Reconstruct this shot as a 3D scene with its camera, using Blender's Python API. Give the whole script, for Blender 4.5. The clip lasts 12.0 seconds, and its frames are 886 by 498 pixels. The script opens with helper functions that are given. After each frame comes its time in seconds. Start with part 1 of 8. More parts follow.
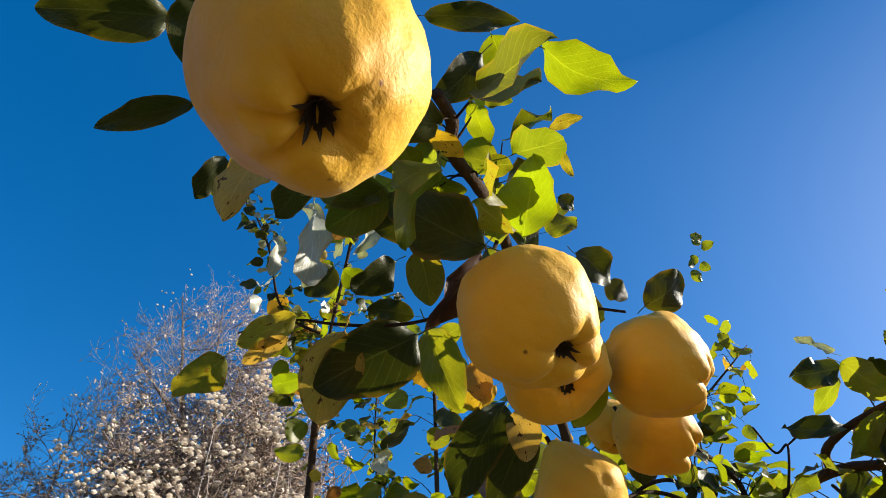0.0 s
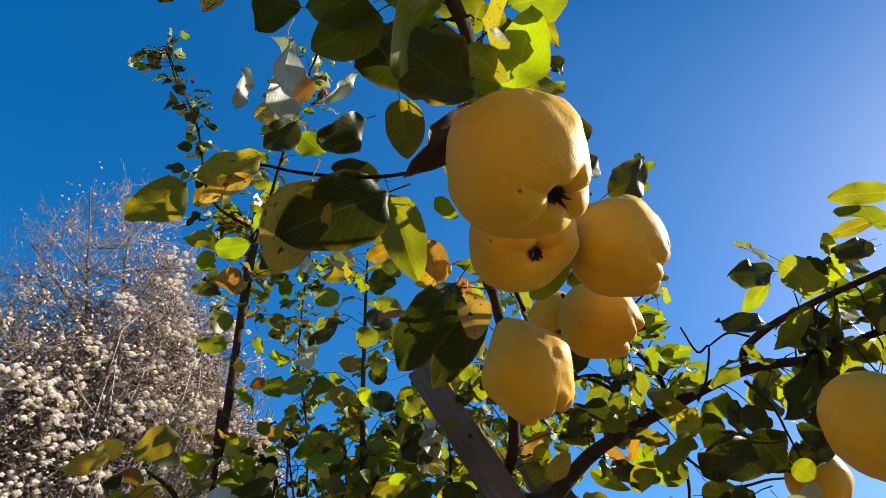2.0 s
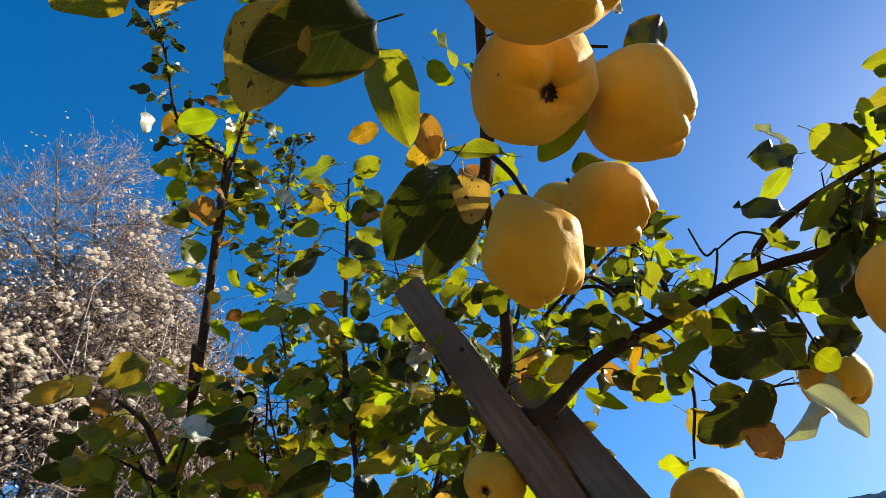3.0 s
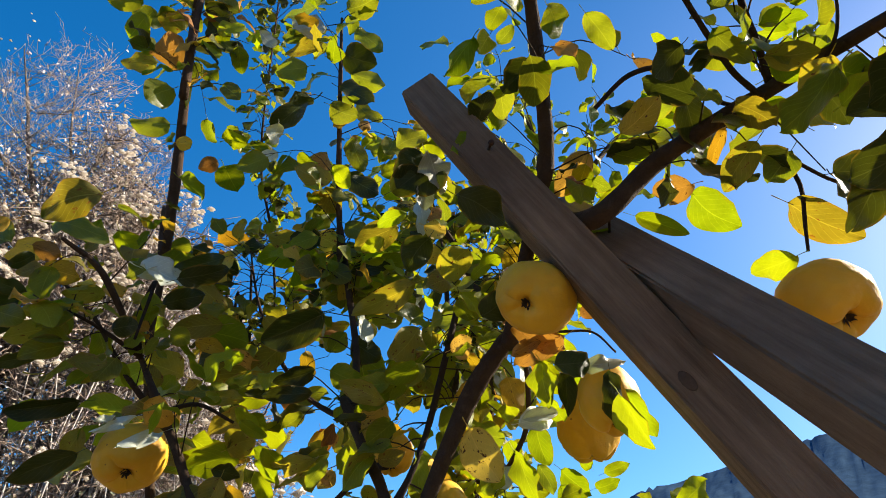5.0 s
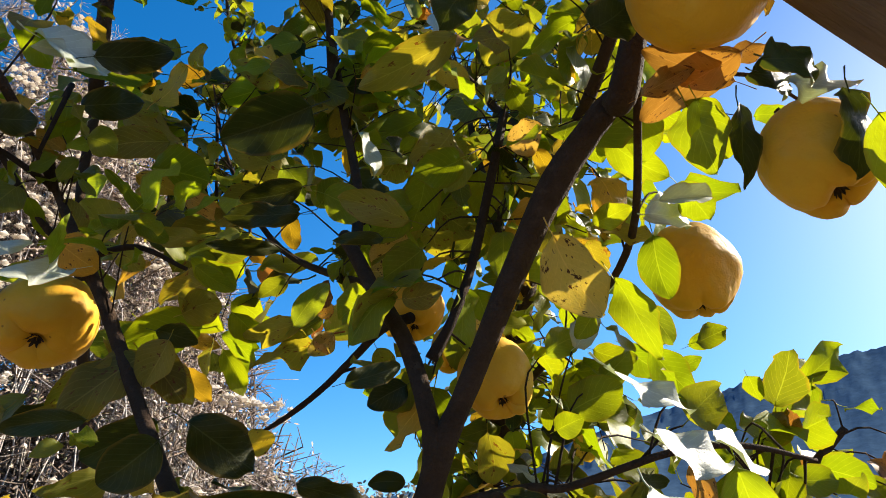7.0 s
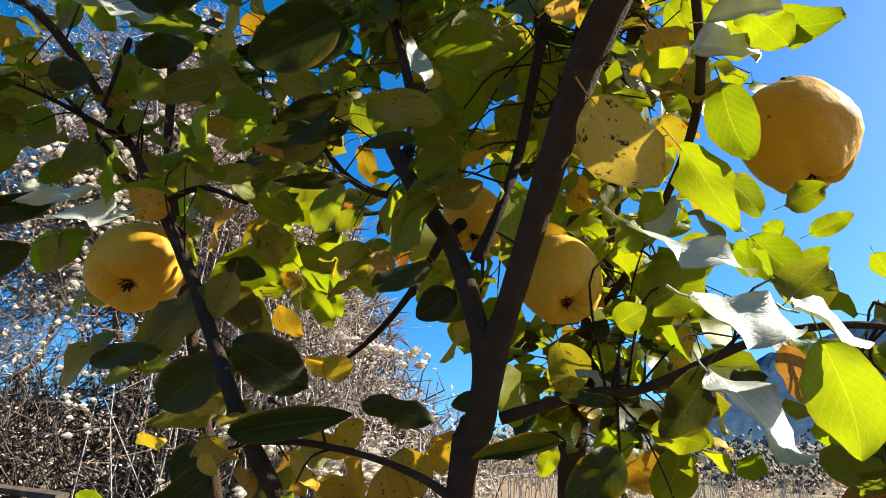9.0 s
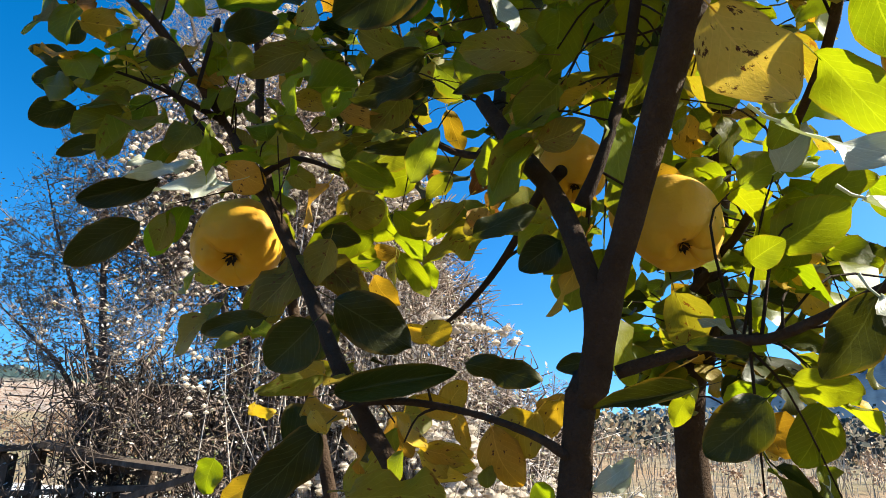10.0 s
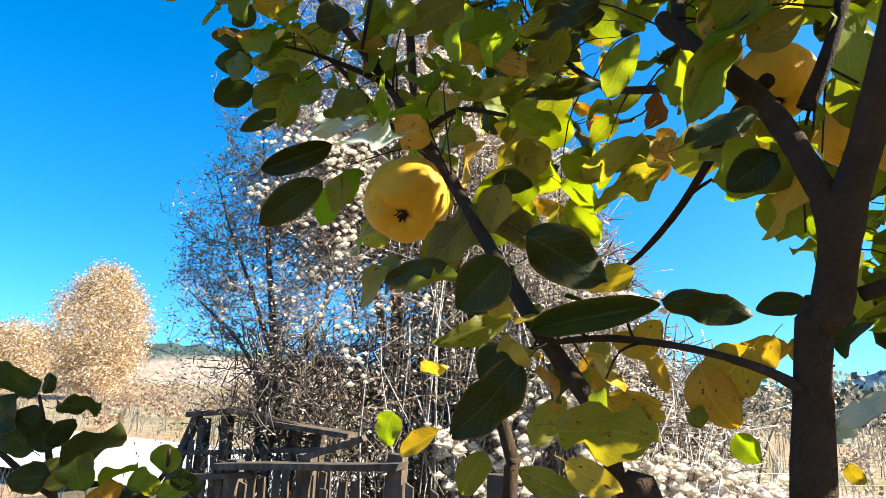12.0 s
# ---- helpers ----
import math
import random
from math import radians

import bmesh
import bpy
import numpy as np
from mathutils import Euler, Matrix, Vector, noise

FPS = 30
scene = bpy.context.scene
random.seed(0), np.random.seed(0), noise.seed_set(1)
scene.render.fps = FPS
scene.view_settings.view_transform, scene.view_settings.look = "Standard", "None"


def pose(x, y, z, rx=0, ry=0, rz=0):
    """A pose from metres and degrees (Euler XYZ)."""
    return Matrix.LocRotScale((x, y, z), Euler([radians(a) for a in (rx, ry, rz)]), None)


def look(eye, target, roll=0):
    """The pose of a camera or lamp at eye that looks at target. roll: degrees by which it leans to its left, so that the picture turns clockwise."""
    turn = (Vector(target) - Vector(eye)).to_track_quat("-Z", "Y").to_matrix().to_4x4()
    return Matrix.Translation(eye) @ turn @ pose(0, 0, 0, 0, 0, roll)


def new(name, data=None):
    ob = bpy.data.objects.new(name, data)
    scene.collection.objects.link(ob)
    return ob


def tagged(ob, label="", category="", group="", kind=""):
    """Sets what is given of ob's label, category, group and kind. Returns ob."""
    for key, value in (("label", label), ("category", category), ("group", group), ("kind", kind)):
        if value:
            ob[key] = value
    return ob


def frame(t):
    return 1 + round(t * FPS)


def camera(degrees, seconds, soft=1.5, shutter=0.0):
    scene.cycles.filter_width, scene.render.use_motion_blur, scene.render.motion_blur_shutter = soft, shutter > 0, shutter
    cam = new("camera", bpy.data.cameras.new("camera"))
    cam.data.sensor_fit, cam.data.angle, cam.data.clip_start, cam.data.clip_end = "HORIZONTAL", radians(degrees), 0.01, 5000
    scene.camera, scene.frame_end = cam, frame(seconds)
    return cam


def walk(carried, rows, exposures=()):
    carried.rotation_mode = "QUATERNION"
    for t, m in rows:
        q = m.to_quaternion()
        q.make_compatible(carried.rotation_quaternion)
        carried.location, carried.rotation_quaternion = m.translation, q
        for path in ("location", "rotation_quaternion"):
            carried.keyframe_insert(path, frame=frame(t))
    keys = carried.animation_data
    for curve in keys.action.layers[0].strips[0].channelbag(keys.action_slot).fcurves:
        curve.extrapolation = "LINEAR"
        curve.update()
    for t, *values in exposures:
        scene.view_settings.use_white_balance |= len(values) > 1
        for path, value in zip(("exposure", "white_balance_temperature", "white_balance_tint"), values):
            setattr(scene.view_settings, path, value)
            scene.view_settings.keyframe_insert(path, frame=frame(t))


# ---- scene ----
cam = camera(72.1, 12.0, soft=0.5)
PATH = [
    (0, (0.035, 0.015, 1.687), (-0.132, 1.477, 3.042), 8.6),
    (0.5, (0.04, 0.027, 1.68), (-0.04, 1.522, 3.006), 8.5),
    (1, (0.045, 0.044, 1.673), (0.028, 1.582, 2.951), 8.5),
    (1.5, (0.037, 0.066, 1.66), (0.087, 1.631, 2.905), 7.8),
    (2, (0.0, 0.067, 1.651), (0.11, 1.664, 2.85), 6.9),
    (2.5, (-0.008, 0.104, 1.638), (0.157, 1.734, 2.785), 6.0),
    (2.7, (-0.001, 0.136, 1.629), (0.177, 1.774, 2.763), 5.7),
    (4.3, (0.011, 0.292, 1.589), (0.247, 2.008, 2.59), 4.6),
    (4.5, (0.012, 0.33, 1.578), (0.254, 2.051, 2.567), 4.8),
    (5, (0.017, 0.43, 1.556), (0.269, 2.168, 2.513), 4.9),
    (5.5, (0.017, 0.531, 1.545), (0.304, 2.29, 2.451), 4.6),
    (6, (0.011, 0.615, 1.542), (0.325, 2.398, 2.393), 4.5),
    (6.5, (-0.002, 0.684, 1.534), (0.337, 2.487, 2.331), 4.3),
    (6.7, (0.002, 0.707, 1.531), (0.35, 2.508, 2.328), 4.2),
    (8.3, (0.082, 0.776, 1.523), (0.231, 2.664, 2.167), 2.4),
    (8.5, (0.085, 0.778, 1.521), (0.18, 2.673, 2.155), 2.5),
    (9, (0.085, 0.78, 1.513), (0.032, 2.688, 2.112), 2.3),
    (9.5, (0.082, 0.79, 1.508), (-0.113, 2.698, 2.074), 1.8),
    (10, (0.074, 0.806, 1.499), (-0.26, 2.705, 2.027), 1.8),
    (10.5, (0.062, 0.813, 1.49), (-0.393, 2.698, 1.982), 1.6),
    (11, (0.051, 0.82, 1.491), (-0.517, 2.681, 1.956), 1.0),
    (11.5, (0.048, 0.815, 1.491), (-0.638, 2.638, 1.942), 1.1),
    (12, (0.035, 0.815, 1.474), (-0.729, 2.612, 1.908), 1.8),
]
walk(cam, [(t, look(eye, target, roll)) for t, eye, target, roll in PATH],
     exposures=[(0.0, 1.06, 6500, 10), (2.5, 1.08, 6500, 10), (4.5, 1.25, 6650, 10), (6.5, 1.40, 6600, 10), (9.0, 1.36, 6350, 7), (10.5, 1.58, 6350, 5), (12.0, 1.92, 6300, 2)])

# ---- world and sun ----
SUN_DIR = Vector((0.79, 0.17, 0.57)).normalized()
world = bpy.data.worlds.new("world")
scene.world = world
world.use_nodes = True
wn, wl = world.node_tree.nodes, world.node_tree.links
sky = wn.new("ShaderNodeTexSky")
sky.sky_type = 'NISHITA'
sky.sun_disc = False
sky.sun_elevation = math.asin(SUN_DIR.z)
sky.sun_rotation = math.atan2(SUN_DIR.x, SUN_DIR.y)
sky.altitude = 1200.0
sky.air_density = 1.0
sky.dust_density = 2.0
sky.ozone_density = 2.4
wn["Background"].inputs["Strength"].default_value = 0.102
clear = wn.new("ShaderNodeHueSaturation")
clear.inputs["Hue"].default_value = 0.499
clear.inputs["Saturation"].default_value = 1.42
# clear mountain air: little of the pale band along the horizon
coords, lift = wn.new("ShaderNodeTexCoord"), wn.new("ShaderNodeMapping")
lift.vector_type = 'POINT'
lift.inputs["Location"].default_value = (0, 0, 0.14)
wl.new(coords.outputs["Generated"], lift.inputs["Vector"])
wl.new(lift.outputs["Vector"], sky.inputs["Vector"])
wl.new(sky.outputs["Color"], clear.inputs["Color"])
wl.new(clear.outputs["Color"], wn["Background"].inputs["Color"])
sun = new("sun", bpy.data.lights.new("sun", 'SUN'))
sun.data.energy = 5.0
sun.data.angle = radians(0.53)
sun.data.color = (1.0, 0.91, 0.76)
sun.matrix_world = look(SUN_DIR * 20, (0, 0, 0))

# ---- materials ----


class Nodes:
    """A short way to write a node material."""

    def __init__(self, name):
        self.mat = bpy.data.materials.new(name)
        self.mat.use_nodes = True
        self.tree = self.mat.node_tree
        self.bsdf = self.tree.nodes["Principled BSDF"]
        self.out = self.tree.nodes["Material Output"]

    def add(self, kind, **values):
        node = self.tree.nodes.new("ShaderNode" + kind)
        for key, value in values.items():
            node.inputs[key.replace("_", " ")].default_value = value
        return node

    def link(self, a, b):
        self.tree.links.new(a, b)
        return self

    def noise(self, scale, detail=4.0, rough=0.55, where=None):
        node = self.add("TexNoise", Scale=scale, Detail=detail, Roughness=rough)
        self.link(where or self.object_space(), node.inputs["Vector"])
        return node.outputs["Fac"]

    def object_space(self):
        if "coords" not in self.tree.nodes:
            self.add("TexCoord").name = "coords"
        return self.tree.nodes["coords"].outputs["Object"]

    def uv(self):
        self.object_space()
        return self.tree.nodes["coords"].outputs["UV"]

    def ramp(self, fac, *stops):
        node = self.add("ValToRGB")
        while len(node.color_ramp.elements) < len(stops):
            node.color_ramp.elements.new(0.5)
        for el, (at, col) in zip(node.color_ramp.elements, stops):
            el.position, el.color = at, (*col, 1) if len(col) == 3 else col
        self.link(fac, node.inputs["Fac"])
        return node.outputs["Color"]

    def mix(self, fac, a, b, blend='MIX'):
        node = self.add("Mix")
        node.data_type, node.blend_type = 'RGBA', blend
        for value, plug in ((fac, node.inputs[0]), (a, node.inputs[6]), (b, node.inputs[7])):
            if isinstance(value, (int, float)):
                plug.default_value = value
            elif isinstance(value, tuple):
                plug.default_value = (*value, 1)
            else:
                self.link(value, plug)
        return node.outputs[2]

    def math(self, op, a, b=0.0, c=0.0):
        node = self.add("Math")
        node.operation = op
        for value, plug in zip((a, b, c), node.inputs):
            if isinstance(value, (int, float)):
                plug.default_value = value
            else:
                self.link(value, plug)
        return node.outputs[0]

    def bump(self, height, strength, distance):
        node = self.add("Bump", Strength=strength, Distance=distance)
        self.link(height, node.inputs["Height"])
        self.link(node.outputs["Normal"], self.bsdf.inputs["Normal"])
        return node.outputs["Normal"]

    def set(self, color=None, rough=0.6, **values):
        if color is not None:
            if isinstance(color, tuple):
                self.bsdf.inputs["Base Color"].default_value = (*color, 1)
            else:
                self.link(color, self.bsdf.inputs["Base Color"])
        if isinstance(rough, float):
            self.bsdf.inputs["Roughness"].default_value = rough
        else:
            self.link(rough, self.bsdf.inputs["Roughness"])
        for key, value in values.items():
            self.bsdf.inputs[key.replace("_", " ")].default_value = value
        return self

    def random(self):
        return self.add("ObjectInfo").outputs["Random"]

    def island(self):
        return self.add("NewGeometry").outputs["Random Per Island"]


def leaf_material(name, dark, light, shine, through_share, glow, spots=0.0, spot_col=(0.12, 0.05, 0.02), joined=False, vein=0.28, gloss=0.22):
    """A leaf blade: mottled colour, pale veins, light that comes through."""
    m = Nodes(name)
    who = m.island() if joined else m.random()
    uv = m.uv()
    sep = m.add("SeparateXYZ")
    m.link(uv, sep.inputs[0])
    u, v = sep.outputs[0], sep.outputs[1]
    side = m.math('ABSOLUTE', m.math('SUBTRACT', v, 0.5))
    shift = m.math('MULTIPLY', who, 7.0)
    place = m.add("CombineXYZ")
    m.link(u, place.inputs[0]), m.link(v, place.inputs[1]), m.link(shift, place.inputs[2])
    mott = m.noise(3.5, 3.0, 0.6, place.outputs[0])
    fine = m.noise(22.0, 4.0, 0.6, place.outputs[0])
    col = m.mix(mott, dark, light)
    hsv = m.add("HueSaturation")
    m.link(m.math('MULTIPLY_ADD', who, 0.036, 0.482), hsv.inputs["Hue"])
    m.link(m.math('MULTIPLY_ADD', m.math('FRACT', m.math('MULTIPLY', who, 13.7)), 0.6, 0.7), hsv.inputs["Value"])
    m.link(col, hsv.inputs["Color"])
    col = hsv.outputs["Color"]
    # side veins run forward from the midrib
    wave = m.math('FRACT', m.math('MULTIPLY', m.math('SUBTRACT', u, m.math('MULTIPLY', side, 0.75)), 8.0))
    lateral = m.math('LESS_THAN', m.math('ABSOLUTE', m.math('SUBTRACT', wave, 0.5)), 0.05)
    rib = m.math('LESS_THAN', side, 0.014)
    veins = m.math('MAXIMUM', m.math('MULTIPLY', lateral, 0.55), rib)
    col = m.mix(m.math('MULTIPLY', veins, vein), col, tuple(min(1, c * 1.6 + 0.05) for c in light))
    col = m.mix(m.math('MULTIPLY', m.math('SUBTRACT', fine, 0.45), 0.5), col, tuple(c * 0.5 for c in dark))
    if spots:
        spot = m.noise(7.0, 5.0, 0.65, place.outputs[0])
        mask = m.ramp(spot, (0.62 - 0.14 * spots, (0, 0, 0)), (0.66 - 0.12 * spots, (1, 1, 1)))
        col = m.mix(mask, col, spot_col)
    edge = m.ramp(m.math('ADD', m.math('MULTIPLY', side, 1.6), m.math('MULTIPLY', mott, 0.35)), (0.86, (0, 0, 0)), (0.97, (1, 1, 1)))
    col = m.mix(m.math('MULTIPLY', edge, 0.45), col, (0.22, 0.13, 0.03))
    m.set(col, shine, Specular_IOR_Level=gloss)
    height = m.math('ADD', m.math('MULTIPLY', veins, -0.6), m.math('MULTIPLY', fine, 0.5))
    normal = m.bump(height, 0.35, 0.002)
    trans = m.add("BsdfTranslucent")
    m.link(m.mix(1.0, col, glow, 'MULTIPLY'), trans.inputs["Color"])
    m.link(normal, trans.inputs["Normal"])
    mix = m.add("MixShader")
    mix.inputs[0].default_value = through_share
    m.link(m.bsdf.outputs[0], mix.inputs[1]), m.link(trans.outputs[0], mix.inputs[2])
    m.link(mix.outputs[0], m.out.inputs["Surface"])
    return m.mat


def leaf_set(joined):
    tag = "_mass" if joined else ""
    return {
        # dark repeats the green leaf with shade painted into its colours
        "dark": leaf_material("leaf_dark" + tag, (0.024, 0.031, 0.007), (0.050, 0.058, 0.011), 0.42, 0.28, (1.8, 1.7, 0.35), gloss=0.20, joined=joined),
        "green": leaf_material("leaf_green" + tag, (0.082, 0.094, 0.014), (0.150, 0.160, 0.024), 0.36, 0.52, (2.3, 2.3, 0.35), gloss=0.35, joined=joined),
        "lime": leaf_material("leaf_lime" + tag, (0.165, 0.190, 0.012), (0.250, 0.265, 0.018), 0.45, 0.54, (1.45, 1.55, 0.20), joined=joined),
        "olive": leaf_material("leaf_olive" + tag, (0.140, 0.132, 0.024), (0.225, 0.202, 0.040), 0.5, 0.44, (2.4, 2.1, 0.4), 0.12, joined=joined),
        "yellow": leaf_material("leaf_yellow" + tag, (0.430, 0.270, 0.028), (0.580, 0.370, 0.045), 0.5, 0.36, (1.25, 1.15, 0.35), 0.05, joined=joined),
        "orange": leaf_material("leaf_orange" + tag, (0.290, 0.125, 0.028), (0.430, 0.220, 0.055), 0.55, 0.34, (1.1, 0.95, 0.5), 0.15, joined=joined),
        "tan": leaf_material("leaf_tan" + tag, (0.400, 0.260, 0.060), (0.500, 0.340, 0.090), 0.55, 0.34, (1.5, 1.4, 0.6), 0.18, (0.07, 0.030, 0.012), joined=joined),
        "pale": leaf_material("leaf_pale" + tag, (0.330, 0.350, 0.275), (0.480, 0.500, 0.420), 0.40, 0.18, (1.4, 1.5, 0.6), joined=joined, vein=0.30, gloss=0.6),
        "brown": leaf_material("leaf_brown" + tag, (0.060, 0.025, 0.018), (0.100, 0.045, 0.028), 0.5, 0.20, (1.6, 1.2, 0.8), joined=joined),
    }


LEAF = leaf_set(False)
MASS = leaf_set(True)


def bark_material(name, dark, light, scale):
    m = Nodes(name)
    big, fine = m.noise(scale, 5.0, 0.6), m.noise(scale * 9, 4.0, 0.65)
    col = m.mix(big, dark, light)
    lichen = m.ramp(m.noise(scale * 1.7, 3.0), (0.60, (0, 0, 0)), (0.70, (1, 1, 1)))
    col = m.mix(m.math('MULTIPLY', lichen, 0.16), col, tuple(min(1, c * 1.9 + 0.02) for c in light))
    col = m.mix(m.math('MULTIPLY', fine, 0.5), col, tuple(c * 0.5 for c in dark))
    m.set(col, 0.85, Specular_IOR_Level=0.10)
    m.bump(m.math('ADD', big, m.math('MULTIPLY', fine, 0.6)), 1.0, 0.006)
    return m.mat


BARK = bark_material("quince_bark", (0.040, 0.024, 0.015), (0.130, 0.084, 0.055), 45.0)
TWIG = bark_material("quince_twig_bark", (0.036, 0.022, 0.015), (0.100, 0.066, 0.046), 90.0)
GREY_TWIG = bark_material("thicket_bark", (0.150, 0.118, 0.100), (0.44, 0.37, 0.33), 14.0)


def quince_material():
    m = Nodes("quince_skin")
    who = m.random()
    place = m.add("VectorMath")
    place.operation = 'ADD'
    m.link(m.object_space(), place.inputs[0])
    m.link(m.math('MULTIPLY', who, 5.0), place.inputs[1])
    p = place.outputs[0]
    big, mid, fine = m.noise(14.0, 3.0, 0.5, p), m.noise(60.0, 4.0, 0.6, p), m.noise(420.0, 3.0, 0.6, p)
    col = m.ramp(big, (0.25, (0.61, 0.300, 0.016)), (0.5, (0.74, 0.395, 0.022)), (0.75, (0.80, 0.465, 0.038)))
    col = m.mix(m.math('MULTIPLY', m.math('SUBTRACT', mid, 0.4), 0.7), col, (0.63, 0.32, 0.018))
    # grey down that is left in patches
    down = m.ramp(m.noise(30.0, 5.0, 0.65, p), (0.52, (0, 0, 0)), (0.72, (1, 1, 1)))
    col = m.mix(m.math('MULTIPLY', down, 0.09), col, (0.80, 0.60, 0.26))
    vor = m.add("TexVoronoi", Scale=52.0, Randomness=1.0)
    m.link(p, vor.inputs["Vector"])
    keep = m.math('GREATER_THAN', m.noise(24.0, 1.0, 0.5, p), 0.53)
    dot = m.ramp(m.math('ADD', vor.outputs["Distance"], m.math('MULTIPLY', mid, 0.12)), (0.10, (1, 1, 1)), (0.15, (0, 0, 0)))
    col = m.mix(m.math('MULTIPLY', m.math('MULTIPLY', dot, keep), 0.85), col, (0.16, 0.055, 0.012))
    scuff = m.ramp(m.noise(9.0, 6.0, 0.7, p), (0.66, (0, 0, 0)), (0.74, (1, 1, 1)))
    col = m.mix(m.math('MULTIPLY', scuff, 0.4), col, (0.40, 0.20, 0.04))
    m.set(col, 0.56, Specular_IOR_Level=0.22, Subsurface_Weight=0.06, Subsurface_Scale=0.010, Sheen_Weight=0.05, Sheen_Roughness=0.45)
    m.bsdf.inputs["Subsurface Radius"].default_value = (1.0, 0.55, 0.12)
    m.bump(m.math('ADD', m.math('MULTIPLY', mid, 0.8), m.math('MULTIPLY', fine, 0.25)), 0.5, 0.0028)
    return m.mat


QUINCE = quince_material()
_m = Nodes("dried_calyx")
CALYX = _m.set(_m.ramp(_m.noise(160.0), (0.3, (0.012, 0.007, 0.004)), (0.8, (0.07, 0.040, 0.018))), 0.9).mat


def wood_material(name, dark, mid, light, axis_scale):
    """Sawn timber with grain along the local x axis."""
    m = Nodes(name)
    mp = m.add("Mapping")
    mp.inputs["Scale"].default_value = axis_scale
    m.link(m.object_space(), mp.inputs["Vector"])
    grain, fine = m.noise(10.0, 6.0, 0.65, mp.outputs[0]), m.noise(60.0, 3.0, 0.6, mp.outputs[0])
    stain = m.noise(9.0, 4.0, 0.6)
    col = m.ramp(grain, (0.25, dark), (0.5, mid), (0.78, light))
    col = m.mix(m.math('MULTIPLY', m.ramp(stain, (0.45, (0, 0, 0)), (0.7, (1, 1, 1))), 0.5), col, tuple(c * 0.55 for c in dark))
    col = m.mix(m.math('MULTIPLY', fine, 0.35), col, tuple(c * 0.6 for c in dark))
    m.set(col, 0.8, Specular_IOR_Level=0.3)
    m.bump(m.math('ADD', grain, m.math('MULTIPLY', fine, 0.5)), 0.9, 0.004)
    return m.mat


BEAM = wood_material("prop_timber", (0.120, 0.071, 0.041), (0.240, 0.154, 0.096), (0.360, 0.250, 0.166), (0.6, 9.0, 9.0))
OLD_BEAM = wood_material("old_prop_timber", (0.120, 0.071, 0.042), (0.225, 0.146, 0.093), (0.320, 0.222, 0.150), (0.6, 9.0, 9.0))
KNOT = wood_material("timber_knot", (0.075, 0.044, 0.026), (0.130, 0.082, 0.052), (0.180, 0.120, 0.080), (3.0, 3.0, 3.0))
GREYWOOD = wood_material("weathered_board", (0.045, 0.031, 0.022), (0.115, 0.082, 0.058), (0.235, 0.185, 0.145), (2.0, 9.0, 0.5))
_m = Nodes("rusty_nail")
NAIL = _m.set(_m.ramp(_m.noise(300.0), (0.3, (0.03, 0.015, 0.01)), (0.8, (0.10, 0.045, 0.02))), 0.7, Metallic=0.6).mat
_m = Nodes("seed_fluff")
FLUFF = _m.set(_m.mix(_m.island(), (0.52, 0.455, 0.37), (0.84, 0.77, 0.67)), 0.9, Specular_IOR_Level=0.2).mat
_t = _m.add("BsdfTranslucent", Color=(0.82, 0.73, 0.60, 1))
_x = _m.add("MixShader")
_x.inputs[0].default_value = 0.45
_m.link(_m.bsdf.outputs[0], _x.inputs[1]).link(_t.outputs[0], _x.inputs[2]).link(_x.outputs[0], _m.out.inputs["Surface"])


def ground_material():
    m = Nodes("dry_meadow")
    a, b, c = m.noise(0.35, 5.0), m.noise(4.0, 6.0, 0.7), m.noise(0.06, 4.0)
    col = m.ramp(b, (0.3, (0.16, 0.115, 0.068)), (0.55, (0.29, 0.23, 0.15)), (0.75, (0.44, 0.385, 0.30)))
    col = m.mix(m.math('MULTIPLY', m.ramp(a, (0.45, (0, 0, 0)), (0.65, (1, 1, 1))), 0.6), col, (0.16, 0.15, 0.055))
    col = m.mix(m.math('MULTIPLY', m.ramp(c, (0.5, (0, 0, 0)), (0.6, (1, 1, 1))), 0.5), col, (0.34, 0.20, 0.11))
    m.set(col, 0.95, Specular_IOR_Level=0.1)
    m.bump(b, 0.9, 0.06)
    return m.mat


GROUND = ground_material()


def orchard_floor():
    m = Nodes("orchard_grass")
    a, b = m.noise(2.2, 5.0, 0.65), m.noise(30.0, 4.0, 0.7)
    col = m.mix(a, (0.062, 0.052, 0.026), (0.160, 0.124, 0.068))
    col = m.mix(m.math('MULTIPLY', m.ramp(b, (0.55, (0, 0, 0)), (0.7, (1, 1, 1))), 0.45), col, (0.24, 0.185, 0.105))
    m.set(col, 0.9, Specular_IOR_Level=0.15)
    m.bump(b, 0.9, 0.03)
    return m.mat


FLOOR_GRASS = orchard_floor()
_m = Nodes("pale_gravel")
GRAVEL = _m.set(_m.ramp(_m.noise(26.0, 5.0, 0.7), (0.3, (0.42, 0.40, 0.37)), (0.7, (0.66, 0.645, 0.62))), 0.9).mat
_m.bump(_m.noise(40.0), 0.6, 0.02)


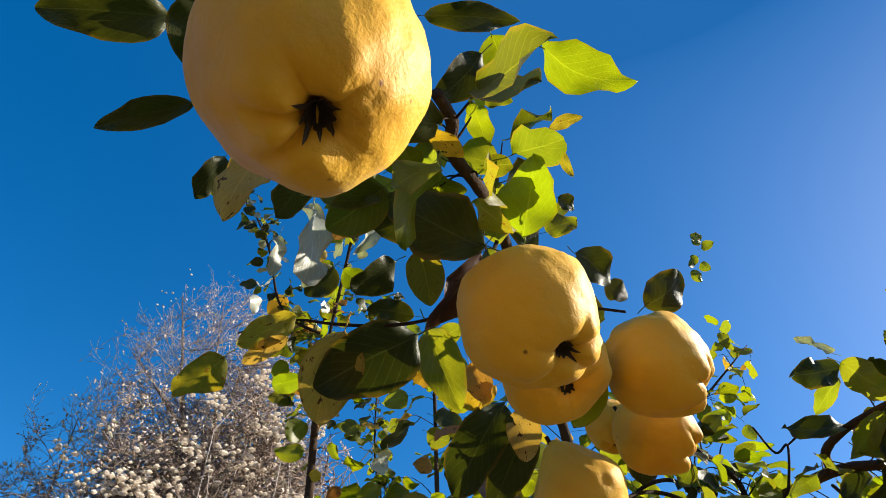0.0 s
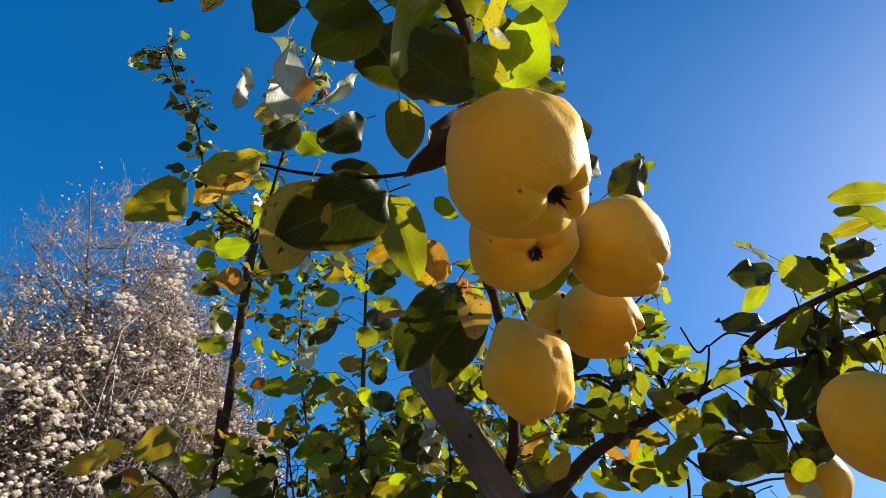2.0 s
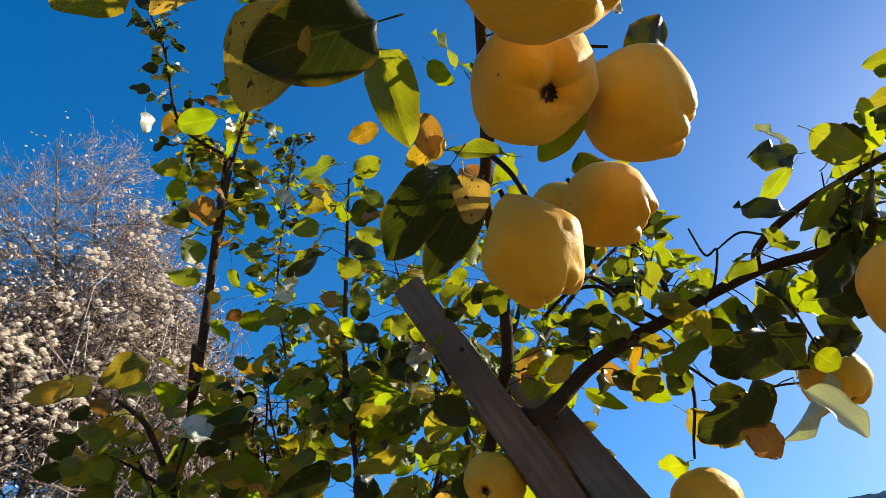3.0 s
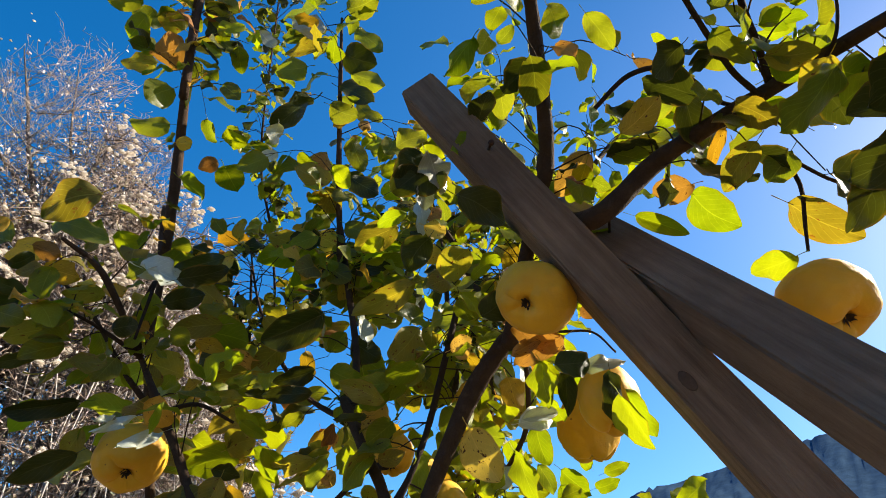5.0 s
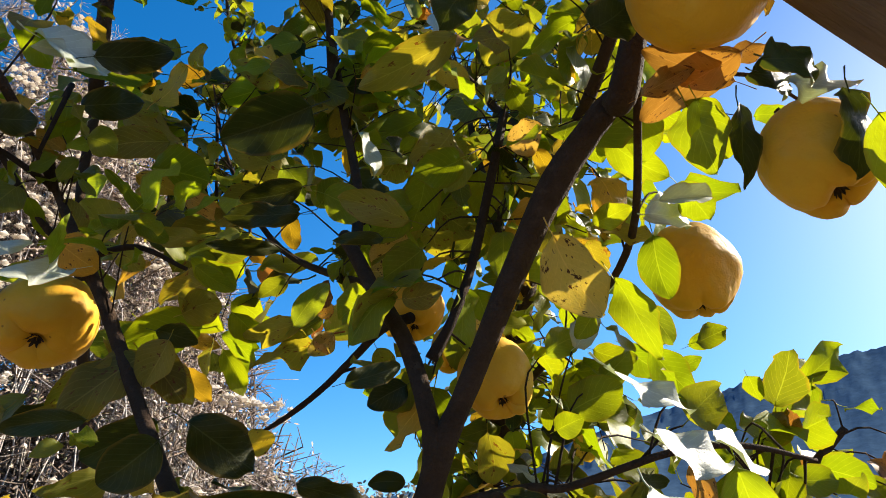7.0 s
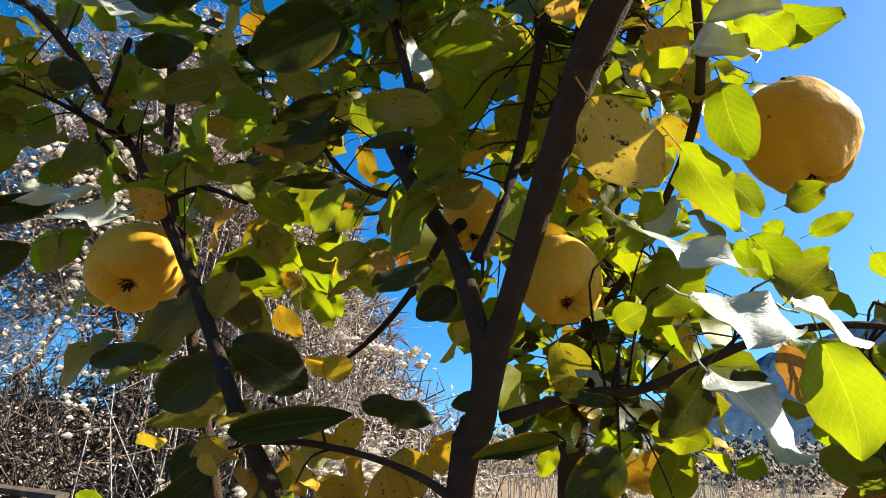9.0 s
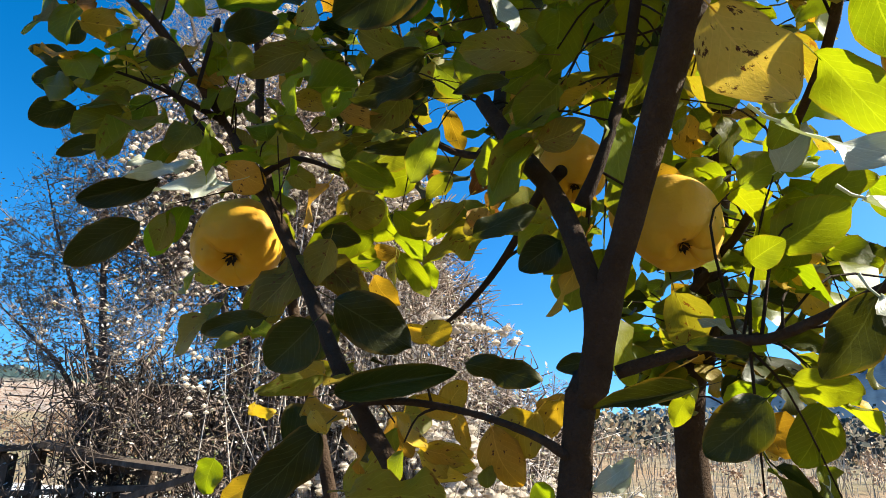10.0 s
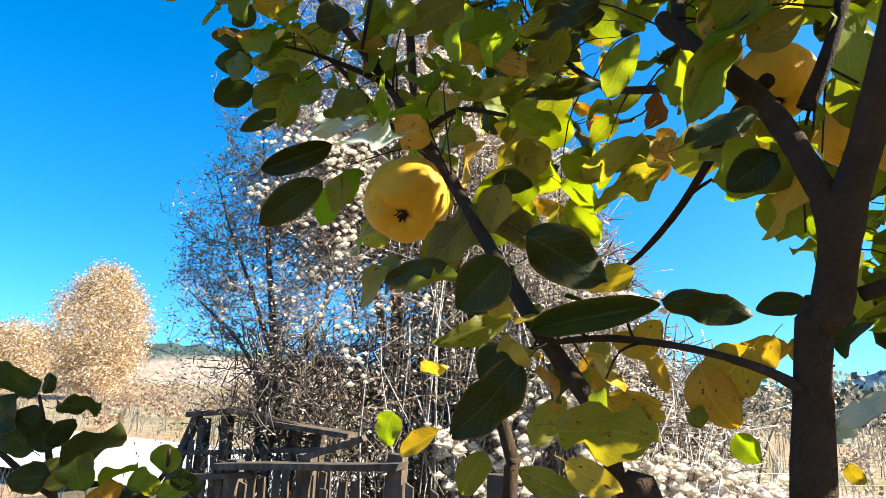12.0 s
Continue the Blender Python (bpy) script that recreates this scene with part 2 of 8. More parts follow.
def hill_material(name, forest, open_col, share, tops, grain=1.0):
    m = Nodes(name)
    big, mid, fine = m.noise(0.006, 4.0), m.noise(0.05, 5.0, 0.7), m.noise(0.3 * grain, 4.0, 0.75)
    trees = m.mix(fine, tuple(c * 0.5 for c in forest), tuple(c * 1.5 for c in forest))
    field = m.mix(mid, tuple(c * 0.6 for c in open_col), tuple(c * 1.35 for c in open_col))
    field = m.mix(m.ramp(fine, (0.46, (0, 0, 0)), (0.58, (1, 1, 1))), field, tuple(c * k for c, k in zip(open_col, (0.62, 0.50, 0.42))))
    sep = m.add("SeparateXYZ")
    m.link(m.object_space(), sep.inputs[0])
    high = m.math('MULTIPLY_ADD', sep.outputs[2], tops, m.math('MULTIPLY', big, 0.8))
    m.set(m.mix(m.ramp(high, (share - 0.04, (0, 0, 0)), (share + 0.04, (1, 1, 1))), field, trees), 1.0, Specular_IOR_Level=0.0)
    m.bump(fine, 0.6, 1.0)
    return m.mat


# distance haze is painted into the far mountain's blue-grey colours
FAR_HILL = hill_material("haze_tinted_slope", (0.046, 0.082, 0.128), (0.070, 0.108, 0.152), 0.25, 0.004, 0.22)
NEAR_HILL = hill_material("forest_and_grass_slope", (0.050, 0.076, 0.072), (0.36, 0.295, 0.245), 0.70, 0.038)

DARK_SLOPE = hill_material("dark_wooded_slope", (0.036, 0.042, 0.046), (0.120, 0.094, 0.082), 0.62, 0.05)

# ---- mesh helpers ----


def mesh_of(name, verts, faces, material, smooth=True, uvs=None):
    me = bpy.data.meshes.new(name)
    me.from_pydata([tuple(v) for v in verts], [], faces)
    mats = material if isinstance(material, (list, tuple)) else [material]
    for mat in mats:
        me.materials.append(mat)
    if smooth:
        me.polygons.foreach_set("use_smooth", [True] * len(me.polygons))
    if uvs is not None:
        layer = me.uv_layers.new(name="UVMap")
        idx = np.empty(len(me.loops), dtype=np.int32)
        me.loops.foreach_get("vertex_index", idx)
        layer.data.foreach_set("uv", np.asarray(uvs, dtype=np.float32)[idx].ravel())
    me.update()
    return me


def part(name, me, parent, label=""):
    """One mesh as a part under a thing."""
    ob = new(name, me)
    ob.parent = parent
    if label:
        ob["label"] = label
    return ob


def bm_mesh(name, bm, material, smooth=False):
    me = bpy.data.meshes.new(name)
    bm.to_mesh(me)
    bm.free()
    me.materials.append(material)
    if smooth:
        me.polygons.foreach_set("use_smooth", [True] * len(me.polygons))
    return me


def glide(points, per=6):
    """A smooth line through points of (x, y, z, radius)."""
    p = np.array(points, float)
    p = np.vstack([2 * p[0] - p[1], p, 2 * p[-1] - p[-2]])
    out = []
    for i in range(1, len(p) - 2):
        for k in range(per):
            s = k / per
            out.append(0.5 * (2 * p[i] + (p[i + 1] - p[i - 1]) * s + (2 * p[i - 1] - 5 * p[i] + 4 * p[i + 1] - p[i + 2]) * s * s
                              + (3 * p[i] - p[i - 1] - 3 * p[i + 1] + p[i + 2]) * s ** 3))
    out.append(p[-2])
    return np.array(out)


def tube(line, sides=8, rough=0.0, seed=0):
    """Vertices and faces of a round stem along a line of (x, y, z, radius)."""
    rng = np.random.default_rng(seed)
    verts, faces = [], []
    ref = np.array((0.3, 0.2, 0.93))
    for i, q in enumerate(line):
        d = line[min(i + 1, len(line) - 1)][:3] - line[max(i - 1, 0)][:3]
        d = d / (np.linalg.norm(d) + 1e-9)
        a = np.cross(d, ref)
        a /= np.linalg.norm(a) + 1e-9
        b = np.cross(d, a)
        swell = 1 + rough * rng.normal()
        for k in range(sides):
            ang = 2 * math.pi * k / sides
            r = max(q[3], 0.0004) * swell * (1 + rough * 0.6 * rng.normal())
            verts.append(q[:3] + r * (math.cos(ang) * a + math.sin(ang) * b))
    n = len(line)
    for i in range(n - 1):
        for k in range(sides):
            k2 = (k + 1) % sides
            faces.append((i * sides + k, i * sides + k2, (i + 1) * sides + k2, (i + 1) * sides + k))
    faces.append(tuple(range(sides))[::-1])
    faces.append(tuple(range((n - 1) * sides, n * sides)))
    return verts, faces


class Pile:
    """Collects many small pieces into one mesh."""

    def __init__(self):
        self.verts, self.faces, self.uvs = [], [], []

    def add(self, verts, faces, uvs=None):
        base = len(self.verts)
        self.verts.extend(verts)
        self.faces.extend(tuple(base + i for i in f) for f in faces)
        self.uvs.extend(uvs if uvs is not None else [(0.5, 0.5)] * len(verts))


def leaf_shape(seed, fold, curl, wave, long=13, wide=8):
    """A rounded quince leaf of length 1 along x, with its stalk behind the origin."""
    rng = np.random.default_rng(seed)
    ph = rng.uniform(0, 6.28, 6)
    lop = rng.uniform(-0.05, 0.05)
    sag = rng.uniform(-0.10, 0.10)
    verts, uvs, faces = [], [], []
    for i in range(long + 1):
        s = 0.5 - 0.5 * math.cos(math.pi * i / long)
        half = 0.5 * (math.sin(math.pi * min(1, s ** 0.86)) ** 0.58) * (1.03 - 0.06 * s) if 0 < s < 1 else 0.012
        half *= 1 + 0.02 * math.sin(9 * s + ph[4]) + 0.015 * math.sin(23 * s + ph[5])
        for j in range(wide + 1):
            v = j / wide * 2 - 1
            y = v * half * (1 + lop * v) * 0.98 + sag * math.sin(s * math.pi)
            x = s + 0.03 * abs(v) * (1 - s)
            z = fold * abs(v) * half - curl * (s - 0.2) ** 2 - 0.25 * curl * v * v * half
            z += wave * abs(v) * (0.075 * math.sin(8 * s + ph[0] + (1.5 if v > 0 else 0)) + 0.036 * math.sin(17 * s + ph[1])) + 0.035 * wave * math.sin(5 * s + ph[2])
            verts.append((x, y, z))
            uvs.append((s, j / wide))
    w1 = wide + 1
    for i in range(long):
        for j in range(wide):
            faces.append((i * w1 + j, (i + 1) * w1 + j, (i + 1) * w1 + j + 1, i * w1 + j + 1))
    # the stalk, a thin four-sided rod
    base = len(verts)
    for x, z, r in ((-0.20, 0.04, 0.014), (-0.08, 0.0, 0.011), (0.10, -0.004, 0.009)):
        for k in range(4):
            verts.append((x, r * math.cos(k * 1.571), z + r * math.sin(k * 1.571)))
            uvs.append((0.5, 0.5))
    for a in (0, 4):
        for k in range(4):
            faces.append((base + a + k, base + a + (k + 1) % 4, base + a + 4 + (k + 1) % 4, base + a + 4 + k))
    return np.array(verts), faces, uvs


LEAF_FORMS = [leaf_shape(11 + i, fold, curl, wave) for i, (fold, curl, wave) in enumerate((
    (0.06, 0.10, 1.0), (0.16, 0.25, 0.8), (0.04, 0.35, 1.2), (0.12, 0.05, 1.4), (0.25, 0.30, 1.0), (0.05, -0.15, 1.0),
    (0.38, 0.15, 0.7), (0.10, 0.50, 1.3), (0.02, 0.12, 1.8), (0.20, -0.05, 1.2)))]
LEAF_FORMS_LIGHT = [leaf_shape(41 + i, fold, curl, wave, 7, 4) for i, (fold, curl, wave) in enumerate((
    (0.10, 0.10, 1.0), (0.25, 0.25, 0.8), (0.05, 0.35, 1.2), (0.35, 0.30, 1.0), (0.08, -0.15, 1.4), (0.20, 0.45, 1.0)))]
_leaf_meshes = {}


def leaf_mesh(kind, form):
    key = (kind, form % len(LEAF_FORMS))
    if key not in _leaf_meshes:
        v, f, uv = LEAF_FORMS[key[1]]
        _leaf_meshes[key] = mesh_of("leaf_" + kind, v, f, LEAF[kind], True, uv)
    return _leaf_meshes[key]


def leaf_pose(base, tip, normal, ratio):
    x = Vector(tip) - Vector(base)
    length = x.length
    x.normalize()
    n = Vector(normal)
    n = (n - x * n.dot(x))
    if n.length < 1e-4:
        n = x.orthogonal()
    n.normalize()
    y = n.cross(x)
    m = Matrix((x, y, n)).transposed().to_4x4()
    m.translation = base
    return m @ Matrix.Diagonal((length, length * ratio, length, 1))


LEAF_LABEL = {"dark": "dark green quince leaf, shade painted into the colour", "green": "green quince leaf", "lime": "yellow-green quince leaf with light through it",
              "olive": "olive quince leaf turning brown", "yellow": "yellow autumn quince leaf", "orange": "orange-brown withered quince leaf",
              "tan": "tan quince leaf with dark spots", "pale": "quince leaf showing its pale underside", "brown": "dark brown curled quince leaf"}


def leaf(base, tip, normal, ratio, kind, form, tree=None):
    ob = part("leaf", leaf_mesh(kind, form), tree or quince_tree, LEAF_LABEL[kind])
    ob.matrix_basis = leaf_pose(base, tip, normal, ratio)
    return ob


masses = {kind: Pile() for kind in MASS}


def mass_leaf(m, kind, form):
    v, f, uv = LEAF_FORMS_LIGHT[form % len(LEAF_FORMS_LIGHT)]
    a = np.array(m)
    masses[kind].add(v @ a[:3, :3].T + a[:3, 3], f, uv)


def far_leaf(base, tip, normal, ratio, kind, form):
    """A small leaf of the joined foliage."""
    mass_leaf(leaf_pose(base, tip, normal, ratio), kind, form)


def quince_shape(w, h, seed, neck, knob, hollow, taper):
    """A lumpy fruit: stem end up the local z axis, the calyx hollow at the bottom between folds."""
    rng = np.random.default_rng(seed)
    ribs, tw = rng.uniform(0, 6.28, 6), rng.uniform(0.6, 1.2, 4)
    off = Vector(rng.uniform(-20, 20, 3))
    nu, nv = 96, 70
    verts, faces = [], []
    for i in range(nv + 1):
        th = math.pi * i / nv
        c = math.cos(th)
        low, high = max(0.0, -c), max(0.0, c)
        for k in range(nu):
            ph = 2 * math.pi * k / nu
            turn = ph + 0.30 * math.sin(ph + ribs[4]) + 0.16 * math.sin(2 * ph + ribs[5])
            lobes = abs(math.cos(2.5 * turn + ribs[0])) ** 0.7 - 0.62
            near_end = math.exp(-((th - 2.70) / 0.34) ** 2)
            r = 1 + knob * near_end * (lobes + 0.12) * (1 + 0.5 * math.cos(ph + ribs[1])) + 0.028 * low * tw[1] * math.cos(3 * ph + ribs[1])
            r *= 1 + 0.030 * tw[2] * math.cos(2 * ph + ribs[2]) * math.sin(th) + 0.02 * tw[3] * math.cos(ph + ribs[3])
            d = Vector((math.sin(th) * math.cos(ph), math.sin(th) * math.sin(ph), c))
            r *= 1 + 0.060 * noise.noise(d * 1.6 + off) + 0.024 * noise.noise(d * 4.5 + off) + 0.005 * noise.noise(d * 13 + off)
            z = c * (h / 2) * r
            # hollow at the calyx, dimple at the stem
            z += (h / 2) * 0.22 * math.exp(-((math.pi - th) / 0.19) ** 2) + (h / 2) * hollow * math.exp(-((math.pi - th) / (0.36 + 0.6 * hollow)) ** 2)
            z -= (h / 2) * 0.14 * math.exp(-(th / 0.25) ** 2) * max(0.0, 1 - neck * 4)
            waist = (w / 2) * r * (1 - neck * 1.5 * high ** 1.4) * (1 - taper * low ** 1.2)
            verts.append((math.sin(th) * math.cos(ph) * waist, math.sin(th) * math.sin(ph) * waist, z))
    for i in range(nv):
        for k in range(nu):
            k2 = (k + 1) % nu
            faces.append((i * nu + k, (i + 1) * nu + k, (i + 1) * nu + k2, i * nu + k2))
    return verts, faces


def calyx_shape(w, h, seed, flesh):
    """The dried calyx: a dark scab that lines the hollow and frays into withered sepals; flesh gives the fruit's points."""
    rng = np.random.default_rng(seed + 99)
    rings = np.array(flesh).reshape(71, 96, 3)[::-1][:26]
    wall_r, wall_z = np.hypot(rings[..., 0], rings[..., 1]).mean(1), rings[..., 2].mean(1)
    verts, faces = [], []
    n = 45
    reach = np.repeat(rng.uniform(0.20, 0.80, 9), 5)
    fold = np.repeat(rng.uniform(-0.2, 1.2, 9), 5)
    tooth = np.tile((0.25, 0.72, 1.0, 0.66, 0.22), 9)
    for ring, (radius, lift) in enumerate(((0.004, 0.010), (0.022, 0.014), (0.040, 0.022), (0.056, 0.026), (0.078, 0.024), (0.100, 0.020))):
        out = max(0.0, (ring - 2) / 3)
        for k in range(n):
            a = 2 * math.pi * (k + 0.25 * out * rng.normal()) / n
            rr = w * (radius * (1 - out) + out * (0.036 + (radius - 0.030) * tooth[k] * reach[k])) * (1 + 0.08 * rng.normal())
            zz = float(np.interp(rr, wall_r, wall_z)) - h * lift * rng.uniform(0.6, 1.3) - h * 0.030 * out * tooth[k] * fold[k]
            verts.append((rr * math.cos(a), rr * math.sin(a), zz))
    for ring in range(5):
        for k in range(n):
            k2 = (k + 1) % n
            faces.append((ring * n + k, (ring + 1) * n + k, (ring + 1) * n + k2, ring * n + k2))
    faces.append(tuple(range(n)))
    return verts, faces


def quince(at, size, down, seed, neck, label, knob=0.12, hollow=0.20, taper=0.05):
    """A quince at its centre; down points from the centre to the calyx."""
    w, h = size
    down = Vector(down).normalized()
    thing = new("quince")
    tagged(thing, label, "fruit", "quinces on the tree")
    thing.matrix_basis = Matrix.Translation(at) @ (-down).to_track_quat('Z', 'Y').to_matrix().to_4x4()
    v, f = quince_shape(w, h, seed, neck, knob, hollow, taper)
    flesh = part("flesh", mesh_of("quince_flesh", v, f, QUINCE), thing)
    v, f = calyx_shape(w, h, seed, v)
    part("calyx", mesh_of("quince_calyx", v, f, CALYX, False), flesh, "dried black-brown calyx")
    bend = np.random.default_rng(seed).uniform(-0.006, 0.006, 2)
    v, f = tube(glide([(0, 0, h * 0.36, 0.0030), (bend[0] * 0.4, bend[1] * 0.4, h * 0.46, 0.0024), (bend[0], bend[1], h * 0.5 + 0.003, 0.0022)], 3), 6)
    part("stalk", mesh_of("quince_stalk", v, f, TWIG), thing)
    return thing


def limb(name, points, sides=14, rough=0.04, per=6, bark=None, seed=1, tree=None):
    """A trunk, branch or twig of the quince tree through points of (x, y, z, radius)."""
    line = glide(points, per)
    v, f = tube(line, sides, rough, seed)
    part(name, mesh_of("quince_" + name, v, f, bark or (BARK if name != "twig" else TWIG)), tree or quince_tree)
    return line


# open lanes in the crown: from a, to b, with the half width at b
LANES = []


def lane(a, b, wide):
    LANES.append((Vector(a), Vector(b), wide))


def in_lane(p):
    for a, b, wide in LANES:
        ab = b - a
        s = (p - a).dot(ab) / ab.length_squared
        if 0 < s < 1.02 and (a + ab * s - p).length < max(wide * s, 0.02):
            return True
    return any((p - Vector(q)).length < r for q, r in CLEAR)


CLEAR = []


def leafy(line, count, seed, size=(0.036, 0.057), reach=0.05, kinds=(("dark", 4), ("green", 4), ("lime", 2), ("yellow", 1)), start=0.0, end=1.0, parts=0, facing=(0.1, -0.55, 0.55)):
    """Short side twigs with two to four leaves along a stem; some leaves are parts, the rest go into the mass."""
    rng = random.Random(seed)
    count = round(count * 1.2)
    bag = [k for k, n in kinds for _ in range(n)]
    n = len(line)
    made = i = 0
    while made < count:
        i += 1
        if i > count * 2:
            break
        at = (start + (end - start) * rng.random()) * (n - 1)
        a = int(min(at, n - 2))
        p = Vector(line[a][:3]).lerp(Vector(line[a + 1][:3]), at - a)
        along = (Vector(line[a + 1][:3]) - Vector(line[a][:3])).normalized()
        ang = i * 2.4 + rng.uniform(-0.6, 0.6)
        s1 = along.orthogonal().normalized()
        s2 = along.cross(s1)
        out = (s1 * math.cos(ang) + s2 * math.sin(ang) + along * rng.uniform(0.0, 0.9)).normalized()
        step = reach * rng.uniform(0.12, 1.0)
        bend = p + out * step * 0.5 + Vector((rng.gauss(0, 0.08), rng.gauss(0, 0.08), 0.10)) * step
        node = p + out * step + Vector((0, 0, -0.12 * step))
        many = 1 if step < 0.035 else (2 if step < 0.07 else rng.choice((3, 4)))
        kept = False
        for k in range(many):
            s = 1.0 if k == 0 else rng.uniform(0.35, 0.95)
            q = p.lerp(bend, s * 2) if s < 0.5 else bend.lerp(node, s * 2 - 1)
            size_here = rng.uniform(*size) * rng.choice((0.6, 0.85, 1, 1, 1))
            go = (out * (1.0 if k == 0 else 0.4) + Vector((rng.uniform(-0.9, 0.9), rng.uniform(-0.9, 0.9), rng.uniform(-1.0, 0.25)))).normalized()
            normal = Vector(facing) + Vector((rng.gauss(0, 0.45), rng.gauss(0, 0.45), rng.gauss(0, 0.3)))
            base = q + go * size_here * 0.2
            if in_lane(base + go * size_here * 0.5):
                continue
            m = leaf_pose(base, base + go * size_here, normal, rng.uniform(0.64, 0.86))
            kind = rng.choice(bag)
            made += 1
            kept = kept or k == 0
            if parts and made % max(1, count // parts) == 0:
                part("leaf", leaf_mesh(kind, rng.randrange(10)), quince_tree, LEAF_LABEL[kind]).matrix_basis = m
            else:
                mass_leaf(m, kind, rng.randrange(6))
        if kept and step > 0.02:
            v, f = tube(glide([(*p, 0.0011), (*bend, 0.0009), (*node, 0.0006)], 3), 4)
            side_twigs.add(v, f)


side_twigs = Pile()

# ---- ground, track and hills ----


def sheet(name, size, cells, height, material, at=(0, 0, 0)):
    xs = [(-size / 2 + size * i / cells) for i in range(cells + 1)]
    verts = [(x + at[0], y + at[1], height(x + at[0], y + at[1]) + at[2]) for y in xs for x in xs]
    faces = [(j * (cells + 1) + i, j * (cells + 1) + i + 1, (j + 1) * (cells + 1) + i + 1, (j + 1) * (cells + 1) + i) for j in range(cells) for i in range(cells)]
    return new(name, mesh_of(name, verts, faces, material))


def land(x, y):
    r = math.hypot(x, y)
    far = max(0.0, r - 25) / 60
    return 0.03 * noise.noise(Vector((x, y, 0)) * 0.5) + 0.6 * min(far, 3) * noise.noise(Vector((x, y, 5)) * 0.02) - 0.15


tagged(sheet("ground", 1600, 200, lambda x, y: land(x, y) if math.hypot(x, y) > 30 else -0.15, GROUND), "dry autumn meadow with straw and brown grass", "ground", kind="structure")
near = sheet("ground_near", 15, 110, lambda x, y: 0.04 * noise.noise(Vector((x, y, 0)) * 0.9) + 0.02 * noise.noise(Vector((x, y, 3)) * 3), FLOOR_GRASS)
tagged(near, "dry grass and fallen leaves under the trees", "ground", kind="structure")


def ribbon(name, pts, width, z, material):
    verts, faces = [], []
    for i, (x, y) in enumerate(pts):
        a, b = pts[max(i - 1, 0)], pts[min(i + 1, len(pts) - 1)]
        d = Vector((b[0] - a[0], b[1] - a[1])).normalized()
        for s in (-0.5, -0.25, 0, 0.25, 0.5):
            verts.append((x - d.y * s * width, y + d.x * s * width, z + 0.03 * (1 - 4 * s * s)))
    for i in range(len(pts) - 1):
        faces += [(i * 5 + k, i * 5 + k + 1, i * 5 + 6 + k, i * 5 + 5 + k) for k in range(4)]
    return new(name, mesh_of(name, verts, faces, material))


tagged(ribbon("road", [(-22 + i * 1.2, 11.0 - 0.25 * i + 0.008 * i * i) for i in range(16)], 4.2, 0.06, GRAVEL), "pale sunlit gravel track", "road", kind="structure")


def ridge(name, az0, az1, dist, profile, material, depth, steps=420, rows=36, seed=0):
    """A hill as a curved slope round the place; profile gives its height at an azimuth."""
    verts, faces = [], []
    for j in range(rows + 1):
        s = j / rows
        for i in range(steps + 1):
            az = radians(az0 + (az1 - az0) * i / steps)
            r = dist - depth * (1 - s)
            h = profile(math.degrees(az)) * (s ** 1.2) + dist * 0.006 * s * noise.noise(Vector((i * 0.12, s * 3, seed))) + dist * 0.0035 * s * noise.noise(Vector((i * 0.9, s * 9, seed))) + dist * 0.0026 * s * noise.noise(Vector((i * 3.1, s * 31, seed)))
            verts.append((r * math.sin(az), r * math.cos(az), h - 2))
    w = steps + 1
    faces = [(j * w + i, j * w + i + 1, (j + 1) * w + i + 1, (j + 1) * w + i) for j in range(rows) for i in range(steps)]
    return new(name, mesh_of(name, verts, faces, material))


def bell(a, centre, spread):
    return math.exp(-((a - centre) / spread) ** 2)


tagged(ridge("hill", -95, -8, 420, lambda a: 420 * (0.030 + 0.022 * bell(a, -46, 14) + 0.03 * bell(a, -75, 18)), NEAR_HILL, 330, seed=1), "low brown hill with a strip of dark forest on top", "hill", kind="structure")
tagged(ridge("mountain", -20, 110, 900, lambda a: 900 * float(np.interp(a, (-20, 0, 6, 12, 20, 27, 32, 37, 41, 46, 60, 80, 110), (0.0, 0.002, 0.013, 0.032, 0.085, 0.142, 0.168, 0.198, 0.219, 0.240, 0.270, 0.20, 0.05))), FAR_HILL, 620, seed=2), "forested mountain with blue-grey haze painted into its colour", "hill", kind="structure")
tagged(ridge("hill_right", -2, 80, 200, lambda a: 200 * (0.004 + 0.03 * bell(a, 50, 16)), DARK_SLOPE, 130, seed=3), "brown lower slope below the mountain", "hill", kind="structure")
tagged(ridge("hill_behind", 100, 275, 380, lambda a: 34.0, NEAR_HILL, 280, seed=4), "wooded hill closing the valley", "hill", kind="structure")

# ---- timber props under the branches ----


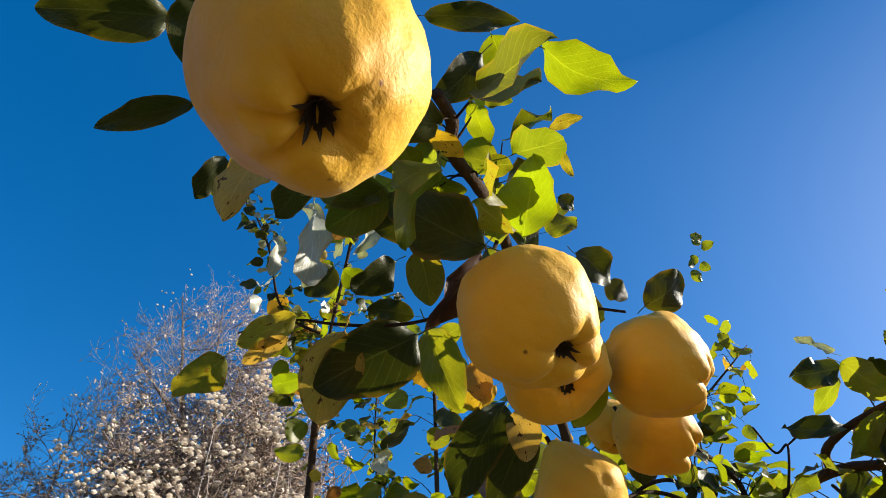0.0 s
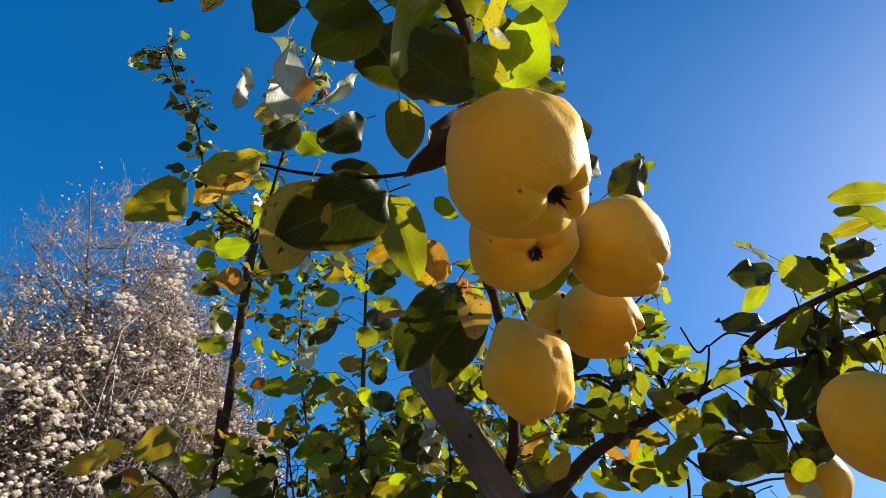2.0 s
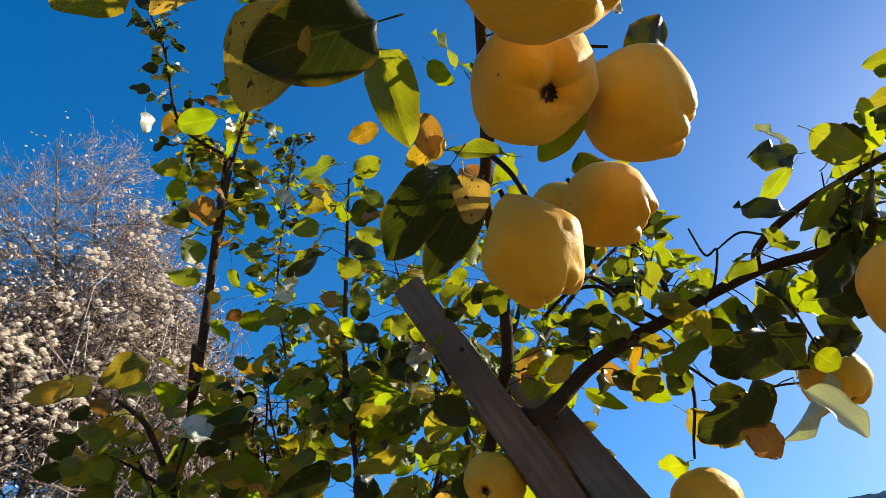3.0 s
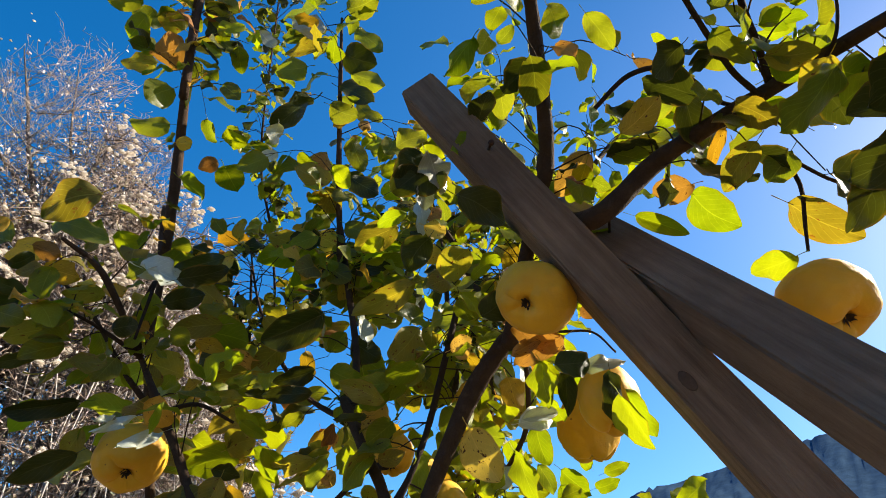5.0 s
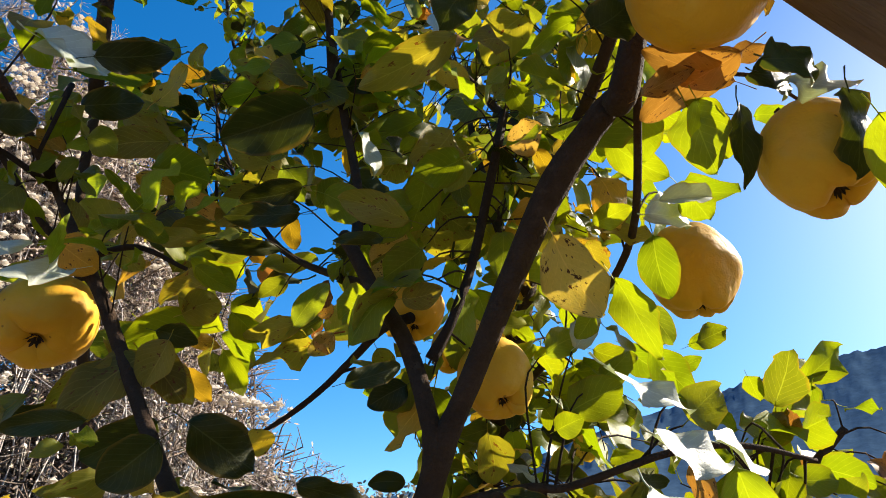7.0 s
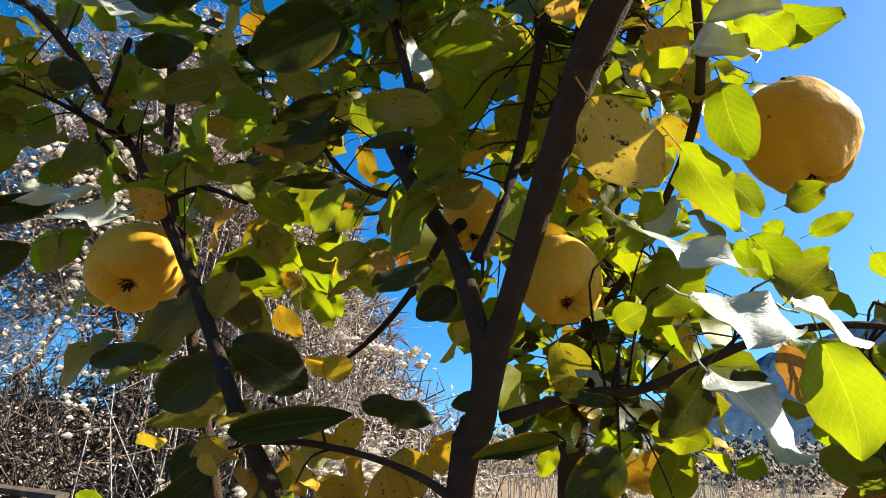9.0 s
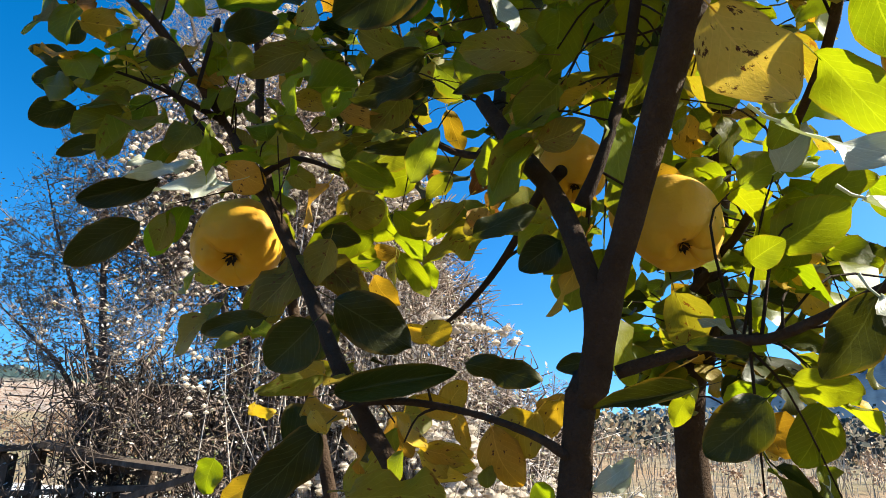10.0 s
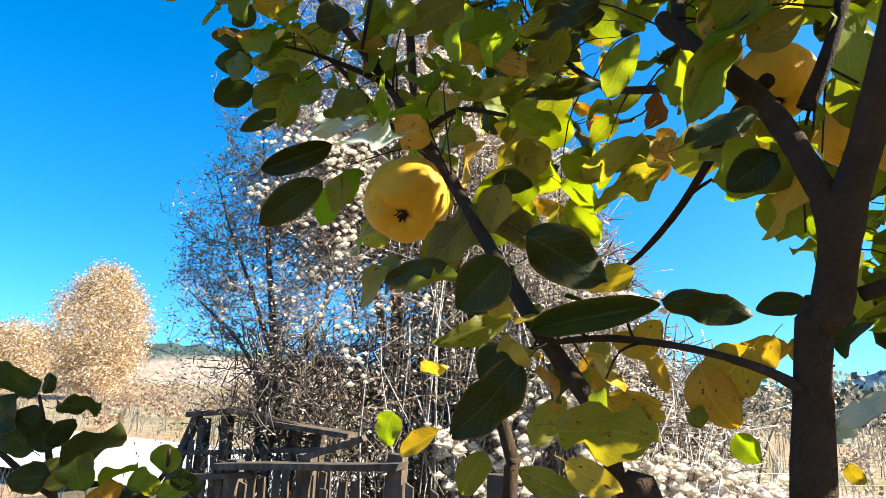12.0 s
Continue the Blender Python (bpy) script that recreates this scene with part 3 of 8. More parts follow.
def timber(start, end, face, wide, thick, seed, knots, nails, wood, label):
    """A sawn timber with slightly worn edges, knots and nails; face is the side that looks at the path."""
    a, b = Vector(start), Vector(end)
    u = (b - a).normalized()
    n = Vector(face)
    n = (n - u * n.dot(u)).normalized()
    w = n.cross(u)
    thing = tagged(new("timber_prop"), label, "timber", "branch props")
    m = Matrix((u, w, n)).transposed().to_4x4()
    m.translation = a
    thing.matrix_basis = m
    rng = np.random.default_rng(seed)
    length = (b - a).length
    bm = bmesh.new()
    bmesh.ops.create_cube(bm, size=1)
    bmesh.ops.scale(bm, vec=(length, wide, thick), verts=bm.verts)
    bmesh.ops.translate(bm, vec=(length / 2, 0, 0), verts=bm.verts)
    bmesh.ops.subdivide_edges(bm, edges=[e for e in bm.edges if abs((e.verts[0].co - e.verts[1].co).x) > 0.1], cuts=40)
    bmesh.ops.bevel(bm, geom=[e for e in bm.edges if e.is_manifold and e.calc_face_angle(0) > 1.0], offset=0.0022, segments=2, affect='EDGES')
    for v in bm.verts:
        v.co.y += 0.0012 * noise.noise(Vector((v.co.x * 9, seed, v.co.z * 30)))
        v.co.z += 0.0012 * noise.noise(Vector((v.co.x * 9, v.co.y * 30, seed + 4)))
        if v.co.x < 0.01:
            v.co.x += 0.004 * noise.noise(v.co * 60)
    beam = part("beam", bm_mesh("timber_beam", bm, wood), thing)
    for x, y in knots:
        bm = bmesh.new()
        bmesh.ops.create_uvsphere(bm, u_segments=12, v_segments=6, radius=1)
        bmesh.ops.scale(bm, vec=(0.010, 0.0055, 0.0005), verts=bm.verts)
        bmesh.ops.translate(bm, vec=(x, y, thick / 2), verts=bm.verts)
        part("knot", bm_mesh("timber_knot", bm, KNOT, True), beam, "dark knot")
    for x, y in nails:
        bm = bmesh.new()
        bmesh.ops.create_cone(bm, segments=8, radius1=0.0016, radius2=0.0014, depth=0.030, cap_ends=True)
        head = bmesh.ops.create_cone(bm, segments=10, radius1=0.0036, radius2=0.0032, depth=0.0015, cap_ends=True)
        bmesh.ops.translate(bm, vec=(0, 0, 0.015), verts=head["verts"])
        bmesh.ops.rotate(bm, cent=(0, 0, 0), matrix=Matrix.Rotation(0.5, 3, 'Y'), verts=bm.verts)
        bmesh.ops.translate(bm, vec=(x, y, thick / 2 + 0.008), verts=bm.verts)
        part("nail", bm_mesh("timber_nail", bm, NAIL, True), beam, "rusty bent nail")
    return thing


timber((0.056, 1.021, 2.101), (1.457, 0.302, -0.016), (-0.398, -0.916, 0.048), 0.047, 0.041, 3, ((0.475, -0.010),), ((0.16, 0.006),), BEAM, "rough-sawn weathered brown timber leaning as a branch prop")
timber((0.265, 1.092, 2.000), (0.712, -1.003, -0.014), (-0.545, -0.638, 0.543), 0.0495, 0.043, 4, (), ((0.16, 0.0),), OLD_BEAM, "dark old timber crossing under the other prop")

# ---- fence and old frame ----


def plank(parent, name, a, b, wide, thick, seed, up=(0, 0, 1)):
    """A weathered board from a to b."""
    a, b = Vector(a), Vector(b)
    u = (b - a).normalized()
    n = Vector(up)
    if abs(n.dot(u)) > 0.9:
        n = Vector((0, -1, 0))
    n = (n - u * n.dot(u)).normalized()
    w = n.cross(u)
    bm = bmesh.new()
    bmesh.ops.create_cube(bm, size=1)
    bmesh.ops.subdivide_edges(bm, edges=[e for e in bm.edges if abs((e.verts[0].co - e.verts[1].co).z) > 0.5], cuts=5)
    length = (b - a).length
    for v in bm.verts:
        s = v.co.z
        v.co = Vector((v.co.x * wide * (1 + 0.12 * noise.noise(Vector((s * 3, seed, 1)))), v.co.y * thick, (s + 0.5) * length))
        v.co.x += 0.01 * noise.noise(Vector((s * 2, seed, 7)))
        if s > 0.49:
            v.co.z += 0.03 * noise.noise(Vector((v.co.x * 30, seed, 2)))
    m = Matrix((w, n, u)).transposed().to_4x4()
    m.translation = a
    bmesh.ops.transform(bm, matrix=m, verts=bm.verts)
    return part(name, bm_mesh("weathered_" + name, bm, GREYWOOD), parent)


fence = tagged(new("fence"), "weathered grey picket fence with broken rails", "fence")
for i, (x, top) in enumerate(((-2.58, 1.00), (-2.07, 1.06), (-1.50, 1.10), (-0.95, 1.05))):
    plank(fence, "post", (x, 3.86, -0.05), (x + 0.02, 3.86, top), 0.085, 0.07, i)
plank(fence, "rail", (-2.62, 3.80, 0.965), (-1.42, 3.80, 1.055), 0.035, 0.125, 11, (0, -1, 0))
plank(fence, "rail", (-2.95, 3.82, 0.87), (-2.40, 3.82, 0.93), 0.03, 0.07, 12, (0, -1, 0))
plank(fence, "rail", (-2.7, 3.82, 0.42), (-0.9, 3.82, 0.42), 0.03, 0.07, 13, (0, -1, 0))
plank(fence, "rail", (-1.96, 3.72, 1.07), (-1.60, 3.70, 1.19), 0.03, 0.04, 14, (0, -1, 0))
for i in range(22):
    x = -2.78 + i * 0.088 + 0.015 * math.sin(i * 5.1)
    if i in (7, 15):
        continue
    plank(fence, "picket", (x, 3.84 + 0.03 * (i % 2), 0.02), (x + 0.03 * math.sin(i * 2.3), 3.84 + 0.03 * (i % 2), 0.93 + 0.06 * math.sin(i * 3.7)), 0.045, 0.016, 30 + i)
frame_shed = tagged(new("garden_frame"), "collapsing grey wooden frame with a plank top", "shed")
for i, (x, y, top, lean) in enumerate(((-3.36, 4.4, 1.18, 0.03), (-3.12, 4.4, 1.21, 0.0), (-2.85, 4.8, 1.18, 0.0), (-2.45, 4.5, 1.12, 0.05))):
    plank(frame_shed, "post", (x, y, -0.1), (x + lean, y, top), 0.065, 0.065, 50 + i)
plank(frame_shed, "post", (-2.90, 4.6, -0.1), (-2.99, 4.6, 1.52), 0.085, 0.075, 58)
plank(frame_shed, "board", (-2.76, 4.38, 1.185), (-2.10, 4.42, 1.130), 0.15, 0.03, 67)
plank(frame_shed, "brace", (-3.70, 4.3, 0.30), (-3.39, 4.4, 1.22), 0.055, 0.05, 61)
plank(frame_shed, "board", (-3.42, 4.4, 1.205), (-2.95, 4.4, 1.25), 0.22, 0.035, 62)
plank(frame_shed, "board", (-3.02, 4.3, 1.26), (-2.45, 4.45, 1.15), 0.13, 0.035, 63)
plank(frame_shed, "board", (-3.00, 4.5, 1.17), (-2.42, 4.6, 1.08), 0.13, 0.035, 64)
plank(frame_shed, "rail", (-3.55, 4.34, 0.93), (-2.15, 4.34, 1.04), 0.03, 0.065, 65, (0, -1, 0))
plank(frame_shed, "rail", (-3.55, 4.36, 0.60), (-2.15, 4.36, 0.62), 0.03, 0.065, 66, (0, -1, 0))
for i in range(13):
    x = -3.45 + i * 0.105
    plank(frame_shed, "slat", (x, 4.32, 0.05), (x + 0.02 * math.sin(i * 4.0), 4.32, 0.98 + 0.06 * math.sin(i * 2.1)), 0.045, 0.016, 70 + i)

# ---- thicket overgrown with old man's beard ----


def crown_top(x):
    """Height of the thicket above x."""
    xs = (-4.1, -3.85, -3.6, -3.1, -2.8, -2.4, -2.0, -1.5, -0.85, -0.45, -0.1, 0.3, 0.8)
    zs = (1.2, 2.2, 3.3, 3.9, 4.9, 5.0, 4.75, 4.15, 3.4, 2.4, 1.9, 1.6, 1.1)
    return float(np.interp(x, xs, zs))


def set_back(verts):
    """The right part of the thicket runs back along the garden's edge and stands taller there."""
    v = np.array([tuple(p) for p in verts], float)
    s = 1 + 0.16 * np.maximum(0.0, v[:, 0] + 2.7)
    return np.stack([v[:, 0] * s, v[:, 1] * s, 1.6 + (v[:, 2] - 1.6) * s], 1)


thicket = tagged(new("thicket"), "bare thicket overgrown with fluffy white seed heads", "shrub")
rng = random.Random(12)
fine_wood, fluff, dry = Pile(), Pile(), Pile()
ends = []


def grow(p, d, length, r, level, climb=0.04):
    """A crooked twig with spurs; level 1 is the thickest."""
    pts, q, e = [], Vector(p), Vector(d).normalized()
    n = 6 if level < 2 else 4
    for i in range(n + 1):
        if i > 1 and (q.z > crown_top(q.x) + 0.12 or q.y < 3.95 or q.y > 6.0):
            break
        pts.append((*q, max(0.0014, 0.78 * r * (1 - 0.6 * i / n))))
        e = (e + Vector((rng.gauss(0, 0.22), rng.gauss(0, 0.20), rng.gauss(climb, 0.18)))).normalized()
        q = q + e * (length / n)
    v, f = tube(np.array(pts), (7, 4, 3, 3)[level])
    fine_wood.add(v, f)
    for s in pts[1:]:
        ends.append((Vector(s[:3]), level))
        if level < 3:
            for _ in range((2, 2, 1)[level] + (1 if rng.random() < 0.4 else 0)):
                out = Vector((rng.uniform(-1, 1), rng.uniform(-0.8, 0.8), rng.uniform(-0.35, 0.7)))
                grow(s[:3], out + e * 0.7, length * rng.uniform(0.28, 0.50), s[3] * 0.55, level + 1)


def stem(points, spurs, reach):
    """A main stem through points of (x, y, z, radius) with crooked side branches."""
    line = glide(points, 5)
    v, f = tube(line, 7, 0.06, len(ends))
    part("stem", mesh_of("thicket_stem", set_back(v), f, THICKET_BARK), thicket)
    for _ in range(spurs):
        k = rng.randrange(len(line) // 3, len(line))
        p = line[k]
        side = rng.choice((-1, 1))
        grow(p[:3], (side * rng.uniform(0.4, 1.0), rng.uniform(-0.5, 0.5), rng.uniform(0.1, 0.9)), reach * rng.uniform(0.5, 1.1), max(0.003, p[3] * 0.5), 1)


THICKET_BARK = bark_material("thicket_stem_bark", (0.062, 0.046, 0.036), (0.205, 0.165, 0.138), 16.0)
stem([(-2.10, 4.65, -0.1, 0.050), (-1.95, 4.6, 1.2, 0.042), (-1.98, 4.5, 2.6, 0.030), (-2.25, 4.45, 3.56, 0.022), (-2.45, 4.4, 4.05, 0.015), (-2.56, 4.4, 4.35, 0.010), (-2.80, 4.4, 4.92, 0.004)], 14, 0.9)
stem([(-2.28, 4.42, 3.66, 0.016), (-2.55, 4.38, 3.90, 0.011), (-2.76, 4.4, 4.10, 0.008), (-2.98, 4.4, 4.28, 0.004)], 6, 0.5)
stem([(-2.00, 4.5, 1.8, 0.026), (-2.20, 4.45, 2.75, 0.018), (-2.50, 4.4, 3.25, 0.013), (-2.72, 4.4, 3.52, 0.008), (-2.95, 4.4, 3.85, 0.004)], 8, 0.6)
stem([(-1.92, 4.6, 2.3, 0.026), (-2.00, 4.5, 3.3, 0.019), (-2.08, 4.45, 3.8, 0.014), (-2.22, 4.4, 4.2, 0.009), (-2.38, 4.4, 4.85, 0.004)], 10, 0.7)
stem([(-2.06, 4.45, 3.78, 0.012), (-2.00, 4.45, 4.1, 0.009), (-1.84, 4.45, 4.5, 0.004)], 6, 0.5)
stem([(-3.00, 4.65, -0.1, 0.050), (-2.93, 4.62, 0.9, 0.042), (-2.92, 4.6, 1.6, 0.032), (-3.02, 4.55, 2.4, 0.020), (-3.10, 4.5, 3.1, 0.009), (-3.2, 4.5, 3.7, 0.004)], 12, 0.8)
stem([(-2.93, 4.62, 1.30, 0.024), (-3.20, 4.55, 1.72, 0.017), (-3.50, 4.5, 1.98, 0.011), (-3.78, 4.45, 2.20, 0.004)], 9, 0.5)
stem([(-2.92, 4.6, 1.60, 0.022), (-3.12, 4.5, 2.15, 0.015), (-3.34, 4.45, 2.62, 0.010), (-3.55, 4.45, 3.10, 0.004)], 9, 0.5)
stem([(-2.93, 4.62, 1.15, 0.024), (-2.60, 4.5, 1.65, 0.017), (-2.40, 4.45, 2.20, 0.011), (-2.45, 4.4, 3.0, 0.005)], 9, 0.6)
for i in range(38):
    z = rng.uniform(1.1, 3.1)
    x = -2.95 + rng.gauss(0, 0.35)
    grow((x, 4.5 + rng.gauss(0, 0.15), z), (rng.uniform(-1.0, 0.7), rng.uniform(-0.4, 0.4), rng.uniform(-0.1, 0.6)), rng.uniform(0.4, 0.8), 0.006, 1)
for i in range(15):
    x = -1.9 + 2.2 * (i + rng.random()) / 15
    h, y = crown_top(x) * rng.uniform(0.75, 0.98), 4.5 + rng.uniform(-0.1, 0.8)
    stem([(x, y, -0.05, rng.uniform(0.009, 0.018)), (x + rng.gauss(0, 0.08), y, h * 0.4, 0.011), (x + rng.gauss(0, 0.15), y, h * 0.75, 0.007), (x + rng.gauss(0, 0.25), y, h, 0.003)], 5, 0.45)
# thin straight canes on the right side
canes = Pile()
CANE = bark_material("pale_cane", (0.26, 0.225, 0.195), (0.60, 0.55, 0.50), 10.0)
for i in range(560):
    x = rng.gauss(-0.75, 0.60)
    if x < -2.1 or x > 1.2:
        continue
    y = 4.25 + rng.uniform(-0.1, 1.0)
    h = crown_top(x) * rng.uniform(0.35, 0.92)
    v, f = tube(np.array([(x, y, 0, 0.0065), (x + rng.gauss(0, 0.06), y + rng.gauss(0, 0.06), h * 0.5, 0.005), (x + rng.gauss(0, 0.15), y + rng.gauss(0, 0.12), h * 0.85, 0.0035), (x + rng.gauss(0, 0.30), y + rng.gauss(0, 0.2), h * rng.uniform(0.85, 1.0), 0.002)]), 3)
    canes.add(v, f)
tagged(part("brushwood", mesh_of("thicket_brushwood", set_back(fine_wood.verts), fine_wood.faces, GREY_TWIG), thicket, "tangled grey-brown twigs"), kind="stuff")
tagged(part("cane_growth", mesh_of("thicket_canes", set_back(canes.verts), canes.faces, CANE), thicket, "pale straight dry canes"), kind="stuff")


def thick_of(x, z):
    """How dense the vines hang at x and height z: 1 inside the mass, 0 outside."""
    top = crown_top(x) - (0.75 if x < -2.15 else 0.12)
    lower = 2.1 if x < -1.9 else 0.5
    return max(0.0, min(1.0, (top - z) / 0.45)) * max(0.15, min(1.0, (z - lower) / 0.6))


# the brown tangle of old vines inside the crown
tangle = Pile()
made = 0
while made < 9000:
    x, z = rng.uniform(-3.3, 0.2), rng.uniform(0.5, 4.9)
    if rng.random() > thick_of(x, z) * (1.0 if x < -0.5 else 0.5):
        continue
    made += 1
    p = Vector((x, 4.55 + rng.uniform(-0.40, 0.55), z))
    d = Vector((rng.gauss(0, 1), rng.gauss(0, 0.6), rng.gauss(-0.1, 0.8))).normalized() * rng.uniform(0.10, 0.34)
    q = p + d * 0.5 + Vector((rng.gauss(0, 0.05), rng.gauss(0, 0.05), rng.gauss(0, 0.05)))
    v, f = tube(np.array([(*p, 0.0036), (*q, 0.0030), (*(p + d), 0.0018)]), 3)
    tangle.add(v, f)
# darker old wood deep inside and down among the stems
old_wood = Pile()
for i in range(2600):
    x, z = rng.uniform(-3.1, -1.3), rng.uniform(0.35, 1.75)
    p = Vector((x, 4.55 + rng.uniform(-0.35, 0.5), z))
    d = Vector((rng.gauss(0, 0.7), rng.gauss(0, 0.4), rng.gauss(0.3, 1.0))).normalized() * rng.uniform(0.12, 0.42)
    q = p + d * 0.5 + Vector((rng.gauss(0, 0.04), rng.gauss(0, 0.04), rng.gauss(0, 0.04)))
    v, f = tube(np.array([(*p, 0.0050), (*q, 0.0042), (*(p + d), 0.0022)]), 3)
    old_wood.add(v, f)
made = 0
while made < 6500:
    x, z = rng.uniform(-3.1, 0.1), rng.uniform(0.4, 4.7)
    if rng.random() > thick_of(x, z) ** 2:
        continue
    made += 1
    p = Vector((x, 5.25 + rng.uniform(-0.35, 0.4), z))
    d = Vector((rng.gauss(0, 1), rng.gauss(0, 0.4), rng.gauss(0.2, 0.9))).normalized() * rng.uniform(0.15, 0.40)
    q = p + d * 0.5 + Vector((rng.gauss(0, 0.05), rng.gauss(0, 0.05), rng.gauss(0, 0.05)))
    v, f = tube(np.array([(*p, 0.0085), (*q, 0.0070), (*(p + d), 0.004)]), 3)
    old_wood.add(v, f)
tagged(part("old_wood", mesh_of("thicket_old_wood", set_back(old_wood.verts), old_wood.faces, THICKET_BARK), thicket, "dark old wood deep inside"), kind="stuff")
VINE = bark_material("old_vine_bark", (0.130, 0.088, 0.064), (0.400, 0.310, 0.240), 12.0)
tagged(part("vine_tangle", mesh_of("thicket_tangle", set_back(tangle.verts), tangle.faces, VINE), thicket, "brown tangled vines"), kind="stuff")


def puff(c, r):
    """A feathery seed head: a soft round head of many fine hairs."""
    squash = Vector((1.15, 1.0, 0.80))
    for k in range(64):
        d = Vector((rng.gauss(0, 1), rng.gauss(0, 1), rng.gauss(0, 1))).normalized()
        t = d.orthogonal().normalized()
        t = (t * rng.uniform(-1, 1) + d.cross(t) * rng.uniform(-1, 1)).normalized()
        go = (d * 0.55 + t * 0.85).normalized()
        s = go.cross(d).normalized() * r * 0.10
        o = c + d * squash * r * rng.uniform(0.35, 0.80)
        tip = o + go * r * rng.uniform(0.14, 0.30)
        fluff.add([o - s, tip, o + s], [(0, 1, 2)])
    ring = [c + Vector((math.cos(a) * 1.1, math.sin(a), 0.0)) * r * 0.76 * rng.uniform(0.8, 1.15) + Vector((0, 0, rng.uniform(-0.15, 0.15) * r)) for a in (0.3, 1.35, 2.4, 3.45, 4.5, 5.55)]
    fluff.add([*ring, c + Vector((0, 0, r * 0.66)), c - Vector((0, 0, r * 0.56))], [(i, (i + 1) % 6, 6) for i in range(6)] + [((i + 1) % 6, i, 7) for i in range(6)])


def cluster(x, z, count, spread, size=(0.015, 0.035), y=4.10):
    for _ in range(int(count * 1.7)):
        cx, cz = x + rng.gauss(0, spread * 0.66), z + rng.gauss(0, spread * 0.50)
        if cz < crown_top(cx) + 0.03 and noise.noise(Vector((cx * 4.5, cz * 4.5, 3.3))) > -0.22:
            puff(Vector((cx, y + rng.gauss(0, 0.10), cz)), rng.uniform(*size))


for x, z, count, spread in ((-2.55, 3.05, 26, 0.13), (-2.30, 3.10, 34, 0.13), (-2.05, 3.35, 30, 0.12), (-2.10, 2.95, 44, 0.15), (-1.85, 3.15, 44, 0.14), (-1.60, 3.35, 26, 0.11), (-1.50, 3.60, 22, 0.09),
                            (-1.85, 2.75, 44, 0.15), (-1.60, 2.95, 26, 0.12), (-1.45, 3.05, 20, 0.08), (-1.30, 3.40, 20, 0.08), (-1.65, 3.95, 18, 0.10), (-1.90, 3.75, 16, 0.10), (-1.75, 4.20, 10, 0.10),
                            (-2.00, 2.45, 34, 0.16), (-1.65, 2.50, 26, 0.14), (-1.35, 2.65, 18, 0.12), (-1.15, 3.05, 18, 0.10), (-0.95, 2.75, 22, 0.12), (-0.75, 2.45, 16, 0.12), (-2.70, 2.75, 16, 0.14), (-2.95, 3.30, 12, 0.08),
                            (-1.15, 3.65, 14, 0.08), (-0.92, 3.20, 16, 0.08), (-0.72, 2.90, 14, 0.08), (-1.30, 3.80, 10, 0.07)):
    cluster(x, z, count, spread)
for x, z in ((-2.75, 4.75), (-2.55, 4.85), (-2.35, 4.90), (-2.70, 4.45), (-2.10, 4.55), (-2.95, 4.25), (-3.0, 3.7)):
    cluster(x, z, 3, 0.06, (0.008, 0.015))
for p, level in rng.sample([e for e in ends if e[1] >= 2 and -3.8 < e[0].x < -2.2 and 1.7 < e[0].z < 3.6], 460):
    puff(p + Vector((0, -0.02, 0)), rng.uniform(0.012, 0.027))
# heads that hang down the canes
for x, z in ((-2.37, 2.55), (-2.16, 2.42), (-2.13, 2.22), (-2.08, 2.05), (-1.96, 1.64), (-1.92, 1.50), (-2.02, 1.80), (-1.80, 1.95), (-1.55, 2.0), (-1.2, 1.9), (-0.8, 1.75), (-0.4, 1.5)):
    cluster(x, z, 4, 0.050, (0.014, 0.030))
# the pale bank of seed heads behind the fence
for x, z in ((-1.35, 1.15), (-1.15, 0.95), (-0.95, 1.20), (-0.80, 0.85), (-0.60, 1.10), (-0.45, 0.80), (-0.30, 1.05), (-0.15, 0.85), (0.00, 1.05), (0.15, 0.80), (0.30, 1.00), (0.45, 0.85), (0.62, 1.00), (0.80, 0.80), (-1.05, 1.45), (-0.70, 1.40), (-0.40, 1.30)):
    cluster(x, z, 56, 0.15, (0.022, 0.050), 4.22)
# the plume that leans out on the sky side
for k in range(24):
    puff(Vector((-0.62 + 0.022 * k, 4.2 + rng.gauss(0, 0.03), 2.12 - 0.006 * k + rng.gauss(0, 0.035))), rng.uniform(0.025, 0.045))
tagged(part("seed_fluff", mesh_of("thicket_seed_fluff", set_back(fluff.verts), fluff.faces, FLUFF, False), thicket, "fluffy white seed heads"), kind="stuff")
leaf_spots = [p for p, level in ends if level >= 2]
for p in rng.sample(leaf_spots, min(len(leaf_spots), 9000)):
    s = rng.uniform(0.018, 0.042)
    if p.z > 4.0 and rng.random() < 0.6:
        continue
    d = Vector((rng.gauss(0, 1), rng.gauss(0, 1), rng.gauss(-0.3, 0.6))).normalized()
    o = d.orthogonal().normalized()
    dry.add([p, p + d * s * 0.5 + o * s * 0.24, p + d * s, p + d * s * 0.5 - o * s * 0.24], [(0, 1, 2, 3)])
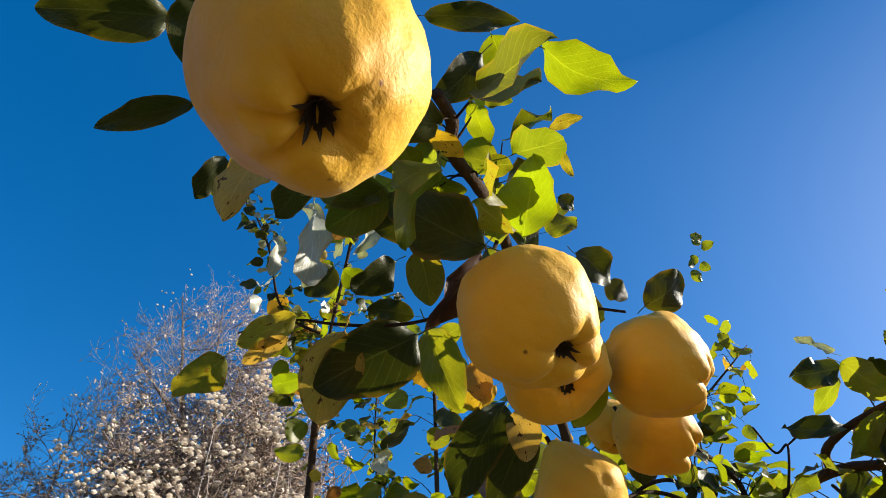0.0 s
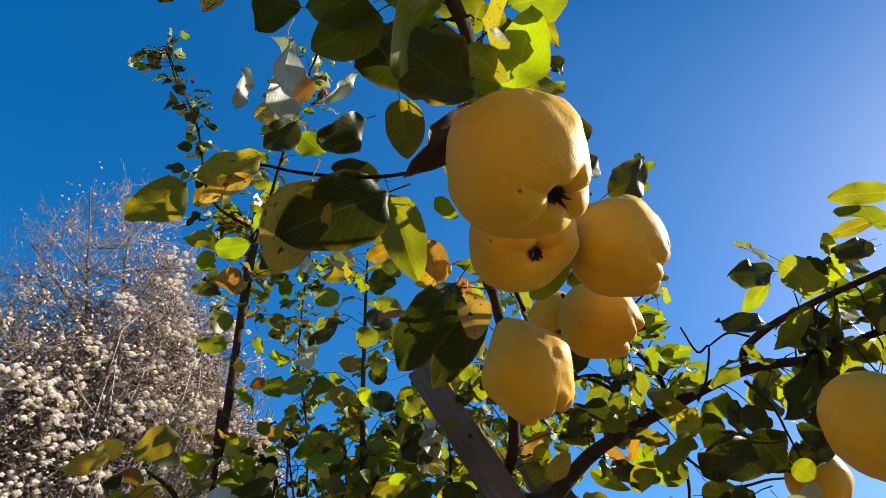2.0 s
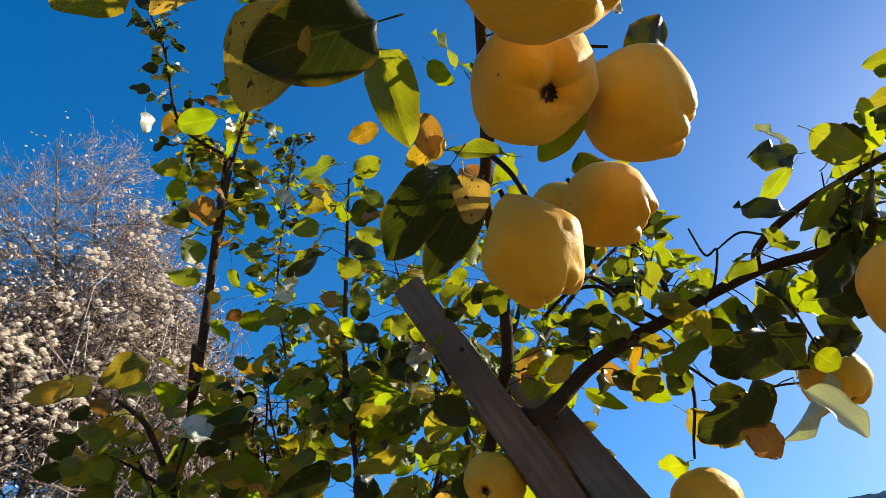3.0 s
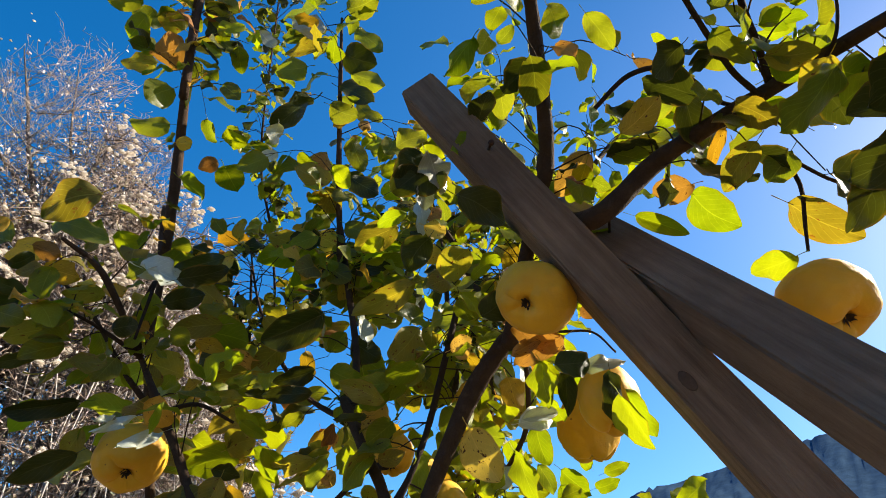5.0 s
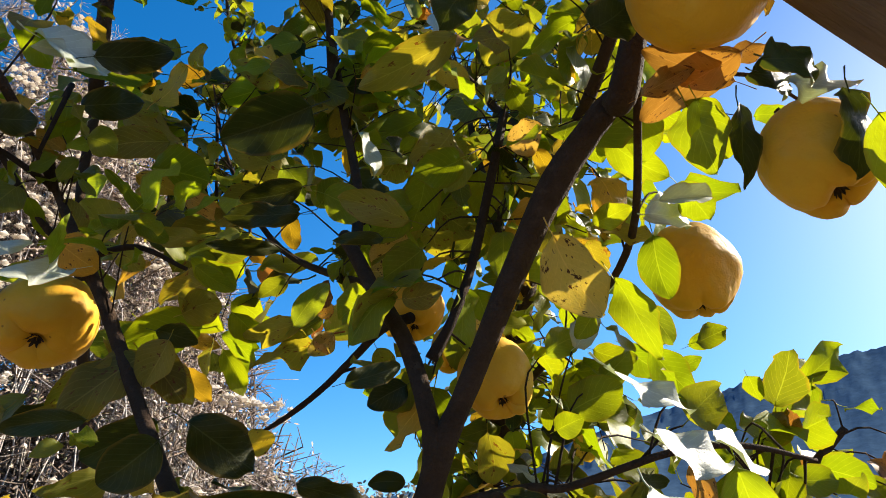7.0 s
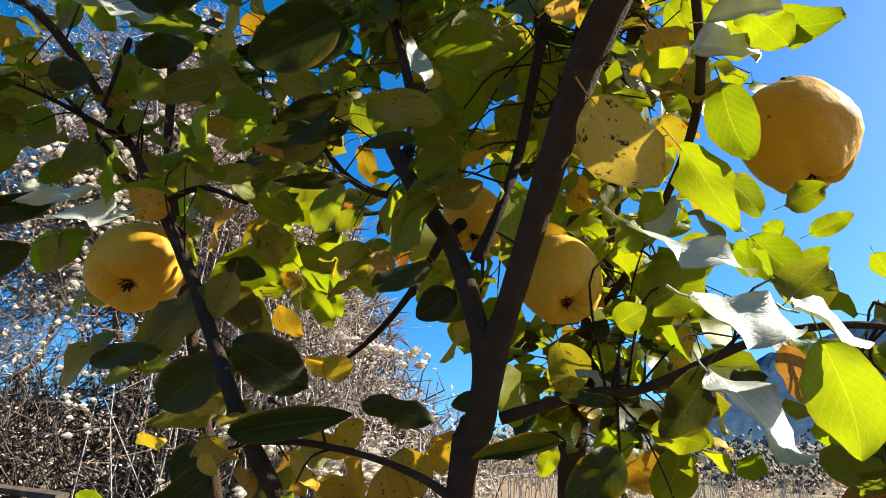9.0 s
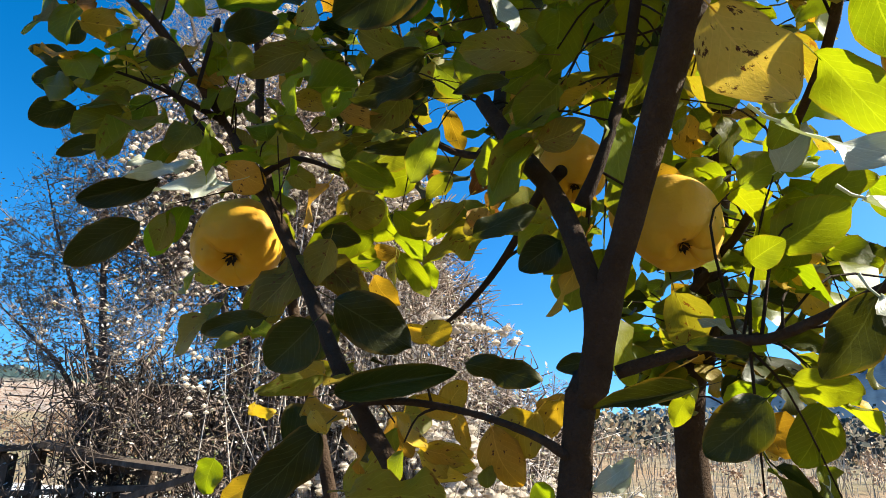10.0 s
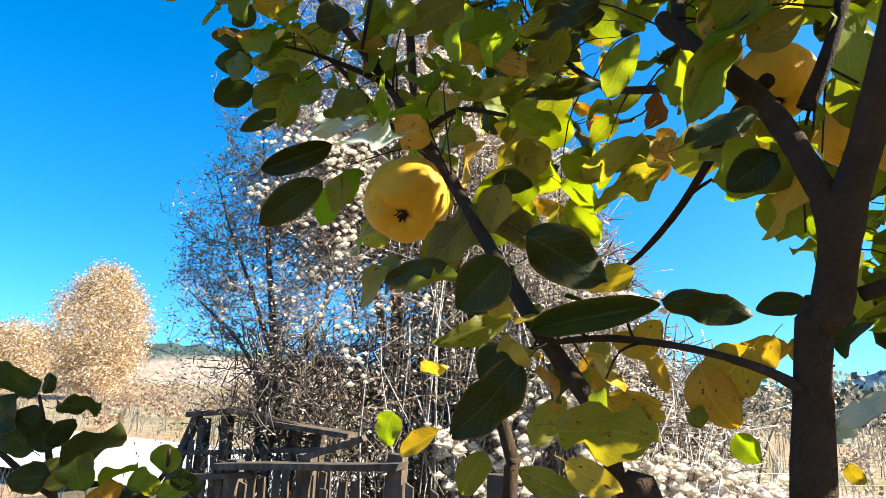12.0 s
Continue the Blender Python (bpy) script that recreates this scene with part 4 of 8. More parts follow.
# withered leaves and husks caught in the vines
made = 0
while made < 34000:
    x, z = rng.uniform(-3.7, 0.3), rng.uniform(0.4, 4.8)
    low_side = 0.34 if x < -1.9 and 0.9 < z < min(3.1, crown_top(x) - 0.25) else 0.0
    if rng.random() > max(thick_of(x, z), low_side):
        continue
    made += 1
    p, s = Vector((x, 4.45 + rng.uniform(-0.35, 0.6), z)), rng.uniform(0.014, 0.032)
    d = Vector((rng.gauss(0, 1), rng.gauss(0, 1), rng.gauss(-0.3, 0.6))).normalized()
    o = d.orthogonal().normalized()
    dry.add([p, p + d * s * 0.5 + o * s * 0.24, p + d * s, p + d * s * 0.5 - o * s * 0.24], [(0, 1, 2, 3)])
_m = Nodes("thicket_leaf")
DRY_LEAF = _m.set(_m.ramp(_m.island(), (0.0, (0.10, 0.11, 0.045)), (0.16, (0.21, 0.20, 0.09)), (0.30, (0.24, 0.165, 0.115)), (0.65, (0.36, 0.27, 0.205)), (0.85, (0.46, 0.38, 0.31)), (1.0, (0.58, 0.51, 0.46))), 0.6).mat
tagged(part("dry_foliage", mesh_of("thicket_leaves", set_back(dry.verts), dry.faces, DRY_LEAF, False), thicket), kind="stuff")

# ---- trees and scrub in the distance ----


def leaf_ball(pile, c, n, spread, size, rng):
    for _ in range(n):
        p = Vector(c) + Vector((rng.gauss(0, spread), rng.gauss(0, spread), rng.gauss(0, spread)))
        d = Vector((rng.gauss(0, 1), rng.gauss(0, 1), rng.gauss(0, 1))).normalized()
        o = d.orthogonal().normalized()
        s = size * rng.uniform(0.6, 1.3)
        pile.add([p, p + d * s * 0.5 + o * s * 0.4, p + d * s, p + d * s * 0.5 - o * s * 0.4], [(0, 1, 2, 3)])


def autumn_tree(name, at, height, width, count, material, seed, label):
    """A narrow autumn tree: trunk, limbs and a crown of many small leaf sprays with gaps."""
    thing = tagged(new(name), label, "tree")
    thing.matrix_basis = Matrix.Translation(at)
    rng = random.Random(seed)
    pile, limbs = Pile(), Pile()
    v, f = tube(glide([(0, 0, -0.3, width * 0.05), (0.05, 0, height * 0.4, width * 0.035), (0, 0.05, height * 0.93, width * 0.006)]), 8, 0.05)
    part("trunk", mesh_of("tree_trunk", v, f, GREY_TWIG), thing)
    for i in range(count):
        s = (i + rng.random()) / count
        z = height * (0.10 + 0.90 * s)
        half = width * 0.5 * (math.sin(math.pi * min(1, 0.16 + 0.80 * s)) ** 0.7) * (1 + 0.22 * noise.noise(Vector((s * 5, seed, 1))))
        a, r = rng.uniform(0, 6.283), half * math.sqrt(rng.random())
        r *= 1 + 0.3 * noise.noise(Vector((math.cos(a) * 2, math.sin(a) * 2, s * 9 + seed)))
        c = (r * math.cos(a), r * math.sin(a), z)
        leaf_ball(pile, c, 120, width * 0.060, width * 0.021, rng)
        if i % 6 == 0:
            v, f = tube(np.array([(0, 0, z - r * 0.8, width * 0.010), (c[0] * 0.5, c[1] * 0.5, z - r * 0.3, width * 0.007), (*c, width * 0.002)]), 4)
            limbs.add(v, f)
    part("limbs", mesh_of("tree_limbs", limbs.verts, limbs.faces, GREY_TWIG), thing)
    tagged(part("crown", mesh_of("tree_crown", pile.verts, pile.faces, material, False), thing), kind="stuff")
    return thing


def autumn_leaf(name, *stops):
    m = Nodes(name)
    col = m.ramp(m.island(), *stops)
    m.set(col, 0.6)
    t = m.add("BsdfTranslucent")
    m.link(col, t.inputs["Color"])
    x = m.add("MixShader")
    x.inputs[0].default_value = 0.35
    m.link(m.bsdf.outputs[0], x.inputs[1]).link(t.outputs[0], x.inputs[2]).link(x.outputs[0], m.out.inputs["Surface"])
    return m.mat


GOLD = autumn_leaf("golden_leaf", (0.0, (0.24, 0.145, 0.065)), (0.3, (0.46, 0.31, 0.13)), (0.6, (0.58, 0.43, 0.27)), (0.85, (0.66, 0.54, 0.45)), (1.0, (0.80, 0.73, 0.68)))
RUST = autumn_leaf("rusty_scrub_leaf", (0.0, (0.20, 0.12, 0.07)), (0.5, (0.38, 0.23, 0.13)), (1.0, (0.55, 0.42, 0.28)))
autumn_tree("poplar", (-34.9, 28.3, 0), 7.9, 5.6, 440, GOLD, 3, "golden autumn tree with a narrow dense crown")
autumn_tree("poplar", (-53.5, 35.4, 0), 4.9, 8.0, 300, GOLD, 5, "pale golden autumn tree far off")


def far_house(at, turn, length, width, wall_h, roof_col):
    """A small farmhouse with a gabled roof, far across the valley."""
    house = tagged(new("farmhouse"), "small white farmhouse with a blue metal roof far across the valley", "house")
    house.matrix_basis = Matrix.Translation(at) @ Matrix.Rotation(turn, 4, 'Z')
    m = Nodes("house_plaster")
    plaster = m.set(m.mix(m.noise(2.0), (0.55, 0.52, 0.47), (0.72, 0.70, 0.65)), 0.9).mat
    m = Nodes("blue_roof_sheet")
    sheet_blue = m.set(m.mix(m.noise(1.5), tuple(c * 0.8 for c in roof_col), roof_col), 0.45).mat
    m = Nodes("dark_window")
    dark = m.set(m.mix(m.noise(3.0), (0.02, 0.025, 0.03), (0.04, 0.05, 0.06)), 0.15).mat
    a, b = length / 2, width / 2
    ridge_h = wall_h + width * 0.32
    v = [(-a, -b, -1), (a, -b, -1), (a, b, -1), (-a, b, -1), (-a, -b, wall_h), (a, -b, wall_h), (a, b, wall_h), (-a, b, wall_h), (-a, 0, ridge_h), (a, 0, ridge_h)]
    walls = part("wall", mesh_of("house_wall", v, [(0, 1, 5, 4), (1, 2, 6, 9, 5), (2, 3, 7, 6), (3, 0, 4, 8, 7)], plaster, False), house)
    o, t = 0.5, 0.15
    r = [(-a - o, -b - o, wall_h - 0.25), (a + o, -b - o, wall_h - 0.25), (a + o, 0, ridge_h + t), (-a - o, 0, ridge_h + t), (-a - o, b + o, wall_h - 0.25), (a + o, b + o, wall_h - 0.25)]
    r += [(x, y, z + t) for x, y, z in r]
    part("roof", mesh_of("house_roof", r, [(0, 1, 2, 3), (3, 2, 5, 4), (6, 9, 8, 7), (9, 10, 11, 8), (0, 6, 7, 1), (4, 5, 11, 10), (0, 3, 9, 6), (3, 4, 10, 9), (1, 7, 8, 2), (2, 8, 11, 5)], sheet_blue, False), house)
    for i in range(4):
        x = -a + length * (i + 0.5) / 4
        w = [(x - 0.5, -b - 0.03, 1.0), (x + 0.5, -b - 0.03, 1.0), (x + 0.5, -b - 0.03, 2.2), (x - 0.5, -b - 0.03, 2.2), (x - 0.5, -b + 0.1, 1.0), (x + 0.5, -b + 0.1, 1.0), (x + 0.5, -b + 0.1, 2.2), (x - 0.5, -b + 0.1, 2.2)]
        part("window", mesh_of("house_window", w, [(0, 1, 2, 3), (0, 4, 5, 1), (3, 2, 6, 7), (0, 3, 7, 4), (1, 5, 6, 2)], dark, False), house)


far_house((88.0, 116.0, -0.2), -0.55, 13.0, 8.0, 3.0, (0.10, 0.26, 0.55))

# dry stalks and scrub over the meadow
scrub, stalks = Pile(), Pile()
rng = random.Random(31)
for i in range(620):
    az, r = radians(rng.uniform(-75, 60)), rng.uniform(11, 70)
    x, y = r * math.sin(az), r * math.cos(az)
    if 6.5 < y < 13.5 and x < -6:
        continue
    tall = rng.uniform(0.25, 0.75) * (0.5 + r / 60)
    for k in range(5):
        leaf_ball(scrub, (x + rng.gauss(0, tall * 0.6), y + rng.gauss(0, tall * 0.6), tall * (0.25 + 0.15 * k)), 16, tall * 0.24, 0.04 + r * 0.003, rng)
for i in range(4200):
    az, r = radians(rng.uniform(-70, 28)), 4.8 + 40 * rng.random() ** 1.3
    x, y = r * math.sin(az), r * math.cos(az)
    if 7.5 < y < 12.5 and x < -6:
        continue
    h = rng.uniform(0.2, 0.75) * rng.uniform(0.4, 1.0) * (1.0 + r / 45)
    w = 0.003 + r * 0.0004
    dx, dy = rng.gauss(0, 0.22) * h, rng.gauss(0, 0.22) * h
    stalks.add([(x - w, y, -0.1), (x + w, y, -0.1), (x + dx + w * 0.4, y + dy, h), (x + dx - w * 0.4, y + dy, h)], [(0, 1, 2, 3)])
# short dry grass under the trees
for i in range(16000):
    r, az = 7.2 * math.sqrt(rng.random()), rng.uniform(0, 6.283)
    x, y = r * math.sin(az), r * math.cos(az)
    h = rng.uniform(0.04, 0.16)
    dx, dy = rng.gauss(0, 0.6) * h, rng.gauss(0, 0.6) * h
    stalks.add([(x - 0.003, y, -0.02), (x + 0.003, y, -0.02), (x + dx, y + dy, h)], [(0, 1, 2)])
# woods and bushes across the valley floor
woods = Pile()
for i in range(560):
    az, r = radians(rng.uniform(2, 60)), rng.uniform(34, 150)
    x, y = r * math.sin(az), r * math.cos(az)
    if abs(x - 88) < 12 and abs(y - 112) < 14:
        continue
    tall = rng.uniform(1.2, 3.2)
    for k in range(6):
        leaf_ball(woods, (x + rng.gauss(0, tall * 0.55), y + rng.gauss(0, tall * 0.4), tall * rng.uniform(0.05, 0.62)), 26, tall * 0.20, 0.28 + r * 0.0022, rng)
_m = Nodes("valley_bush_leaf")
WOODS = _m.set(_m.ramp(_m.island(), (0.0, (0.035, 0.045, 0.030)), (0.45, (0.085, 0.075, 0.045)), (0.8, (0.20, 0.135, 0.075)), (1.0, (0.33, 0.24, 0.13))), 0.8).mat
tagged(new("valley_woods", mesh_of("valley_woods", woods.verts, woods.faces, WOODS, False)), "brown and dark green bushes across the valley", "woods", kind="stuff")
tagged(new("scrub", mesh_of("scrub", scrub.verts, scrub.faces, RUST, False)), "low brown autumn scrub over the meadow", "scrub", kind="stuff")
_m = Nodes("dry_stalk")
STALK = _m.set(_m.mix(_m.island(), (0.24, 0.18, 0.115), (0.58, 0.52, 0.42)), 0.85).mat
tagged(new("dry_grass", mesh_of("dry_grass", stalks.verts, stalks.faces, STALK, False)), "tall straw-coloured dry grass stalks", "grass", kind="stuff")

# ---- the quince tree ----
quince_tree = tagged(new("quince_tree"), "slender quince tree with thinning green and yellow autumn leaves", "tree")

trunk = limb("trunk", [(0.020, 1.300, -0.050, 0.0300), (0.050, 1.270, 0.700, 0.0240), (0.088, 1.215, 1.439, 0.0110), (0.101, 1.200, 1.518, 0.0105), (0.110, 1.185, 1.569, 0.0096), (0.123, 1.165, 1.614, 0.0083), (0.160, 1.110, 1.741, 0.0111), (0.192, 1.070, 1.804, 0.0099), (0.190, 1.040, 1.799, 0.0098), (0.200, 1.000, 1.927, 0.0080), (0.206, 0.968, 2.001, 0.0090), (0.167, 0.900, 2.129, 0.0080), (0.130, 0.830, 2.176, 0.0075)])
leader = limb("branch", [(0.130, 0.830, 2.176, 0.0120), (0.108, 0.700, 2.122, 0.0079), (0.041, 0.450, 2.123, 0.0055), (0.020, 0.345, 2.062, 0.0052), (-0.002, 0.300, 2.051, 0.0051), (-0.003, 0.280, 2.062, 0.0050), (-0.013, 0.250, 2.052, 0.0043)])
left_fork = limb("branch", [(0.098, 1.203, 1.515, 0.0050), (0.103, 1.185, 1.563, 0.0071), (0.096, 1.190, 1.599, 0.0071), (0.080, 1.215, 1.651, 0.0073), (0.054, 1.240, 1.697, 0.0069), (0.022, 1.280, 1.763, 0.0066), (0.032, 1.300, 1.761, 0.0061), (0.030, 1.360, 1.855, 0.0058), (0.003, 1.400, 1.973, 0.0055), (-0.033, 1.410, 2.105, 0.0063), (-0.017, 1.410, 2.021, 0.0059), (-0.046, 1.405, 2.173, 0.0053), (-0.075, 1.390, 2.369, 0.0046), (-0.106, 1.370, 2.590, 0.0028)])
left_limb = limb("branch", [(0.045, 1.275, 1.020, 0.0120), (0.002, 1.250, 1.381, 0.0115), (-0.018, 1.250, 1.411, 0.0066), (-0.033, 1.250, 1.457, 0.0067), (-0.058, 1.255, 1.493, 0.0066), (-0.084, 1.270, 1.527, 0.0064), (-0.156, 1.340, 1.625, 0.0065), (-0.195, 1.360, 1.685, 0.0064), (-0.254, 1.385, 1.766, 0.0057), (-0.300, 1.400, 1.830, 0.0043), (-0.361, 1.330, 1.921, 0.0050), (-0.410, 1.280, 1.946, 0.0026)])
tall_stem = limb("branch", [(-0.200, 1.620, -0.050, 0.0160), (-0.200, 1.600, 0.800, 0.0145), (-0.185, 1.560, 1.345, 0.0091), (-0.191, 1.560, 1.416, 0.0086), (-0.333, 1.580, 1.852, 0.0067), (-0.361, 1.580, 2.028, 0.0070), (-0.396, 1.580, 2.186, 0.0074), (-0.361, 1.560, 2.057, 0.0104), (-0.368, 1.500, 2.211, 0.0101), (-0.403, 1.450, 2.472, 0.0088), (-0.429, 1.420, 2.686, 0.0080), (-0.360, 1.380, 2.315, 0.0084), (-0.384, 1.370, 2.499, 0.0076), (-0.391, 1.370, 2.588, 0.0050)])
limb("twig", [(0.086, 1.240, 1.679, 0.0050), (0.069, 1.300, 1.683, 0.0045), (0.048, 1.360, 1.665, 0.0040), (0.022, 1.400, 1.638, 0.0035), (-0.008, 1.430, 1.612, 0.0030), (-0.038, 1.450, 1.591, 0.0020)])
limb("twig", [(0.022, 1.400, 1.638, 0.0025), (0.035, 1.400, 1.654, 0.0020), (0.052, 1.380, 1.659, 0.0014)])
low_branch = limb("branch", [(0.086, 1.205, 1.477, 0.0034), (0.064, 1.210, 1.489, 0.0026), (0.029, 1.220, 1.500, 0.0023), (-0.015, 1.235, 1.507, 0.0026), (-0.051, 1.250, 1.507, 0.0022), (-0.084, 1.260, 1.501, 0.0014)])
second_trunk = limb("trunk", [(0.300, 1.620, -0.050, 0.0200), (0.290, 1.580, 0.800, 0.0180), (0.215, 1.480, 1.440, 0.0158), (0.230, 1.460, 1.582, 0.0150), (0.248, 1.440, 1.728, 0.0144), (0.263, 1.420, 1.841, 0.0134), (0.283, 1.390, 1.957, 0.0120), (0.233, 1.200, 1.896, 0.0074), (0.231, 1.120, 1.938, 0.0060)])
right_branch = limb("branch", [(0.200, 1.000, 1.927, 0.0120), (0.240, 0.925, 1.890, 0.0108), (0.309, 0.900, 1.964, 0.0100), (0.389, 0.825, 2.011, 0.0080), (0.455, 0.735, 2.037, 0.0062), (0.464, 0.620, 2.000, 0.0048), (0.475, 0.540, 1.991, 0.0038), (0.480, 0.480, 1.974, 0.0025)])
right_fork = limb("branch", [(0.457, 0.735, 2.038, 0.0056), (0.436, 0.700, 2.044, 0.0050), (0.415, 0.620, 2.029, 0.0042), (0.420, 0.550, 2.021, 0.0035), (0.433, 0.480, 2.012, 0.0028), (0.463, 0.450, 2.024, 0.0018)])
fruit_twig = limb("twig", [(0.390, 0.825, 2.013, 0.0039), (0.374, 0.810, 2.048, 0.0035), (0.320, 0.760, 2.056, 0.0030), (0.247, 0.670, 2.028, 0.0020), (0.216, 0.620, 2.043, 0.0012)])
limb("twig", [(0.246, 0.920, 2.034, 0.0025), (0.276, 0.890, 2.064, 0.0028), (0.318, 0.870, 2.065, 0.0028), (0.345, 0.850, 2.009, 0.0026), (0.372, 0.850, 2.007, 0.0016)])
limb("twig", [(0.168, 0.660, 1.924, 0.0012), (0.208, 0.700, 1.970, 0.0019), (0.262, 0.750, 1.996, 0.0025), (0.328, 0.800, 1.999, 0.0030), (0.368, 0.820, 1.997, 0.0030)])
limb("twig", [(0.378, 0.740, 2.090, 0.0011), (0.408, 0.760, 2.068, 0.0015), (0.426, 0.760, 2.080, 0.0015), (0.413, 0.760, 2.026, 0.0018), (0.409, 0.780, 2.007, 0.0018)])
limb("twig", [(0.426, 0.760, 2.080, 0.0011), (0.432, 0.720, 2.080, 0.0015), (0.448, 0.700, 2.067, 0.0014)])
limb("twig", [(0.452, 0.735, 2.021, 0.0021), (0.456, 0.700, 1.975, 0.0017), (0.453, 0.680, 1.931, 0.0013), (0.460, 0.670, 1.884, 0.0009)])
limb("twig", [(0.419, 0.860, 1.956, 0.0026), (0.411, 0.840, 1.908, 0.0021), (0.396, 0.830, 1.855, 0.0017), (0.393, 0.830, 1.830, 0.0014)])
limb("twig", [(0.420, 0.860, 1.960, 0.0019), (0.467, 0.840, 1.921, 0.0018), (0.502, 0.800, 1.923, 0.0015), (0.529, 0.780, 1.923, 0.0012)])
limb("twig", [(0.041, 0.450, 2.123, 0.0027), (0.062, 0.440, 2.125, 0.0024), (0.077, 0.430, 2.120, 0.0019)])
limb("twig", [(0.108, 0.700, 2.122, 0.0036), (0.129, 0.670, 2.069, 0.0030), (0.138, 0.640, 2.015, 0.0025)])
limb("twig", [(0.108, 0.700, 2.122, 0.0036), (0.112, 0.550, 2.106, 0.0024), (0.138, 0.500, 2.071, 0.0016), (0.163, 0.480, 2.054, 0.0013)])
limb("twig", [(0.037, 0.430, 2.086, 0.0020), (0.021, 0.420, 2.008, 0.0016), (-0.016, 0.420, 1.982, 0.0015), (-0.056, 0.430, 1.979, 0.0016), (-0.099, 0.440, 1.984, 0.0014), (-0.129, 0.440, 1.985, 0.0011), (-0.162, 0.445, 1.978, 0.0009), (-0.181, 0.450, 1.973, 0.0007)])
left_shoot = limb("twig", [(-0.391, 1.370, 2.588, 0.0043), (-0.523, 1.330, 2.637, 0.0036), (-0.605, 1.280, 2.812, 0.0029), (-0.672, 1.230, 2.914, 0.0022), (-0.759, 1.200, 3.042, 0.0023), (-0.658, 1.180, 2.866, 0.0016)])
mid_shoot = limb("twig", [(-0.389, 1.370, 2.579, 0.0043), (-0.379, 1.300, 2.807, 0.0045), (-0.375, 1.260, 2.993, 0.0039), (-0.367, 1.240, 3.176, 0.0033)])
thin_shoot = limb("twig", [(-0.130, 1.750, 1.923, 0.0026), (-0.198, 1.750, 2.226, 0.0028), (-0.281, 1.750, 2.485, 0.0030), (-0.346, 1.750, 3.031, 0.0026)])
shoot_a = limb("twig", [(-0.257, 1.700, 1.922, 0.0027), (-0.283, 1.700, 2.089, 0.0029), (-0.232, 1.700, 1.916, 0.0029), (-0.265, 1.700, 2.089, 0.0030), (-0.224, 1.700, 1.899, 0.0030), (-0.267, 1.700, 2.104, 0.0026)])
shoot_b = limb("twig", [(-0.218, 1.720, 1.913, 0.0028), (-0.243, 1.720, 2.082, 0.0029), (-0.195, 1.720, 1.931, 0.0029), (-0.189, 1.720, 1.946, 0.0031), (-0.227, 1.720, 2.147, 0.0027)])
low_right = limb("branch", [(0.116, 1.200, 1.528, 0.0042), (0.146, 1.200, 1.538, 0.0038), (0.180, 1.190, 1.547, 0.0034), (0.205, 1.180, 1.549, 0.0030), (0.253, 1.120, 1.573, 0.0024), (0.294, 1.100, 1.579, 0.0020), (0.347, 1.100, 1.574, 0.0015)])
inner_right = limb("branch", [(0.214, 1.420, 1.624, 0.0040), (0.249, 1.380, 1.670, 0.0040), (0.249, 1.300, 1.689, 0.0035), (0.243, 1.220, 1.697, 0.0030), (0.234, 1.120, 1.730, 0.0030), (0.206, 1.050, 1.810, 0.0030)])
far_right = limb("branch", [(0.362, 1.250, 1.454, 0.0080), (0.395, 1.250, 1.509, 0.0070), (0.427, 1.250, 1.539, 0.0060), (0.458, 1.240, 1.577, 0.0050), (0.492, 1.220, 1.620, 0.0030)])
limb("twig", [(0.188, 1.000, 1.800, 0.0022), (0.229, 1.010, 1.798, 0.0016), (0.270, 1.010, 1.803, 0.0013), (0.291, 1.000, 1.780, 0.0011)])
inner_shoot = limb("twig", [(0.159, 1.220, 1.895, 0.0045), (0.140, 1.200, 1.789, 0.0042), (0.127, 1.190, 1.719, 0.0040), (0.111, 1.180, 1.665, 0.0040), (0.097, 1.185, 1.632, 0.0050)])
limb("twig", [(-0.239, 1.380, 1.739, 0.0040), (-0.185, 1.360, 1.753, 0.0030), (-0.127, 1.340, 1.730, 0.0020)])
limb("twig", [(-0.295, 1.400, 1.819, 0.0050), (-0.309, 1.380, 1.879, 0.0040), (-0.295, 1.360, 1.931, 0.0030), (-0.287, 1.330, 1.828, 0.0020)])
q9_twig = limb("twig", [(-0.300, 1.400, 1.826, 0.0040), (-0.342, 1.380, 1.845, 0.0030), (-0.383, 1.360, 1.860, 0.0020), (-0.446, 1.340, 1.877, 0.0010)])
back_a = limb("branch", [(0.281, 1.300, 2.020, 0.0080), (0.333, 1.450, 2.237, 0.0070), (0.389, 1.550, 2.500, 0.0050), (0.289, 1.600, 2.737, 0.0012)])
back_b = limb("branch", [(0.287, 1.250, 2.043, 0.0080), (0.398, 1.380, 2.238, 0.0060), (0.534, 1.450, 2.459, 0.0050), (0.756, 1.450, 2.736, 0.0012)])
back_c = limb("branch", [(0.239, 1.350, 1.947, 0.0080), (0.198, 1.550, 2.194, 0.0060), (0.107, 1.650, 2.389, 0.0050), (0.038, 1.700, 2.591, 0.0012)])
back_d = limb("branch", [(0.176, 1.250, 1.758, 0.0060), (0.178, 1.400, 1.953, 0.0050), (0.167, 1.500, 2.166, 0.0025), (0.112, 1.550, 2.398, 0.0010)])
back_e = limb("branch", [(0.074, 1.350, 1.737, 0.0050), (-0.056, 1.500, 1.828, 0.0040), (-0.165, 1.600, 1.996, 0.0030), (-0.235, 1.650, 2.183, 0.0012)])
left_outer = limb("branch", [(-0.223, 1.420, 1.717, 0.0060), (-0.324, 1.450, 1.806, 0.0040), (-0.403, 1.450, 1.895, 0.0030), (-0.490, 1.450, 1.961, 0.0020)])

